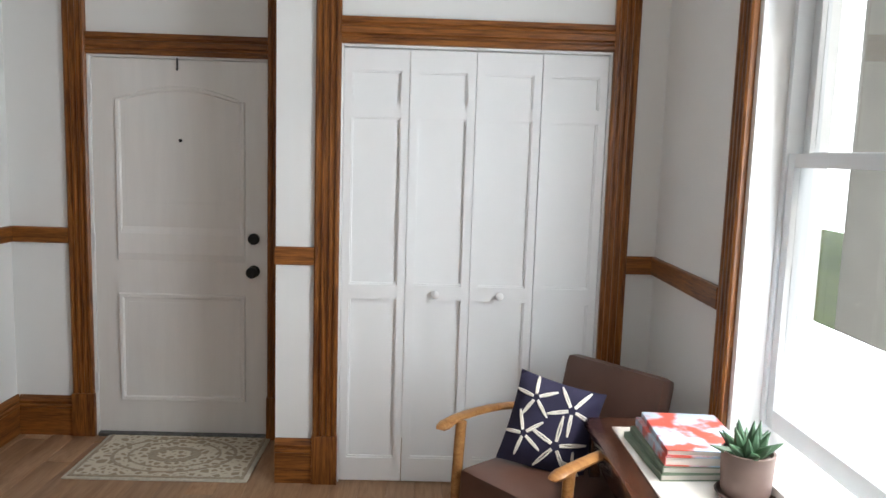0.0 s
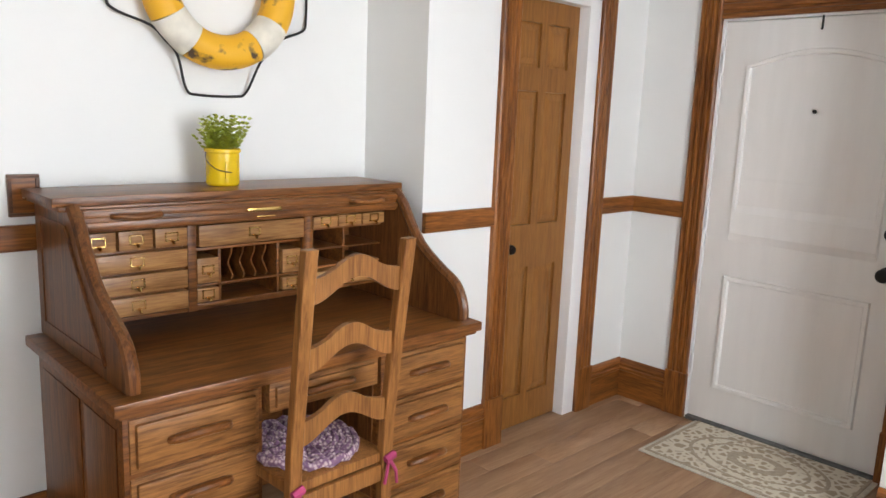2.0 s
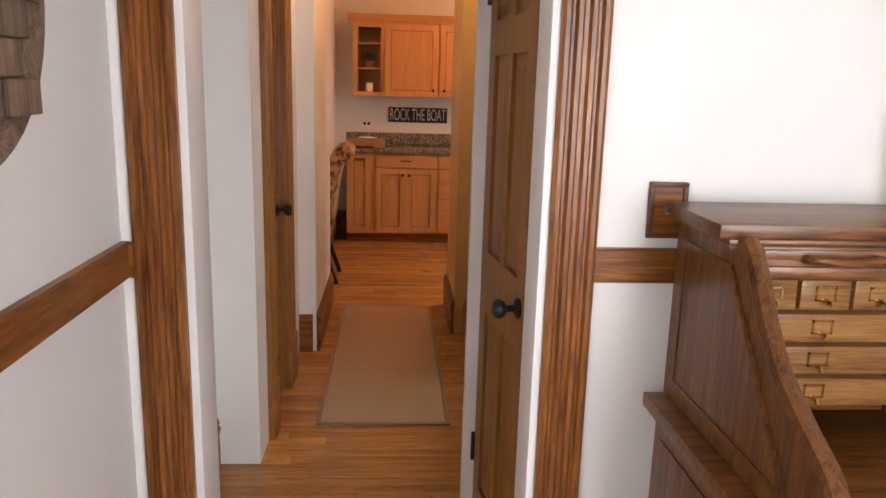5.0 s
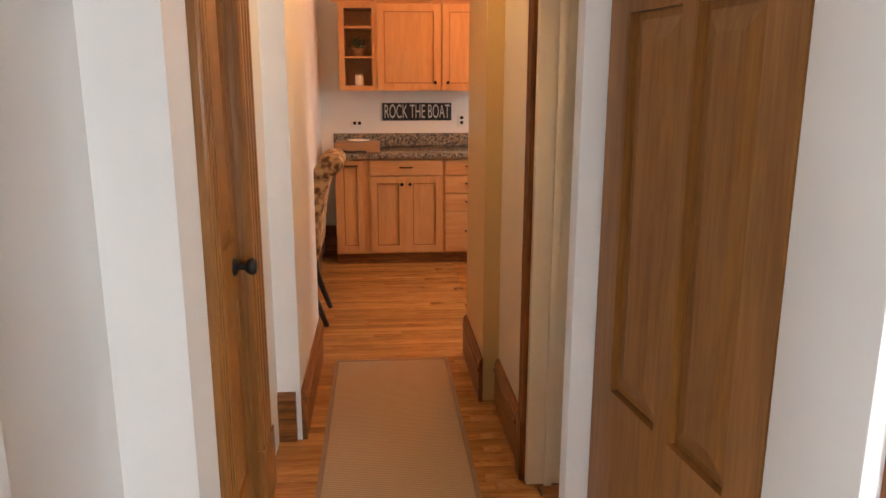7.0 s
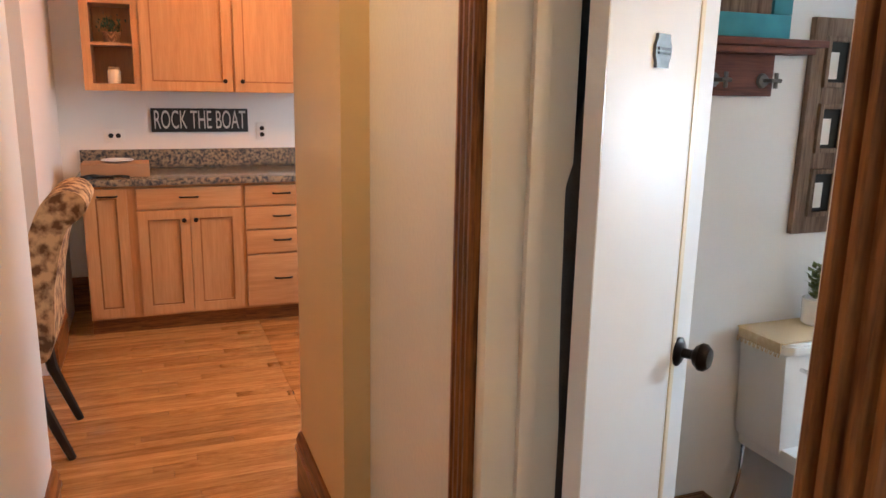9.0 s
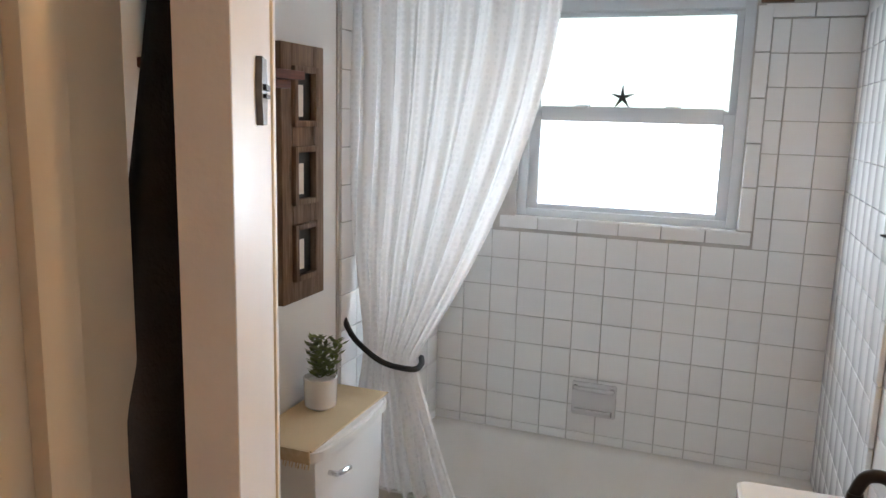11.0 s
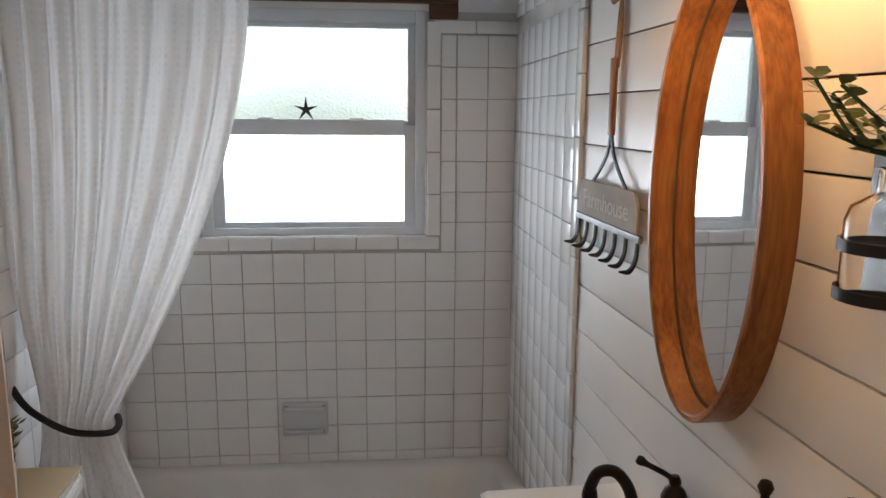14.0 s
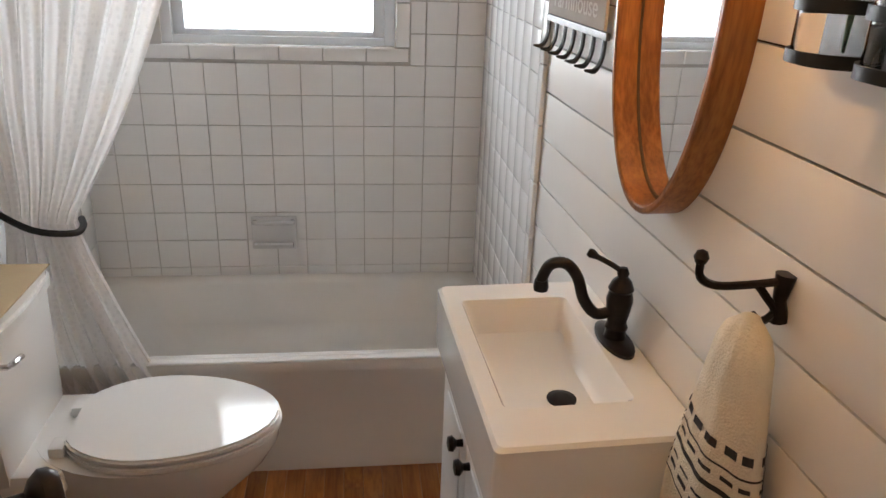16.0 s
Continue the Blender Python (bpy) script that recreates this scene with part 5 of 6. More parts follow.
part("crown", join(moved(prism(CRN, "x", -0.05, 0.30), pose(0, 0, 2.07))), MAPLEX, up)
for y0, y1, dx in ((0.646, 1.165, 0.47), (1.167, 1.70, 0.05)):
    u = thing("wall_cabinet", "maple wall cabinet with a framed door and crown moulding", "wall cabinet", facing("east", y0, -8.633), group="kitchen wall cabinets")
    w = y1 - y0
    part("body", boxes((0, w, -0.33, 0, 1.39, 2.07)), MAPLE, u, smooth=None)
    d = front(u, 0.008, w - 0.006, 1.395, 2.06, -0.351)
    round_pull(d, dx, 1.455, -0.351)
    part("crown", moved(prism(CRN, "x", 0, w), pose(0, 0, 2.07)), MAPLEX, u)
sh = thing("potted_plant", "small dark green plant in a woven pot on the shelf", "potted plant", pose(-8.42, 0.50, 1.661))
part("pot", lathe([(0, 0), (0.04, 0), (0.05, 0.06), (0.045, 0.062), (0, 0.055)], 16), WICKER, sh)
rnd = random.Random(8)
lb = bmesh.new()
for i in range(140):
    v = Vector((rnd.gauss(0, 0.032), rnd.gauss(0, 0.032), 0.10 + rnd.gauss(0, 0.025)))
    q = Euler((rnd.uniform(0, 6), rnd.uniform(0, 6), 0)).to_matrix()
    lb.faces.new([lb.verts.new(v + q @ Vector(p) * 0.013) for p in ((-1, 0, 0), (0, -0.5, 0), (1, 0, 0), (0, 0.5, 0))])
part("foliage", lb, SUCC, sh, smooth=None)
jr = thing("glass_jar", "small white jar with lid on the shelf", "jar", pose(-8.42, 0.50, 1.4305))
part("jar", lathe([(0, 0), (0.035, 0), (0.037, 0.01), (0.037, 0.07), (0.03, 0.08), (0, 0.08)], 18), PORC, jr)
part("lid", lathe([(0, 0.081), (0.032, 0.081), (0.032, 0.093), (0, 0.095)], 18), RUGB, jr)

sg = thing("wall_sign", "charcoal sign lettered ROCK THE BOAT over the counter", "sign", facing("east", 0.686, -8.634, 1.132))
part("board", boxes((0, 0.595, -0.012, 0, 0, 0.149), bevel=0.002), SIGN, sg)
tx = bpy.data.curves.new("letters", 'FONT')
tx.body, tx.size, tx.extrude, tx.align_x, tx.align_y = "ROCK THE BOAT", 0.135, 0.001, 'CENTER', 'CENTER'
tmp = new("letters_tmp", tx)
me = bpy.data.meshes.new_from_object(tmp.evaluated_get(bpy.context.evaluated_depsgraph_get()))
bpy.data.objects.remove(tmp)
me.materials.clear()
me.materials.append(LETTER)
wd = max(v.co.x for v in me.vertices) - min(v.co.x for v in me.vertices)
lo = new("lettering", me)
lo.parent = sg
lo.matrix_basis = pose(0.2975, -0.014, 0.072, 90) @ Matrix.Diagonal((0.56 / wd, 1.22, 1, 1))


def outlet(y0, z0, w, h, holes):
    o = thing("wall_outlet", "white double wall outlet with dark sockets", "outlet", facing("east", y0, -8.634, z0), group="kitchen outlets")
    part("plate", boxes((0, w, -0.006, 0, 0, h), bevel=0.002), PLASTIC, o)
    for x, z in holes:
        part("socket", lathe([(0, 0), (0.015, 0), (0.015, 0.003), (0, 0.003)], 14), BLACK, o, "", pose(x, -0.0055, z, 90))


outlet(0.41, 1.075, 0.118, 0.072, ((0.038, 0.036), (0.080, 0.036)))
outlet(1.335, 1.075, 0.072, 0.118, ((0.036, 0.038), (0.036, 0.080)))
bx = thing("cardboard_tray", "brown cardboard tray with a white plate on the counter", "tray", pose(-8.35, 0.30, 0.9105))
part("tray", boxes((0, 0.22, 0, 0.36, 0, 0.075), bevel=0.003), KRAFT, bx)
part("plate", lathe([(0, 0.076), (0.06, 0.078), (0.09, 0.088), (0.088, 0.092), (0.05, 0.083), (0, 0.082)], 26), PORC, bx, "white plate", pose(0.11, 0.19, 0))
solo("keys", join(tube(smooth_path([(-8.08, 0.30, 0.918), (-8.07, 0.36, 0.93), (-8.09, 0.42, 0.918), (-8.06, 0.50, 0.925), (-8.08, 0.55, 0.918)], 4), 0.008, 6), tube(smooth_path([(-8.05, 0.33, 0.919), (-8.1, 0.40, 0.919), (-8.06, 0.47, 0.919)], 4), 0.008, 6)), BLACK, "black corded keys lying on the counter", "keys")
solo("ceiling_lamp", lathe([(0, 0), (0.16, 0), (0.15, 0.05), (0.08, 0.09), (0, 0.10)], 28), PLASTIC, "round flush ceiling lamp in the kitchen", "ceiling lamp", pose(-7.2, 1.4, 2.35))

# upholstered dining chair, side on
dc = thing("dining_chair", "dining chair in brown floral tapestry with black legs", "chair", pose(-6.72, 0.055, 0))
# local: faces -y, seen from its side
prof = [(0.02, 0.42), (0.215, 0.42), (0.255, 0.70), (0.305, 0.90), (0.35, 0.945), (0.385, 0.985), (0.375, 1.035), (0.32, 1.06), (0.25, 1.03), (0.20, 0.94), (0.15, 0.78), (0.115, 0.58), (0.02, 0.56)]
part("backrest", prism([(p.x, p.y) for p in smooth_path([(a, b, 0) for a, b in prof], 3)], "x", -0.22, 0.22, bevel=0.008), TAPESTRY, dc, "rolled tapestry backrest")
part("seat", boxes((-0.23, 0.23, -0.30, 0.18, 0.40, 0.50), bevel=0.03), TAPESTRY, dc)
for sx in (-0.19, 0.19):
    part("back_leg", tube([(sx, 0.15, 0.42), (sx, 0.17, 0.25), (sx, 0.26, 0.0)], 0.02, 8, radii=[0.026, 0.023, 0.016]), EBONY, dc, "black curved leg")
    part("front_leg", tube([(sx, -0.26, 0.42), (sx, -0.265, 0.0)], 0.02, 8, radii=[0.024, 0.015]), EBONY, dc, "black leg")

# ---- bathroom things ----
# tub
X0, X1, Y0, Y1 = -5.288, -3.866, 2.885, 3.706
tub = thing("bathtub", "white enamelled alcove bathtub under the window", "bathtub", pose(0, 0, 0))


def rim_z(y):
    return 0.385 - 0.10 * (y - Y0) / (Y1 - Y0)


bm = bmesh.new()


def loop(ix0, ix1, iy0, iy1, z, r, n=6):
    out = []
    for cx, cy, a0 in ((ix1 - r, iy1 - r, 0), (ix0 + r, iy1 - r, 90), (ix0 + r, iy0 + r, 180), (ix1 - r, iy0 + r, 270)):
        for k in range(n + 1):
            a = radians(a0 + 90 * k / n)
            x, y = cx + r * math.cos(a), cy + r * math.sin(a)
            out.append(bm.verts.new((x, y, (rim_z(y) + z) if z > -0.2 else z + 0.38)))
    return out


L = [loop(X0, X1, Y0, Y1, 0.0, 0.01), loop(X0 + 0.05, X1 - 0.06, Y0 + 0.05, Y1 - 0.07, 0.004, 0.06), loop(X0 + 0.07, X1 - 0.08, Y0 + 0.065, Y1 - 0.09, -0.012, 0.10),
     loop(X0 + 0.12, X1 - 0.13, Y0 + 0.10, Y1 - 0.13, -0.16, 0.14), loop(X0 + 0.20, X1 - 0.22, Y0 + 0.14, Y1 - 0.17, -0.30, 0.16)]
for a, b in zip(L, L[1:]):
    for i in range(len(a)):
        j = (i + 1) % len(a)
        bm.faces.new((a[i], a[j], b[j], b[i]))
bm.faces.new(L[-1])
bmesh.ops.recalc_face_normals(bm, faces=bm.faces)
part("basin", bm, TUBM, tub, smooth=60)
part("apron", prism([(Y0 + 0.006, 0.0), (Y0 + 0.006, 0.03), (Y0 + 0.022, 0.05), (Y0 + 0.022, 0.27), (Y0 - 0.002, 0.345), (Y0 - 0.006, 0.365), (Y0 - 0.002, 0.381), (Y0 + 0.006, 0.384), (Y0 + 0.03, 0.384), (Y0 + 0.03, 0.0)], "x", X0, X1), TUBM, tub, "smooth white apron", smooth=50)
sd = thing("soap_dish", "grey ceramic soap dish set in the tiles", "soap dish", facing("south", -4.72, 3.697, 0.397))
part("back", boxes((0, 0.166, -0.010, 0, 0, 0.132), bevel=0.006), SOAP, sd)
part("tray", prism([(-0.008, 0.01), (-0.045, 0.018), (-0.055, 0.035), (-0.048, 0.04), (-0.035, 0.03), (-0.008, 0.028)], "x", 0.012, 0.154), SOAP, sd)
part("grab_bar", tube(smooth_path([(0.015, -0.008, 0.11), (0.02, -0.035, 0.115), (0.083, -0.04, 0.117), (0.146, -0.035, 0.115), (0.151, -0.008, 0.11)], 4), 0.010, 8), SOAP, sd)
tf = thing("tub_filler", "chrome tub spout and lever on the tiled wall", "tub faucet", facing("east", 3.25, -5.28))
part("spout", tube([(0, 0, 0.52), (0, -0.10, 0.52), (0, -0.13, 0.50)], 0.024, 12), CHROME, tf)
part("escutcheon", lathe([(0, 0), (0.07, 0), (0.065, 0.012), (0.02, 0.018), (0.02, 0.05), (0, 0.052)], 24), CHROME, tf, "", pose(0, 0, 0.80, 90))
part("lever", tube([(0, -0.05, 0.80), (0.0, -0.07, 0.79), (0.07, -0.08, 0.76)], 0.009, 8), CHROME, tf)

# curtain
rod = thing("curtain_rod", "chrome shower curtain rod across the alcove", "curtain rod", pose(0, 0, 0))
part("tube", tube([(-5.288, 2.95, 1.938), (-3.866, 2.95, 1.938)], 0.0125, 14), CHROME, rod)
for x, s in ((-5.287, 1), (-3.868, -1)):
    part("flange", lathe([(0, 0), (0.032, 0), (0.03, 0.012), (0.017, 0.03), (0, 0.03)], 18), CHROME, rod, "", pose(x, 2.95, 1.938, 0, 90 * s))
cu = thing("shower_curtain", "white dotted shower curtain gathered with a black tie", "curtain", pose(0, 0, 0))
cb = bmesh.new()
NU, NV = 150, 60


def edge_right(z):
    if z > 0.80:
        t = (1.90 - z) / 1.10
        return -4.672 - 0.39 * t ** 1.7
    return -5.062 + 0.17 * ((0.80 - z) / 0.45) ** 1.15


grid = []
for j in range(NV + 1):
    z = 1.90 - 1.62 * j / NV
    xl = -5.279 + 0.05 * math.exp(-((z - 0.80) / 0.2) ** 2)
    xr = edge_right(z)
    g = math.exp(-((z - 0.80) / 0.25) ** 2)
    row = []
    for i in range(NU + 1):
        u = i / NU
        amp = 0.030 * (1 - 0.35 * g) * (0.6 + 0.4 * math.sin(9 * u + 1))
        ph = 2 * math.pi * (8.5 * u + 0.35 * math.sin(5 * u) + 0.12 * math.sin(3 * z + 7 * u))
        row.append(cb.verts.new((xl + (xr - xl) * u + 0.006 * math.cos(ph), 2.942 - 0.05 * max(0, min(1, (1.0 - z) / 0.6)) + amp * math.sin(ph) + 0.006 * math.sin(3 * ph + z * 5), z + 0.006 * math.cos(ph) * (j == 0))))
    grid.append(row)
for a, b in zip(grid, grid[1:]):
    for i in range(NU):
        cb.faces.new((a[i], a[i + 1], b[i + 1], b[i]))
part("cloth", cb, CURTAIN, cu, smooth=80)
part("tie_back", tube(smooth_path([(-5.283, 2.90, 0.90), (-5.23, 2.87, 0.85), (-5.14, 2.865, 0.795), (-5.06, 2.90, 0.772), (-5.045, 2.94, 0.775), (-5.06, 2.98, 0.785)], 5), 0.009, 8), ROPE, cu, "black rope tie")
for i in range(11):
    x = -5.255 + 0.0575 * i
    part("ring", tube([(x, 2.95 + 0.018 * math.cos(a), 1.932 + 0.026 * math.sin(a)) for a in [k * math.pi / 8 for k in range(16)]], 0.0022, 5, True), CHROME, cu, "chrome curtain ring")
    if i < 10:
        part("shell_charm", lathe([(0, -0.006), (0.012, -0.006), (0.020, 0), (0.012, 0.006), (0, 0.006)], 14), PEWTER, cu, "dark round shell charm", pose(x + 0.004, 2.918, 1.882, 90))
    else:
        part("star_charm", prism([(0.026 * (1 if k % 2 == 0 else 0.4) * math.sin(k * math.pi / 5), 0.026 * (1 if k % 2 == 0 else 0.4) * math.cos(k * math.pi / 5)) for k in range(10)], "y", -0.004, 0.004), PEWTER, cu, "dark star charm", pose(x, 2.918, 1.88))

# starfish on the sash
solo("starfish", prism([(0.045 * (1 if k % 2 == 0 else 0.24) * math.sin(k * math.pi / 5), 0.045 * (1 if k % 2 == 0 else 0.24) * math.cos(k * math.pi / 5)) for k in range(10)], "y", 0.0, 0.008), SIGN, "small grey starfish standing on the window sash", "starfish", pose(-4.61, 3.728, 1.594))

# toilet
to = thing("toilet", "white porcelain toilet with closed lid beside the tub", "toilet", pose(-5.285, 2.58, 0, 0, 0, 90))
# local: x along the wall, front towards -y
bm = boxes((-0.19, 0.19, -0.20, -0.005, 0.36, 0.695), bevel=0.02)
for v in bm.verts:
    k = 0.90 + 0.10 * (v.co.z - 0.36) / 0.335
    v.co.x *= k
part("tank", bm, PORC, to)
lid = [(p.x, p.y) for p in smooth_path([(-0.20, -0.005, 0), (-0.205, -0.19, 0), (-0.10, -0.222, 0), (0, -0.228, 0), (0.10, -0.222, 0), (0.205, -0.19, 0), (0.20, -0.005, 0)], 4)]
part("tank_lid", prism(lid, "z", 0.695, 0.732, bevel=0.008), PORC, to)
part("flush_lever", tube([(-0.125, -0.20, 0.645), (-0.125, -0.222, 0.645), (-0.11, -0.228, 0.645), (-0.065, -0.226, 0.637)], 0.007, 8), CHROME, to, "chrome flush lever")


def oval(cx, cy, a, bf, bb, n=36):
    return [(cx + a * math.sin(2 * math.pi * k / n), cy + (bf if math.cos(2 * math.pi * k / n) < 0 else bb) * math.cos(2 * math.pi * k / n)) for k in range(n)]


bm = bmesh.new()
lv = []
for z, a, bf, bb, cy in ((0.0, 0.11, 0.20, 0.24, -0.36), (0.06, 0.105, 0.18, 0.24, -0.36), (0.18, 0.11, 0.20, 0.22, -0.40), (0.30, 0.155, 0.28, 0.24, -0.44), (0.36, 0.178, 0.305, 0.25, -0.45), (0.392, 0.182, 0.31, 0.25, -0.45)):
    lv.append([bm.verts.new((x, y, z)) for x, y in oval(0, cy, a, bf, bb)])
for a, b in zip(lv, lv[1:]):
    for i in range(36):
        bm.faces.new((a[i], a[(i + 1) % 36], b[(i + 1) % 36], b[i]))
bm.faces.new(lv[-1])
bmesh.ops.recalc_face_normals(bm, faces=bm.faces)
part("bowl", bm, PORC, to, smooth=60)
part("deck", boxes((-0.165, 0.165, -0.30, -0.02, 0.33, 0.391), bevel=0.012), PORC, to)
seat = [(x, min(y, -0.285)) for x, y in oval(0, -0.47, 0.182, 0.295, 0.21)]
part("seat", prism(seat, "z", 0.394, 0.410, bevel=0.004), PORC, to)
part("lid", prism([(x * 0.985, y if y > -0.3 else y * 0.995) for x, y in seat], "z", 0.412, 0.430, bevel=0.006), PORC, to)
for sx in (-0.08, 0.08):
    part("hinge", boxes((sx - 0.025, sx + 0.025, -0.29, -0.255, 0.391, 0.418), bevel=0.006), PORC, to)
part("supply_pipe", tube(smooth_path([(-0.15, -0.03, 0.36), (-0.17, -0.05, 0.25), (-0.19, -0.04, 0.12), (-0.19, -0.004, 0.10)], 4), 0.007, 8), CHROME, to)
mt = thing("tank_mat", "fringed straw-coloured woven mat draped on the toilet tank", "mat", pose(-5.285, 2.58, 0, 0, 0, 90))
part("weave", join(boxes((-0.215, 0.205, -0.205, -0.02, 0.734, 0.739), (-0.219, -0.2125, -0.20, -0.03, 0.705, 0.738), bevel=0.002)), MATT, mt)
part("fringe", join(*[tube([(-0.218, -0.20 + 0.0085 * k, 0.712), (-0.222 - 0.004 * (k % 2), -0.20 + 0.0085 * k, 0.695)], 0.0018, 4) for k in range(21)], *[tube([(0.203, -0.20 + 0.0085 * k, 0.737), (0.216, -0.20 + 0.0085 * k, 0.732)], 0.0018, 4) for k in range(21)]), MATT, mt)
tp = thing("potted_plant", "small green plant in a white pot on the toilet tank", "potted plant", pose(-5.20, 2.615, 0.7395))
part("pot", lathe([(0, 0), (0.036, 0), (0.042, 0.006), (0.045, 0.082), (0.041, 0.083), (0.04, 0.07), (0, 0.07)], 24), PORC, tp)
rnd = random.Random(21)
lb = bmesh.new()
for s in range(13):
    a, r = rnd.uniform(0, 6.28), rnd.uniform(0.012, 0.058)
    tip = Vector((r * math.cos(a), r * math.sin(a), 0.165 + rnd.uniform(-0.02, 0.02)))
    b0 = Vector((r * 0.4 * math.cos(a), r * 0.4 * math.sin(a), 0.07))
    for k in range(1, 8):
        c = b0.lerp(tip, k / 7)
        for q in range(3):
            aa = q * 2.1 + k
            d = Vector((math.cos(aa), math.sin(aa), 0.5)) * 0.024
            sd_ = Vector((-math.sin(aa), math.cos(aa), 0)) * 0.007
            lb.faces.new([lb.verts.new(v) for v in (c, c + d * 0.5 + sd_, c + d, c + d * 0.5 - sd_)])
part("leaves", lb, LEAF, tp, smooth=None)

# wall pieces behind the toilet
pf = thing("picture_frame", "tall weathered wooden frame with three small glazed openings", "picture frame", facing("east", 2.545, -5.289, 1.02))
bs = [(0, 0.05, -0.022, 0, 0, 0.66), (0.155, 0.205, -0.022, 0, 0, 0.66)]
for z0, z1 in ((0, 0.06), (0.20, 0.26), (0.40, 0.46), (0.60, 0.66)):
    bs.append((0.05, 0.155, -0.022, 0, z0, z1))
part("frame", boxes(*bs, bevel=0.003), RUSTWOOD, pf)
for z0 in (0.06, 0.26, 0.46):
    part("inner_frame", boxes((0.045, 0.06, -0.034, -0.018, z0 - 0.005, z0 + 0.145), (0.145, 0.16, -0.034, -0.018, z0 - 0.005, z0 + 0.145), (0.06, 0.145, -0.034, -0.018, z0 - 0.005, z0 + 0.01), (0.06, 0.145, -0.034, -0.018, z0 + 0.13, z0 + 0.145), bevel=0.002), RUSTWOOD, pf)
    part("picture", boxes((0.055, 0.15, -0.012, -0.004, z0, z0 + 0.14)), SIGN, pf)
    part("card", boxes((0.075, 0.115, -0.0135, -0.012, z0 + 0.02, z0 + 0.10)), PAPER, pf)
cr = thing("coat_rack", "reddish wooden shelf rack with iron cross hooks", "coat rack", facing("east", 1.95, -5.289))
part("shelf", boxes((0.14, 0.56, -0.11, 0, 1.585, 1.605), (0.16, 0.54, -0.085, 0, 1.565, 1.585), bevel=0.003), REDWOOD, cr)
part("back_board", boxes((0.16, 0.45, -0.022, 0, 1.445, 1.565), bevel=0.003), REDWOOD, cr)
for x in (0.23, 0.41):
    hk = part("hook", join(lathe([(0, 0), (0.022, 0), (0.018, 0.008), (0, 0.01)], 16, pose(x, -0.022, 1.49, 90)), tube([(x, -0.022, 1.49), (x, -0.075, 1.49)], 0.006, 8), tube([(x - 0.018, -0.075, 1.49), (x + 0.018, -0.075, 1.49)], 0.006, 8), tube([(x, -0.075, 1.468), (x, -0.075, 1.512)], 0.006, 8)), PEWTER, cr, "cross-shaped iron hook")
tl = thing("teal_picture_frame", "teal painted frame standing on the shelf rack", "picture frame", facing("east", 2.10, -5.27, 1.606))
part("frame", boxes((0, 0.33, -0.02, 0, 0, 0.07), (0, 0.33, -0.02, 0, 0.26, 0.33), (0, 0.07, -0.02, 0, 0.07, 0.26), (0.26, 0.33, -0.02, 0, 0.07, 0.26), bevel=0.004), TEAL, tl)
part("picture", boxes((0.07, 0.26, -0.01, -0.002, 0.07, 0.26)), RUSTWOOD, tl)
pq = thing("door_plaque", "small pewter plaque on the bathroom door", "plaque", pose(-4.53, 1.345, 0, 0, 0, 120) @ Matrix.Translation((-0.005, 0, 0.79)) @ Matrix.Diagonal((0.75, 1, 0.48, 1)))
out = [(0.235, 1.475), (0.305, 1.475), (0.305, 1.495), (0.315, 1.515), (0.315, 1.555), (0.305, 1.575), (0.305, 1.595), (0.235, 1.595), (0.235, 1.575), (0.225, 1.555), (0.225, 1.515), (0.235, 1.495)]
part("plate", prism(out, "y", -0.006, -0.0005), PEWTER, pq)
part("lettering", boxes((0.236, 0.304, -0.009, -0.006, 1.523, 1.530), (0.236, 0.304, -0.009, -0.006, 1.537, 1.547)), BLACK, pq, "raised illegible lettering")

# metal rack behind the door
rk = thing("wall_plant_rack", "black metal wall rack with hanging plant behind the door", "plant rack", facing("east", 1.50, -5.289))
# black sheet sized to keep the door gap dark
part("back_sheet", prism([(-0.12, 0.02), (0.36, 0.02), (0.34, 1.15), (0.24, 1.45), (0.22, 1.75), (0.05, 2.02), (-0.08, 1.95), (-0.12, 1.2)], "y", -0.022, 0.0), BLACK, rk)
for z in (1.05, 1.35, 1.65):
    part("loop_hook", tube([(0.05, -0.01, z), (0.05, -0.06, z), (0.05, -0.06, z + 0.09), (0.05, -0.01, z + 0.09)], 0.005, 6), BLACK, rk)
# flat dark sheet added across the gap beside the open door
part("dark_cloth", prism([(-0.03, 0.12), (-0.42, 0.12), (-0.42, 1.15), (-0.36, 1.75), (-0.03, 2.0)], "x", 0.10, 0.118), SIGN, rk, "dark sheet added to fill the door gap")
part("basket", tube([(0.05, -0.02, 0.70), (0.05, -0.18, 0.70), (0.28, -0.18, 0.70), (0.28, -0.02, 0.70)], 0.006, 6), BLACK, rk)
lb = bmesh.new()
for i in range(120):
    v = Vector((rnd.uniform(0.06, 0.27), rnd.uniform(-0.17, -0.03), rnd.uniform(0.66, 0.80)))
    q = Euler((rnd.uniform(0, 6), rnd.uniform(0, 6), 0)).to_matrix()
    lb.faces.new([lb.verts.new(v + q @ Vector(p) * 0.025) for p in ((-1, 0, 0), (0, -0.4, 0), (1, 0, 0), (0, 0.4, 0))])
part("plant", lb, LEAF, rk, "trailing green leaves", smooth=None)
wb = thing("wicker_basket", "brown wicker basket on the bathroom floor", "basket", pose(-5.27, 2.02, 0))
part("wall", boxes((0, 0.24, 0, 0.012, 0, 0.16), (0, 0.24, 0.268, 0.28, 0, 0.16), (0, 0.012, 0.012, 0.268, 0, 0.16), (0.228, 0.24, 0.012, 0.268, 0, 0.16), (0.012, 0.228, 0.012, 0.268, 0, 0.01), bevel=0.003), WICKER, wb)
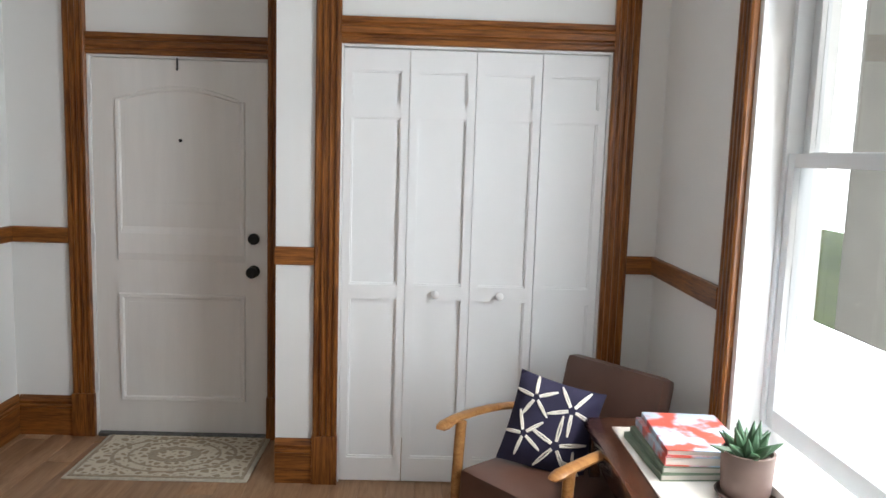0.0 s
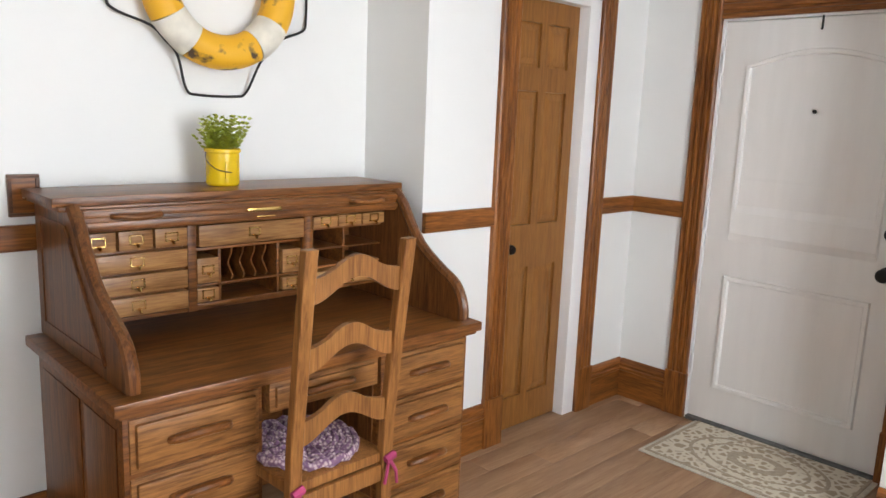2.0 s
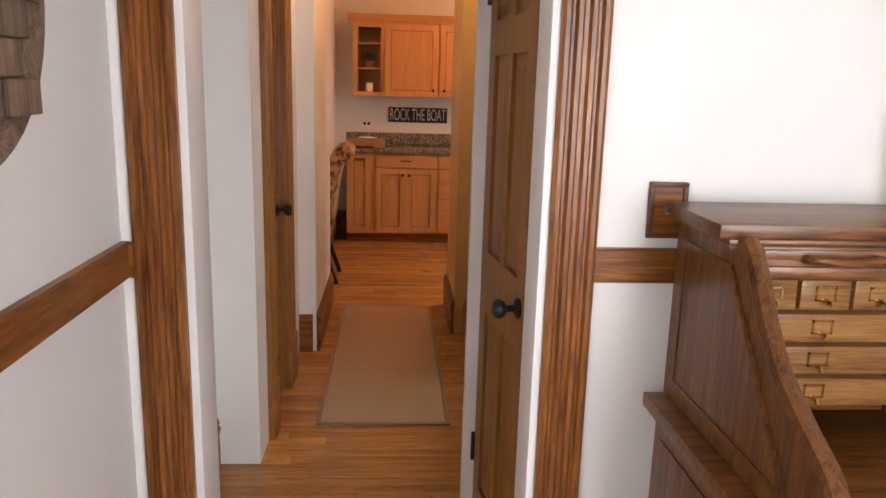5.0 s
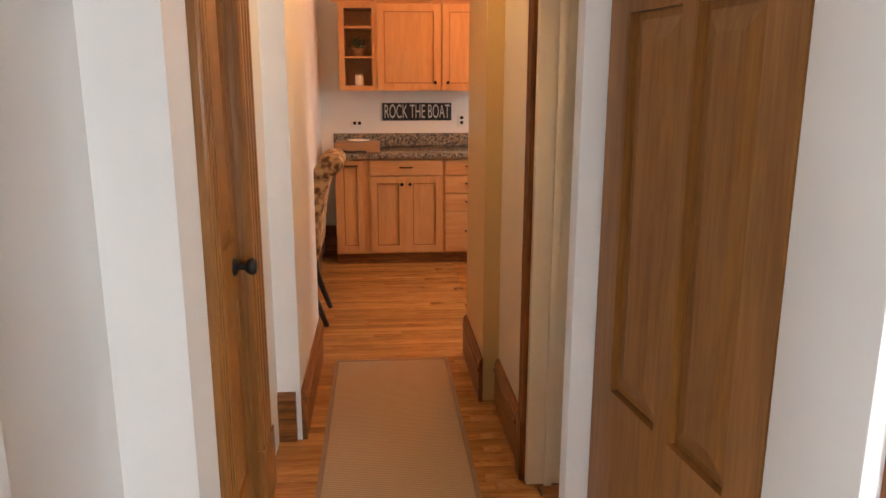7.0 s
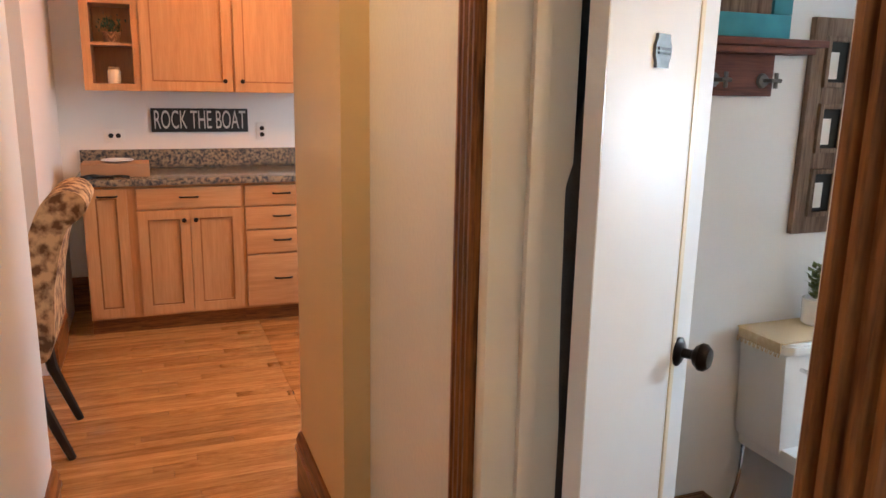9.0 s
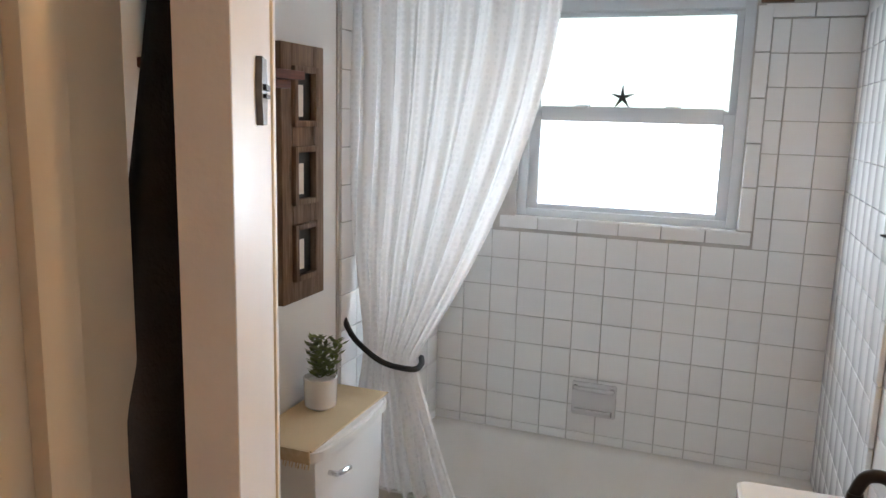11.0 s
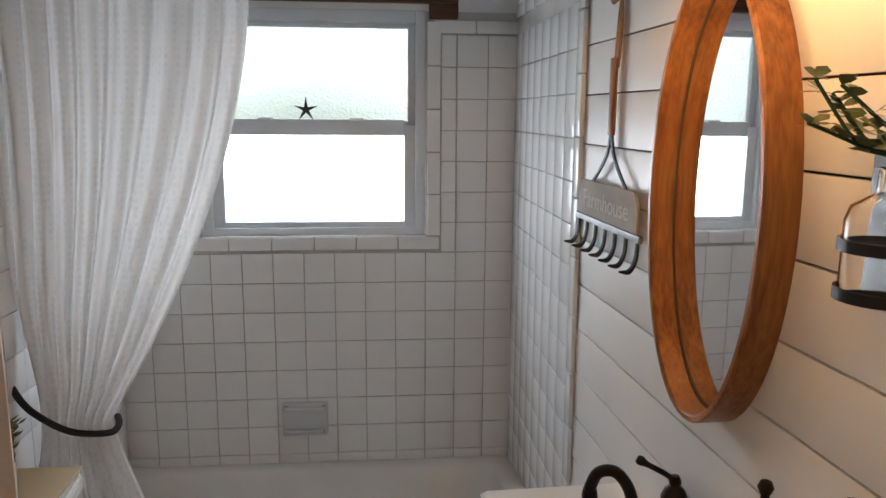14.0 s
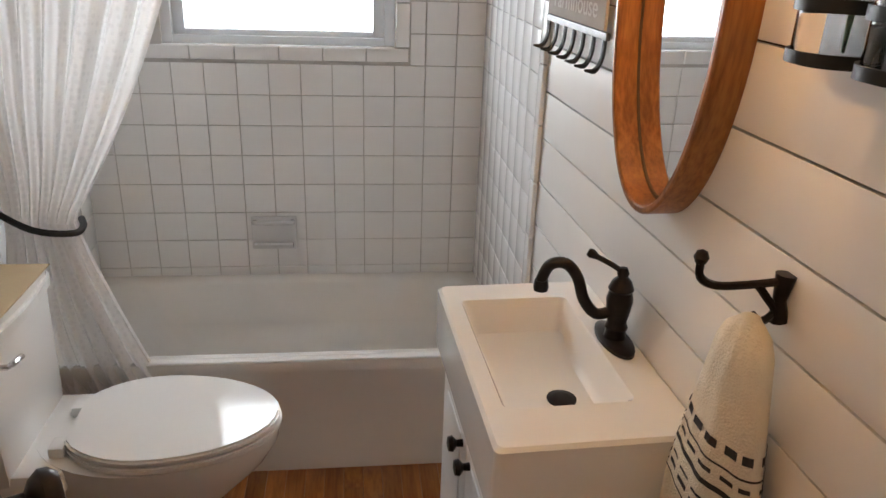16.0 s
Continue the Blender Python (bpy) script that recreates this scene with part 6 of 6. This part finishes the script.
part("rim", tube([(0.005, 0.005, 0.165), (0.235, 0.005, 0.165), (0.235, 0.275, 0.165), (0.005, 0.275, 0.165)], 0.011, 8, True), WICKER, wb)

# vanity
va = thing("vanity_cabinet", "narrow white vanity cabinet with dark knobs", "vanity", pose(0, 0, 0))
part("body", boxes((-4.148, -3.8685, 1.893, 2.403, 0.08, 0.698), (-4.118, -3.8685, 1.908, 2.388, 0, 0.08), bevel=0.003), WHITE, va)
for y0, y1 in ((1.898, 2.146), (2.150, 2.398)):
    d = part("cabinet_door", boxes((-4.168, -4.150, y0, y1, 0.10, 0.69), (-4.171, -4.167, y0 + 0.05, y1 - 0.05, 0.16, 0.63), bevel=0.003), WHITE, va)
    part("knob", lathe([(0, 0), (0.008, 0), (0.007, 0.012), (0.016, 0.02), (0.014, 0.028), (0, 0.031)], 14), BRONZE, d, "dark bronze knob", pose(-4.168, 2.113 if y0 < 2 else 2.183, 0.62, 0, -90))
sk = thing("sink", "white rectangular porcelain sink on the vanity", "sink", pose(0, 0, 0))
ox0, ox1, oy0, oy1 = -4.188, -3.8685, 1.872, 2.420
bm = bmesh.new()


def rect(x0, x1, y0, y1, z, r, n=4):
    o = []
    for cx, cy, a0 in ((x1 - r, y1 - r, 0), (x0 + r, y1 - r, 90), (x0 + r, y0 + r, 180), (x1 - r, y0 + r, 270)):
        for k in range(n + 1):
            a = radians(a0 + 90 * k / n)
            o.append(bm.verts.new((cx + r * math.cos(a), cy + r * math.sin(a), z)))
    return o


L = [rect(ox0 + 0.012, ox1, oy0 + 0.012, oy1 - 0.012, 0.70, 0.01), rect(ox0, ox1, oy0, oy1, 0.715, 0.012), rect(ox0, ox1, oy0, oy1, 0.834, 0.012), rect(ox0 + 0.006, ox1, oy0 + 0.006, oy1 - 0.006, 0.84, 0.012),
     rect(-4.152, -3.936, 1.972, 2.348, 0.839, 0.014), rect(-4.147, -3.941, 1.978, 2.342, 0.832, 0.014), rect(-4.133, -3.952, 1.988, 2.305, 0.785, 0.02), rect(-4.12, -3.964, 2.0, 2.22, 0.770, 0.03)]
for a, b in zip(L, L[1:]):
    for i in range(len(a)):
        j = (i + 1) % len(a)
        bm.faces.new((a[i], a[j], b[j], b[i]))
bm.faces.new(L[0][::-1])
bm.faces.new(L[-1])
bmesh.ops.recalc_face_normals(bm, faces=bm.faces)
part("bowl", bm, PORC, sk, smooth=35)
part("drain", lathe([(0, 0.004), (0.012, 0.007), (0.02, 0.004), (0.026, 0.003), (0.026, 0), (0, 0)], 20), BRONZE, sk, "dark bronze drain", pose(-4.018, 2.085, 0.772))
fa = thing("faucet", "dark bronze gooseneck faucet on the sink", "faucet", pose(-3.902, 2.16, 0.84, 0, 0, 180))
# local: spout towards +x
part("base_plate", moved(lathe([(0, 0), (0.030, 0), (0.030, 0.006), (0.024, 0.010), (0, 0.010)], 24), Matrix.Diagonal((0.95, 2.3, 1, 1))), BRONZE, fa)
part("body", lathe([(0.021, 0.008), (0.018, 0.022), (0.021, 0.03), (0.017, 0.04), (0.021, 0.06), (0.024, 0.085), (0.020, 0.10), (0.023, 0.105), (0.017, 0.12), (0.009, 0.128), (0.011, 0.135), (0.007, 0.145), (0, 0.147)], 20), BRONZE, fa)
part("spout", tube(smooth_path([(0.015, 0, 0.06), (0.04, -0.005, 0.055), (0.062, -0.012, 0.08), (0.075, -0.02, 0.12), (0.095, -0.03, 0.143), (0.12, -0.04, 0.138), (0.132, -0.044, 0.112), (0.133, -0.044, 0.10)], 5), 0.0105, 12), BRONZE, fa)
part("spout_tip", lathe([(0, 0), (0.013, 0), (0.014, 0.008), (0.012, 0.02), (0, 0.02)], 16), BRONZE, fa, "", pose(0.133, -0.044, 0.087))
part("lever", tube(smooth_path([(0, 0, 0.135), (0.016, -0.008, 0.146), (0.042, -0.02, 0.158), (0.058, -0.028, 0.166)], 4), 0.005, 8, radii=[0.005] * 9 + [0.007, 0.009, 0.008, 0.006]), BRONZE, fa)

# towel hook and towel
hk = thing("towel_hook", "dark bronze double wall hook on the shiplap", "hook", facing("west", 1.768, -3.868, -0.035) @ Matrix.Diagonal((0.9, 0.92, 1, 1)))
part("plate", tube([(0, -0.004, 1.122), (0, -0.010, 1.15), (0, -0.008, 1.184)], 0.011, 10, radii=[0.013, 0.009, 0.014]), BRONZE, hk)
part("upper_arm", tube(smooth_path([(0, -0.01, 1.175), (0, -0.06, 1.172), (0, -0.105, 1.173), (0, -0.128, 1.185), (0, -0.131, 1.205)], 4), 0.0055, 8), BRONZE, hk)
part("ball", lathe([(0, -0.010), (0.007, -0.007), (0.010, 0), (0.007, 0.007), (0, 0.010)], 14), BRONZE, hk, "", pose(0, -0.131, 1.21))
part("brace", tube(smooth_path([(0, -0.045, 1.171), (0, -0.03, 1.155), (0, -0.014, 1.135), (0, -0.03, 1.122), (0, -0.045, 1.132)], 4), 0.0055, 8), BRONZE, hk)
tw = thing("hand_towel", "cream terry towel with black woven bands on the hook", "towel", facing("west", 1.758, -3.868, -0.018))
tbm = bmesh.new()
rows = []


def towel_ring(z, grow=0.0):
    t = (1.118 - z) / 0.50
    hw, hd = (0.012 + 0.026 * min(1, t * 14) ** 0.5 + 0.062 * min(1, t * 1.7) ** 0.9) + grow, 0.010 + 0.014 * min(1, t * 14) ** 0.5 + 0.014 * min(1, t * 2) + grow
    o = []
    for k in range(40):
        a = 2 * math.pi * k / 40
        rip = 1 + 0.18 * t * math.sin(5 * a + 2) + 0.05 * math.sin(9 * a)
        o.append((-0.01 * t + hw * math.cos(a), -0.048 + hd * math.sin(a) * rip, z))
    return o


for j in range(25):
    rows.append([tbm.verts.new(p) for p in towel_ring(1.118 - 0.50 * j / 24)])
for a, b in zip(rows, rows[1:]):
    for k in range(40):
        tbm.faces.new((a[k], a[(k + 1) % 40], b[(k + 1) % 40], b[k]))
tbm.faces.new(rows[0])
tbm.faces.new(rows[-1][::-1])
bmesh.ops.recalc_face_normals(tbm, faces=tbm.faces)
part("cloth", tbm, TOWEL, tw, smooth=70)
for z, hgt, dash in ((0.952, 0.012, 2), (0.932, 0.003, 0), (0.916, 0.006, 2), (0.896, 0.008, 0), (0.874, 0.004, 2), (0.855, 0.008, 2), (0.84, 0.003, 0)):
    sb = bmesh.new()
    lo_, hi_ = towel_ring(z, 0.0015), towel_ring(z + hgt, 0.0015)
    for k in range(40):
        if dash and k % 3 == 0:
            continue
        sb.faces.new([sb.verts.new(p) for p in (lo_[k], lo_[(k + 1) % 40], hi_[(k + 1) % 40], hi_[k])])
    tagged(part("woven_band", sb, STRIPE, tw, "black woven band", smooth=None), kind="stuff")

# mirror
mi = thing("wall_mirror", "oval mirror in a deep reddish wooden frame on the shiplap", "mirror", facing("west", 2.115, -3.867, 1.457))
ring = []
fm = bmesh.new()
NE = 72
for off, y in ((0.0, 0.0), (0.0, -0.050), (-0.003, -0.053), (-0.010, -0.053), (-0.013, -0.050), (-0.015, -0.013)):
    ring.append([fm.verts.new(((0.181 + off) * math.sin(2 * math.pi * k / NE), y, (0.350 + off) * math.cos(2 * math.pi * k / NE))) for k in range(NE)])
for a, b in zip(ring, ring[1:]):
    for k in range(NE):
        fm.faces.new((a[k], a[(k + 1) % NE], b[(k + 1) % NE], b[k]))
bmesh.ops.recalc_face_normals(fm, faces=fm.faces)
part("frame", fm, MIRWOOD, mi, smooth=35)
gm = moved(lathe([(0, 0.002), (0.1, 0.002), (0.1, 0.011), (0, 0.011)], 72), Matrix.Diagonal((1.645, 3.335, 1, 1)))
part("shadow_gap", moved(lathe([(0.0985, 0.0112), (0.1015, 0.0112), (0.1015, 0.013), (0.0985, 0.013)], 72, None, True), Matrix.Diagonal((1.655, 3.345, 1, 1))), GAP, mi, "dark joint round the glass", pose(0, 0, 0, 90), smooth=None)
part("glass", gm, MIRROR, mi, "silvered mirror glass", pose(0, 0, 0, 90), smooth=None)

# lamp over the mirror
lf = thing("vanity_light", "black two-shade vanity light with glowing bulbs", "wall lamp", facing("west", 1.975, -3.868, 0.028))
part("back_plate", lathe([(0, 0), (0.055, 0), (0.055, 0.012), (0.045, 0.02), (0, 0.022)], 28), SHADE, lf, "", pose(0, 0, 1.86, 90))
part("crossbar", tube([(-0.16, -0.07, 1.90), (0.16, -0.07, 1.90)], 0.009, 10), SHADE, lf)
part("stem", tube([(0, -0.01, 1.86), (0, -0.05, 1.88), (0, -0.07, 1.90)], 0.010, 8), SHADE, lf)
for x in (-0.125, 0.125):
    part("arm", tube(smooth_path([(x, -0.07, 1.90), (x, -0.14, 1.94), (x, -0.19, 1.92), (x, -0.192, 1.89)], 4), 0.008, 8), SHADE, lf)
    s = part("shade", lathe([(0.012, 0.125), (0.024, 0.118), (0.026, 0.085), (0.034, 0.08), (0.036, 0.065), (0.094, 0.0), (0.0925, 0.0), (0.034, 0.062)], 36), SHADE, lf, "black cone shade", pose(x, -0.192, 1.768))
    part("shade_lining", lathe([(0.0915, 0.0005), (0.033, 0.061), (0.0, 0.063)], 36), SHADE_IN, s, "cream inside of the shade")
    b = part("bulb", lathe([(0.012, 0.05), (0.016, 0.035), (0.028, 0.015), (0.032, 0.0), (0.026, -0.018), (0.012, -0.029), (0, -0.031)], 20), GLASS, lf, "clear glass bulb", pose(x, -0.192, 1.789))
    b.visible_shadow = False
    part("filament", tube(smooth_path([(-0.010, 0, 0.03), (-0.012, 0, -0.005), (0, 0, 0.012), (0.012, 0, -0.005), (0.010, 0, 0.03)], 4), 0.0035, 6), BULB, b, "glowing filament")

# rake head decoration
rkx = thing("rake_wall_decor", "old rake head with stencilled board and hemp loop on the shiplap", "wall decor", facing("west", 2.60, -3.868, 0.02) @ Matrix.Diagonal((1.40, 0.6, 1, 1)))
part("rope_loop", join(tube(smooth_path([(0.02, -0.012, 1.84), (0.005, -0.012, 1.76), (0.0, -0.015, 1.66)], 4), 0.006, 7), tube(smooth_path([(0.0, -0.012, 1.84), (0.015, -0.012, 1.76), (0.008, -0.015, 1.66)], 4), 0.006, 7), tube([(-0.02, -0.02, 1.83), (0.035, -0.02, 1.85), (0.03, -0.02, 1.81), (-0.015, -0.022, 1.80)], 0.011, 8)), HEMP, rkx, "hemp rope loop")
part("handle", tube([(0, -0.02, 1.68), (0, -0.02, 1.52)], 0.011, 10), RAKEWOOD, rkx)
for s in (-1, 1):
    part("wire", tube(smooth_path([(0, -0.02, 1.53), (s * 0.02, -0.02, 1.47), (s * 0.085, -0.022, 1.40), (s * 0.115, -0.022, 1.36)], 5), 0.005, 8), BLACK, rkx)
part("board", prism([(-0.13, 1.335), (0.13, 1.335), (0.13, 1.39), (0.115, 1.415), (-0.115, 1.415), (-0.13, 1.39)], "y", -0.035, -0.025), STENCIL, rkx, "grey stencilled board")
tx = bpy.data.curves.new("stencil", 'FONT')
tx.body, tx.size, tx.extrude, tx.align_x, tx.align_y = "Farmhouse", 0.05, 0.0006, 'CENTER', 'CENTER'
tmp = new("stencil_tmp", tx)
me = bpy.data.meshes.new_from_object(tmp.evaluated_get(bpy.context.evaluated_depsgraph_get()))
bpy.data.objects.remove(tmp)
me.materials.clear()
me.materials.append(STENCILW)
lo = new("lettering", me)
lo.parent = rkx
lo.matrix_basis = pose(0.0, -0.036, 1.372, 90) @ Matrix.Diagonal((0.9, 1.15, 1, 1))
part("rake_bar", boxes((-0.14, 0.14, -0.034, -0.018, 1.318, 1.333), bevel=0.003), PEWTER, rkx)
for i in range(7):
    x = -0.13 + i * 0.0433
    part("tine", tube(smooth_path([(x, -0.026, 1.32), (x, -0.030, 1.285), (x, -0.05, 1.262), (x, -0.085, 1.262)], 4), 0.005, 7, radii=[0.006] * 9 + [0.005, 0.004, 0.003, 0.002]), BLACK, rkx)

# bottle holder
bh = thing("bottle_holder", "dark wooden wall board with two ringed glass bottles", "wall vase", facing("west", 1.79, -3.868, 0.022))
part("board", boxes((0, 0.30, -0.016, 0, 1.375, 1.545), bevel=0.003), EBONY, bh)
for x in (0.095, 0.197):
    bo = part("bottle", lathe([(r * 1.2, z) for r, z in ((0, 0), (0.030, 0), (0.034, 0.006), (0.034, 0.080), (0.030, 0.094), (0.013, 0.107), (0.012, 0.127), (0.015, 0.130), (0.012, 0.131), (0.0105, 0.127), (0.0115, 0.107), (0.028, 0.092), (0.0325, 0.078), (0.0325, 0.007), (0, 0.003))], 24), GLASS, bh, "clear glass bottle", pose(x, -0.063, 1.382))
    for z in (1.384, 1.432):
        part("metal_ring", lathe([(0.042, 0), (0.045, 0), (0.045, 0.012), (0.042, 0.012)], 24, None, True), BLACK, bh, "black metal ring", pose(x, -0.063, z))
    sp2 = random.Random(int(x * 1000))
    lb = bmesh.new()
    st = []
    for s in range(9):
        a, r = sp2.uniform(0, 6.28), sp2.uniform(0.06, 0.15)
        ym = max(-0.16, min(-0.02, -0.056 + r * math.sin(a)))
        P = smooth_path([(x, -0.056, 1.40), (x, -0.056, 1.51), (x + r * 0.5 * math.cos(a), (ym - 0.056) / 2, 1.535), (x + r * math.cos(a), ym, 1.545 + sp2.uniform(-0.05, 0.05))], 4)
        st.append(tube(P, 0.0018, 5))
        for k in range(6, len(P)):
            for q in range(3):
                aa = sp2.uniform(0, 6.28)
                d = Vector((math.cos(aa), math.sin(aa), sp2.uniform(-0.2, 0.8))).normalized() * sp2.uniform(0.013, 0.023)
                side = d.cross(Vector((0.3, 0.2, 1))).normalized() * 0.0075
                c = P[k]
                tipy = c + d
                if tipy.y > -0.005:
                    d.y *= -1
                lb.faces.new([lb.verts.new(v) for v in (c, c + d * 0.35 + side * 0.7, c + d * 0.75 + side, c + d, c + d * 0.75 - side, c + d * 0.35 - side * 0.7)])
    part("sprig", lb, LEAF, bo, "green leafy sprig", pose(-x, 0.063, -1.382), smooth=None)
    for bm_ in st:
        part("stem", bm_, SUCC, bo, "", pose(-x, 0.063, -1.382))
wp = thing("peg", "round wooden peg hook behind the door frame", "peg", pose(-4.757, 1.620, 1.801))
part("ball", lathe([(0, -0.02), (0.014, -0.012), (0.019, 0), (0.014, 0.012), (0, 0.018)], 16), CREAM, wp)

# ---- shiplap, tiles and planks ----
slw = thing("wall_shiplap", "white painted shiplap boards on the bathroom wall", "wall", pose(0, 0, 0), kind="structure")
part("backing", boxes((-3.858, -3.840, 1.33, 2.83, 0, BC)), GAP, slw, smooth=None)
zz = [1.860 + 0.1155 * k for k in range(-16, 6)]
for z0, z1 in zip(zz, zz[1:]):
    z0, z1 = max(0, z0), min(BC, z1)
    if z1 - z0 < 0.02:
        continue
    part("board", boxes((-3.867, -3.857, 1.33, 2.83, z0 + 0.0018, z1 - 0.0018), bevel=0.0012), SHIP, slw)

P_ = 0.1095
tile_mesh = mesh_of("tile", boxes((0.0012, P_ - 0.0012, -0.008, 0, 0.0012, P_ - 0.0012), bevel=0.002), TILE, 40)
tn = thing("wall_tiles_north", "white square tiles around the bathroom window", "wall tiles", pose(0, 0, 0), kind="structure")
part("grout", boxes((-5.29, -4.98, 3.7085, 3.7155, 0.25, 1.93), (-4.19, -3.865, 3.7085, 3.7155, 0.25, 1.93), (-4.98, -4.19, 3.7085, 3.7155, 0.25, 1.147)), GROUT, tn, smooth=None)
for c in range(-1, 12):
    for r in range(0, 16):
        x0, z0 = -4.081 + P_ * 1 - P_ * c - P_ + 0.0, 1.0867 + P_ * (r - 8)
        if z0 < 0.2 or x0 < -5.31:
            continue
        if z0 + P_ > 1.91 or x0 + P_ > -3.85:
            continue
        if -5.05 < x0 + P_ / 2 < -4.12 and z0 > 1.05:
            continue
        if x0 < -4.99 and z0 > 1.05 and x0 + P_ > -5.0:
            continue
        share("tile", tile_mesh, tn, pose(x0, 3.709, z0))
# narrow cut tiles and rounded edge tiles
edge = mesh_of("edge_tile", boxes((0.001, 0.149, -0.014, 0.0, 0.001, 0.049), bevel=0.006), TILE, 40)
for k in range(6):
    share("edge_tile", edge, tn, pose(-5.04 + 0.15 * k, 3.7095, 1.0965))
for k in range(5):
    share("edge_tile", edge, tn, pose(-4.137, 3.7095, 1.148 + 0.15 * k, 0, -90, 0))
part("sill_tile", boxes((-4.98, -4.19, 3.70, 3.73, 1.140, 1.149), bevel=0.003), TILE, tn)
cut = mesh_of("cut_tile", boxes((0.001, 0.052, -0.008, 0, 0.0012, P_ - 0.0012), bevel=0.002), TILE, 40)
for r in range(8, 15):
    share("cut_tile", cut, tn, pose(-4.136, 3.709, 1.0867 + P_ * (r - 8)))
cap = mesh_of("cap_tile", boxes((0.001, 0.149, -0.012, 0, 0.001, 0.046), bevel=0.005), TILE, 40)
for k in range(2):
    share("cap_tile", cap, tn, pose(-4.165 + 0.15 * k, 3.709, 1.856))
te = thing("wall_tiles_east", "white square tiles on the tub's end wall", "wall tiles", pose(0, 0, 0), kind="structure")
part("grout", boxes((-3.866, -3.839, 2.845, 3.709, 0.25, 1.95)), GROUT, te, smooth=None)
for c in range(8):
    for r in range(0, 16):
        z0 = 1.0867 + P_ * (r - 8)
        if 0.2 < z0 and z0 + P_ < 1.92:
            share("tile", tile_mesh, te, facing("west", 3.705 - 0.102 * c, -3.865, z0) @ Matrix.Diagonal((0.93, 1, 1, 1)))
for k in range(11):
    share("edge_tile", edge, te, facing("west", 2.845, -3.866, 0.33 + 0.15 * k) @ pose(0.03, 0, 0, 0, -90, 0))
for k in range(6):
    share("cap_tile", cap, te, facing("west", 3.70 - 0.145 * k, -3.865, 1.908))
tw_ = thing("wall_tiles_west", "white square tiles behind the shower curtain", "wall tiles", pose(0, 0, 0), kind="structure")
part("grout", boxes((-5.2905, -5.284, 2.86, 3.709, 0.25, 1.95)), GROUT, tw_, smooth=None)
for c in range(8):
    for r in range(0, 16):
        z0 = 1.0867 + P_ * (r - 8)
        if 0.2 < z0 and z0 + P_ < 1.92:
            share("tile", tile_mesh, tw_, facing("east", 2.87 + 0.102 * c, -5.2842, z0) @ Matrix.Diagonal((0.93, 1, 1, 1)))


def planks(name, label, material, x0, x1, y0, y1, w, lmin, lmax, seed, z=0.0, holes=()):
    """Floor of separate boards that run along y."""
    rnd = random.Random(seed)
    f = thing(name, label, "floor", pose(0, 0, 0), kind="structure")
    part("subfloor", boxes((x0, x1, y0, y1, z - 0.10, z - 0.006)), SUB, f, smooth=None)
    lens = [lmin + (lmax - lmin) * k / 5 for k in range(6)]
    meshes = {k: mesh_of("plank", boxes((0.0005, w - 0.0005, 0.0005, l - 0.0005, -0.012, 0), bevel=0.0008), material, 40) for k, l in enumerate(lens)}
    x = x0
    while x < x1 - 0.01:
        y = y0 - rnd.uniform(0, lmin)
        while y < y1:
            k = rnd.randrange(6)
            a, b = max(y, y0), min(y + lens[k], y1)
            if b - a > 0.02:
                share("plank", meshes[k], f, pose(x, a, z) @ Matrix.Diagonal((1, (b - a) / lens[k], 1, 1)))
            y += lens[k]
        x += w


solo("floor_rest", boxes((-2.8, 1.28, -3.6, -0.05, -0.1, -0.001), (-8.7, -5.45, 2.4, 3.7, -0.1, -0.001)), FLOORL, "plain wooden floor out of view", "floor", kind="structure")
planks("floor_living", "pale wide wooden floor planks", FLOORL, -2.74, 1.06, -0.05, 4.40, 0.133, 1.2, 2.2, 1)
planks("floor_hall", "honey-coloured narrow oak strip floor", FLOORH, -8.64, -2.74, 0.0, 1.24, 0.057, 0.7, 1.5, 2)
planks("floor_kitchen", "honey-coloured narrow oak strip floor in the kitchen", FLOORH, -8.64, -5.45, 1.24, 2.4, 0.057, 0.7, 1.5, 3)
planks("floor_nook", "honey-coloured narrow oak strip floor by the table", FLOORH, -7.5, -6.03, -0.80, 0.0, 0.057, 0.7, 1.5, 6)
planks("floor_bath", "reddish-brown narrow strip floor in the bathroom", FLOORB, -5.29, -3.77, 1.24, 2.95, 0.057, 0.7, 1.5, 4)

for ob in (slw, va, sk, fa, hk, tw, mi, lf, rkx, bh):
    ob.matrix_basis = VANITY_TURN @ ob.matrix_basis
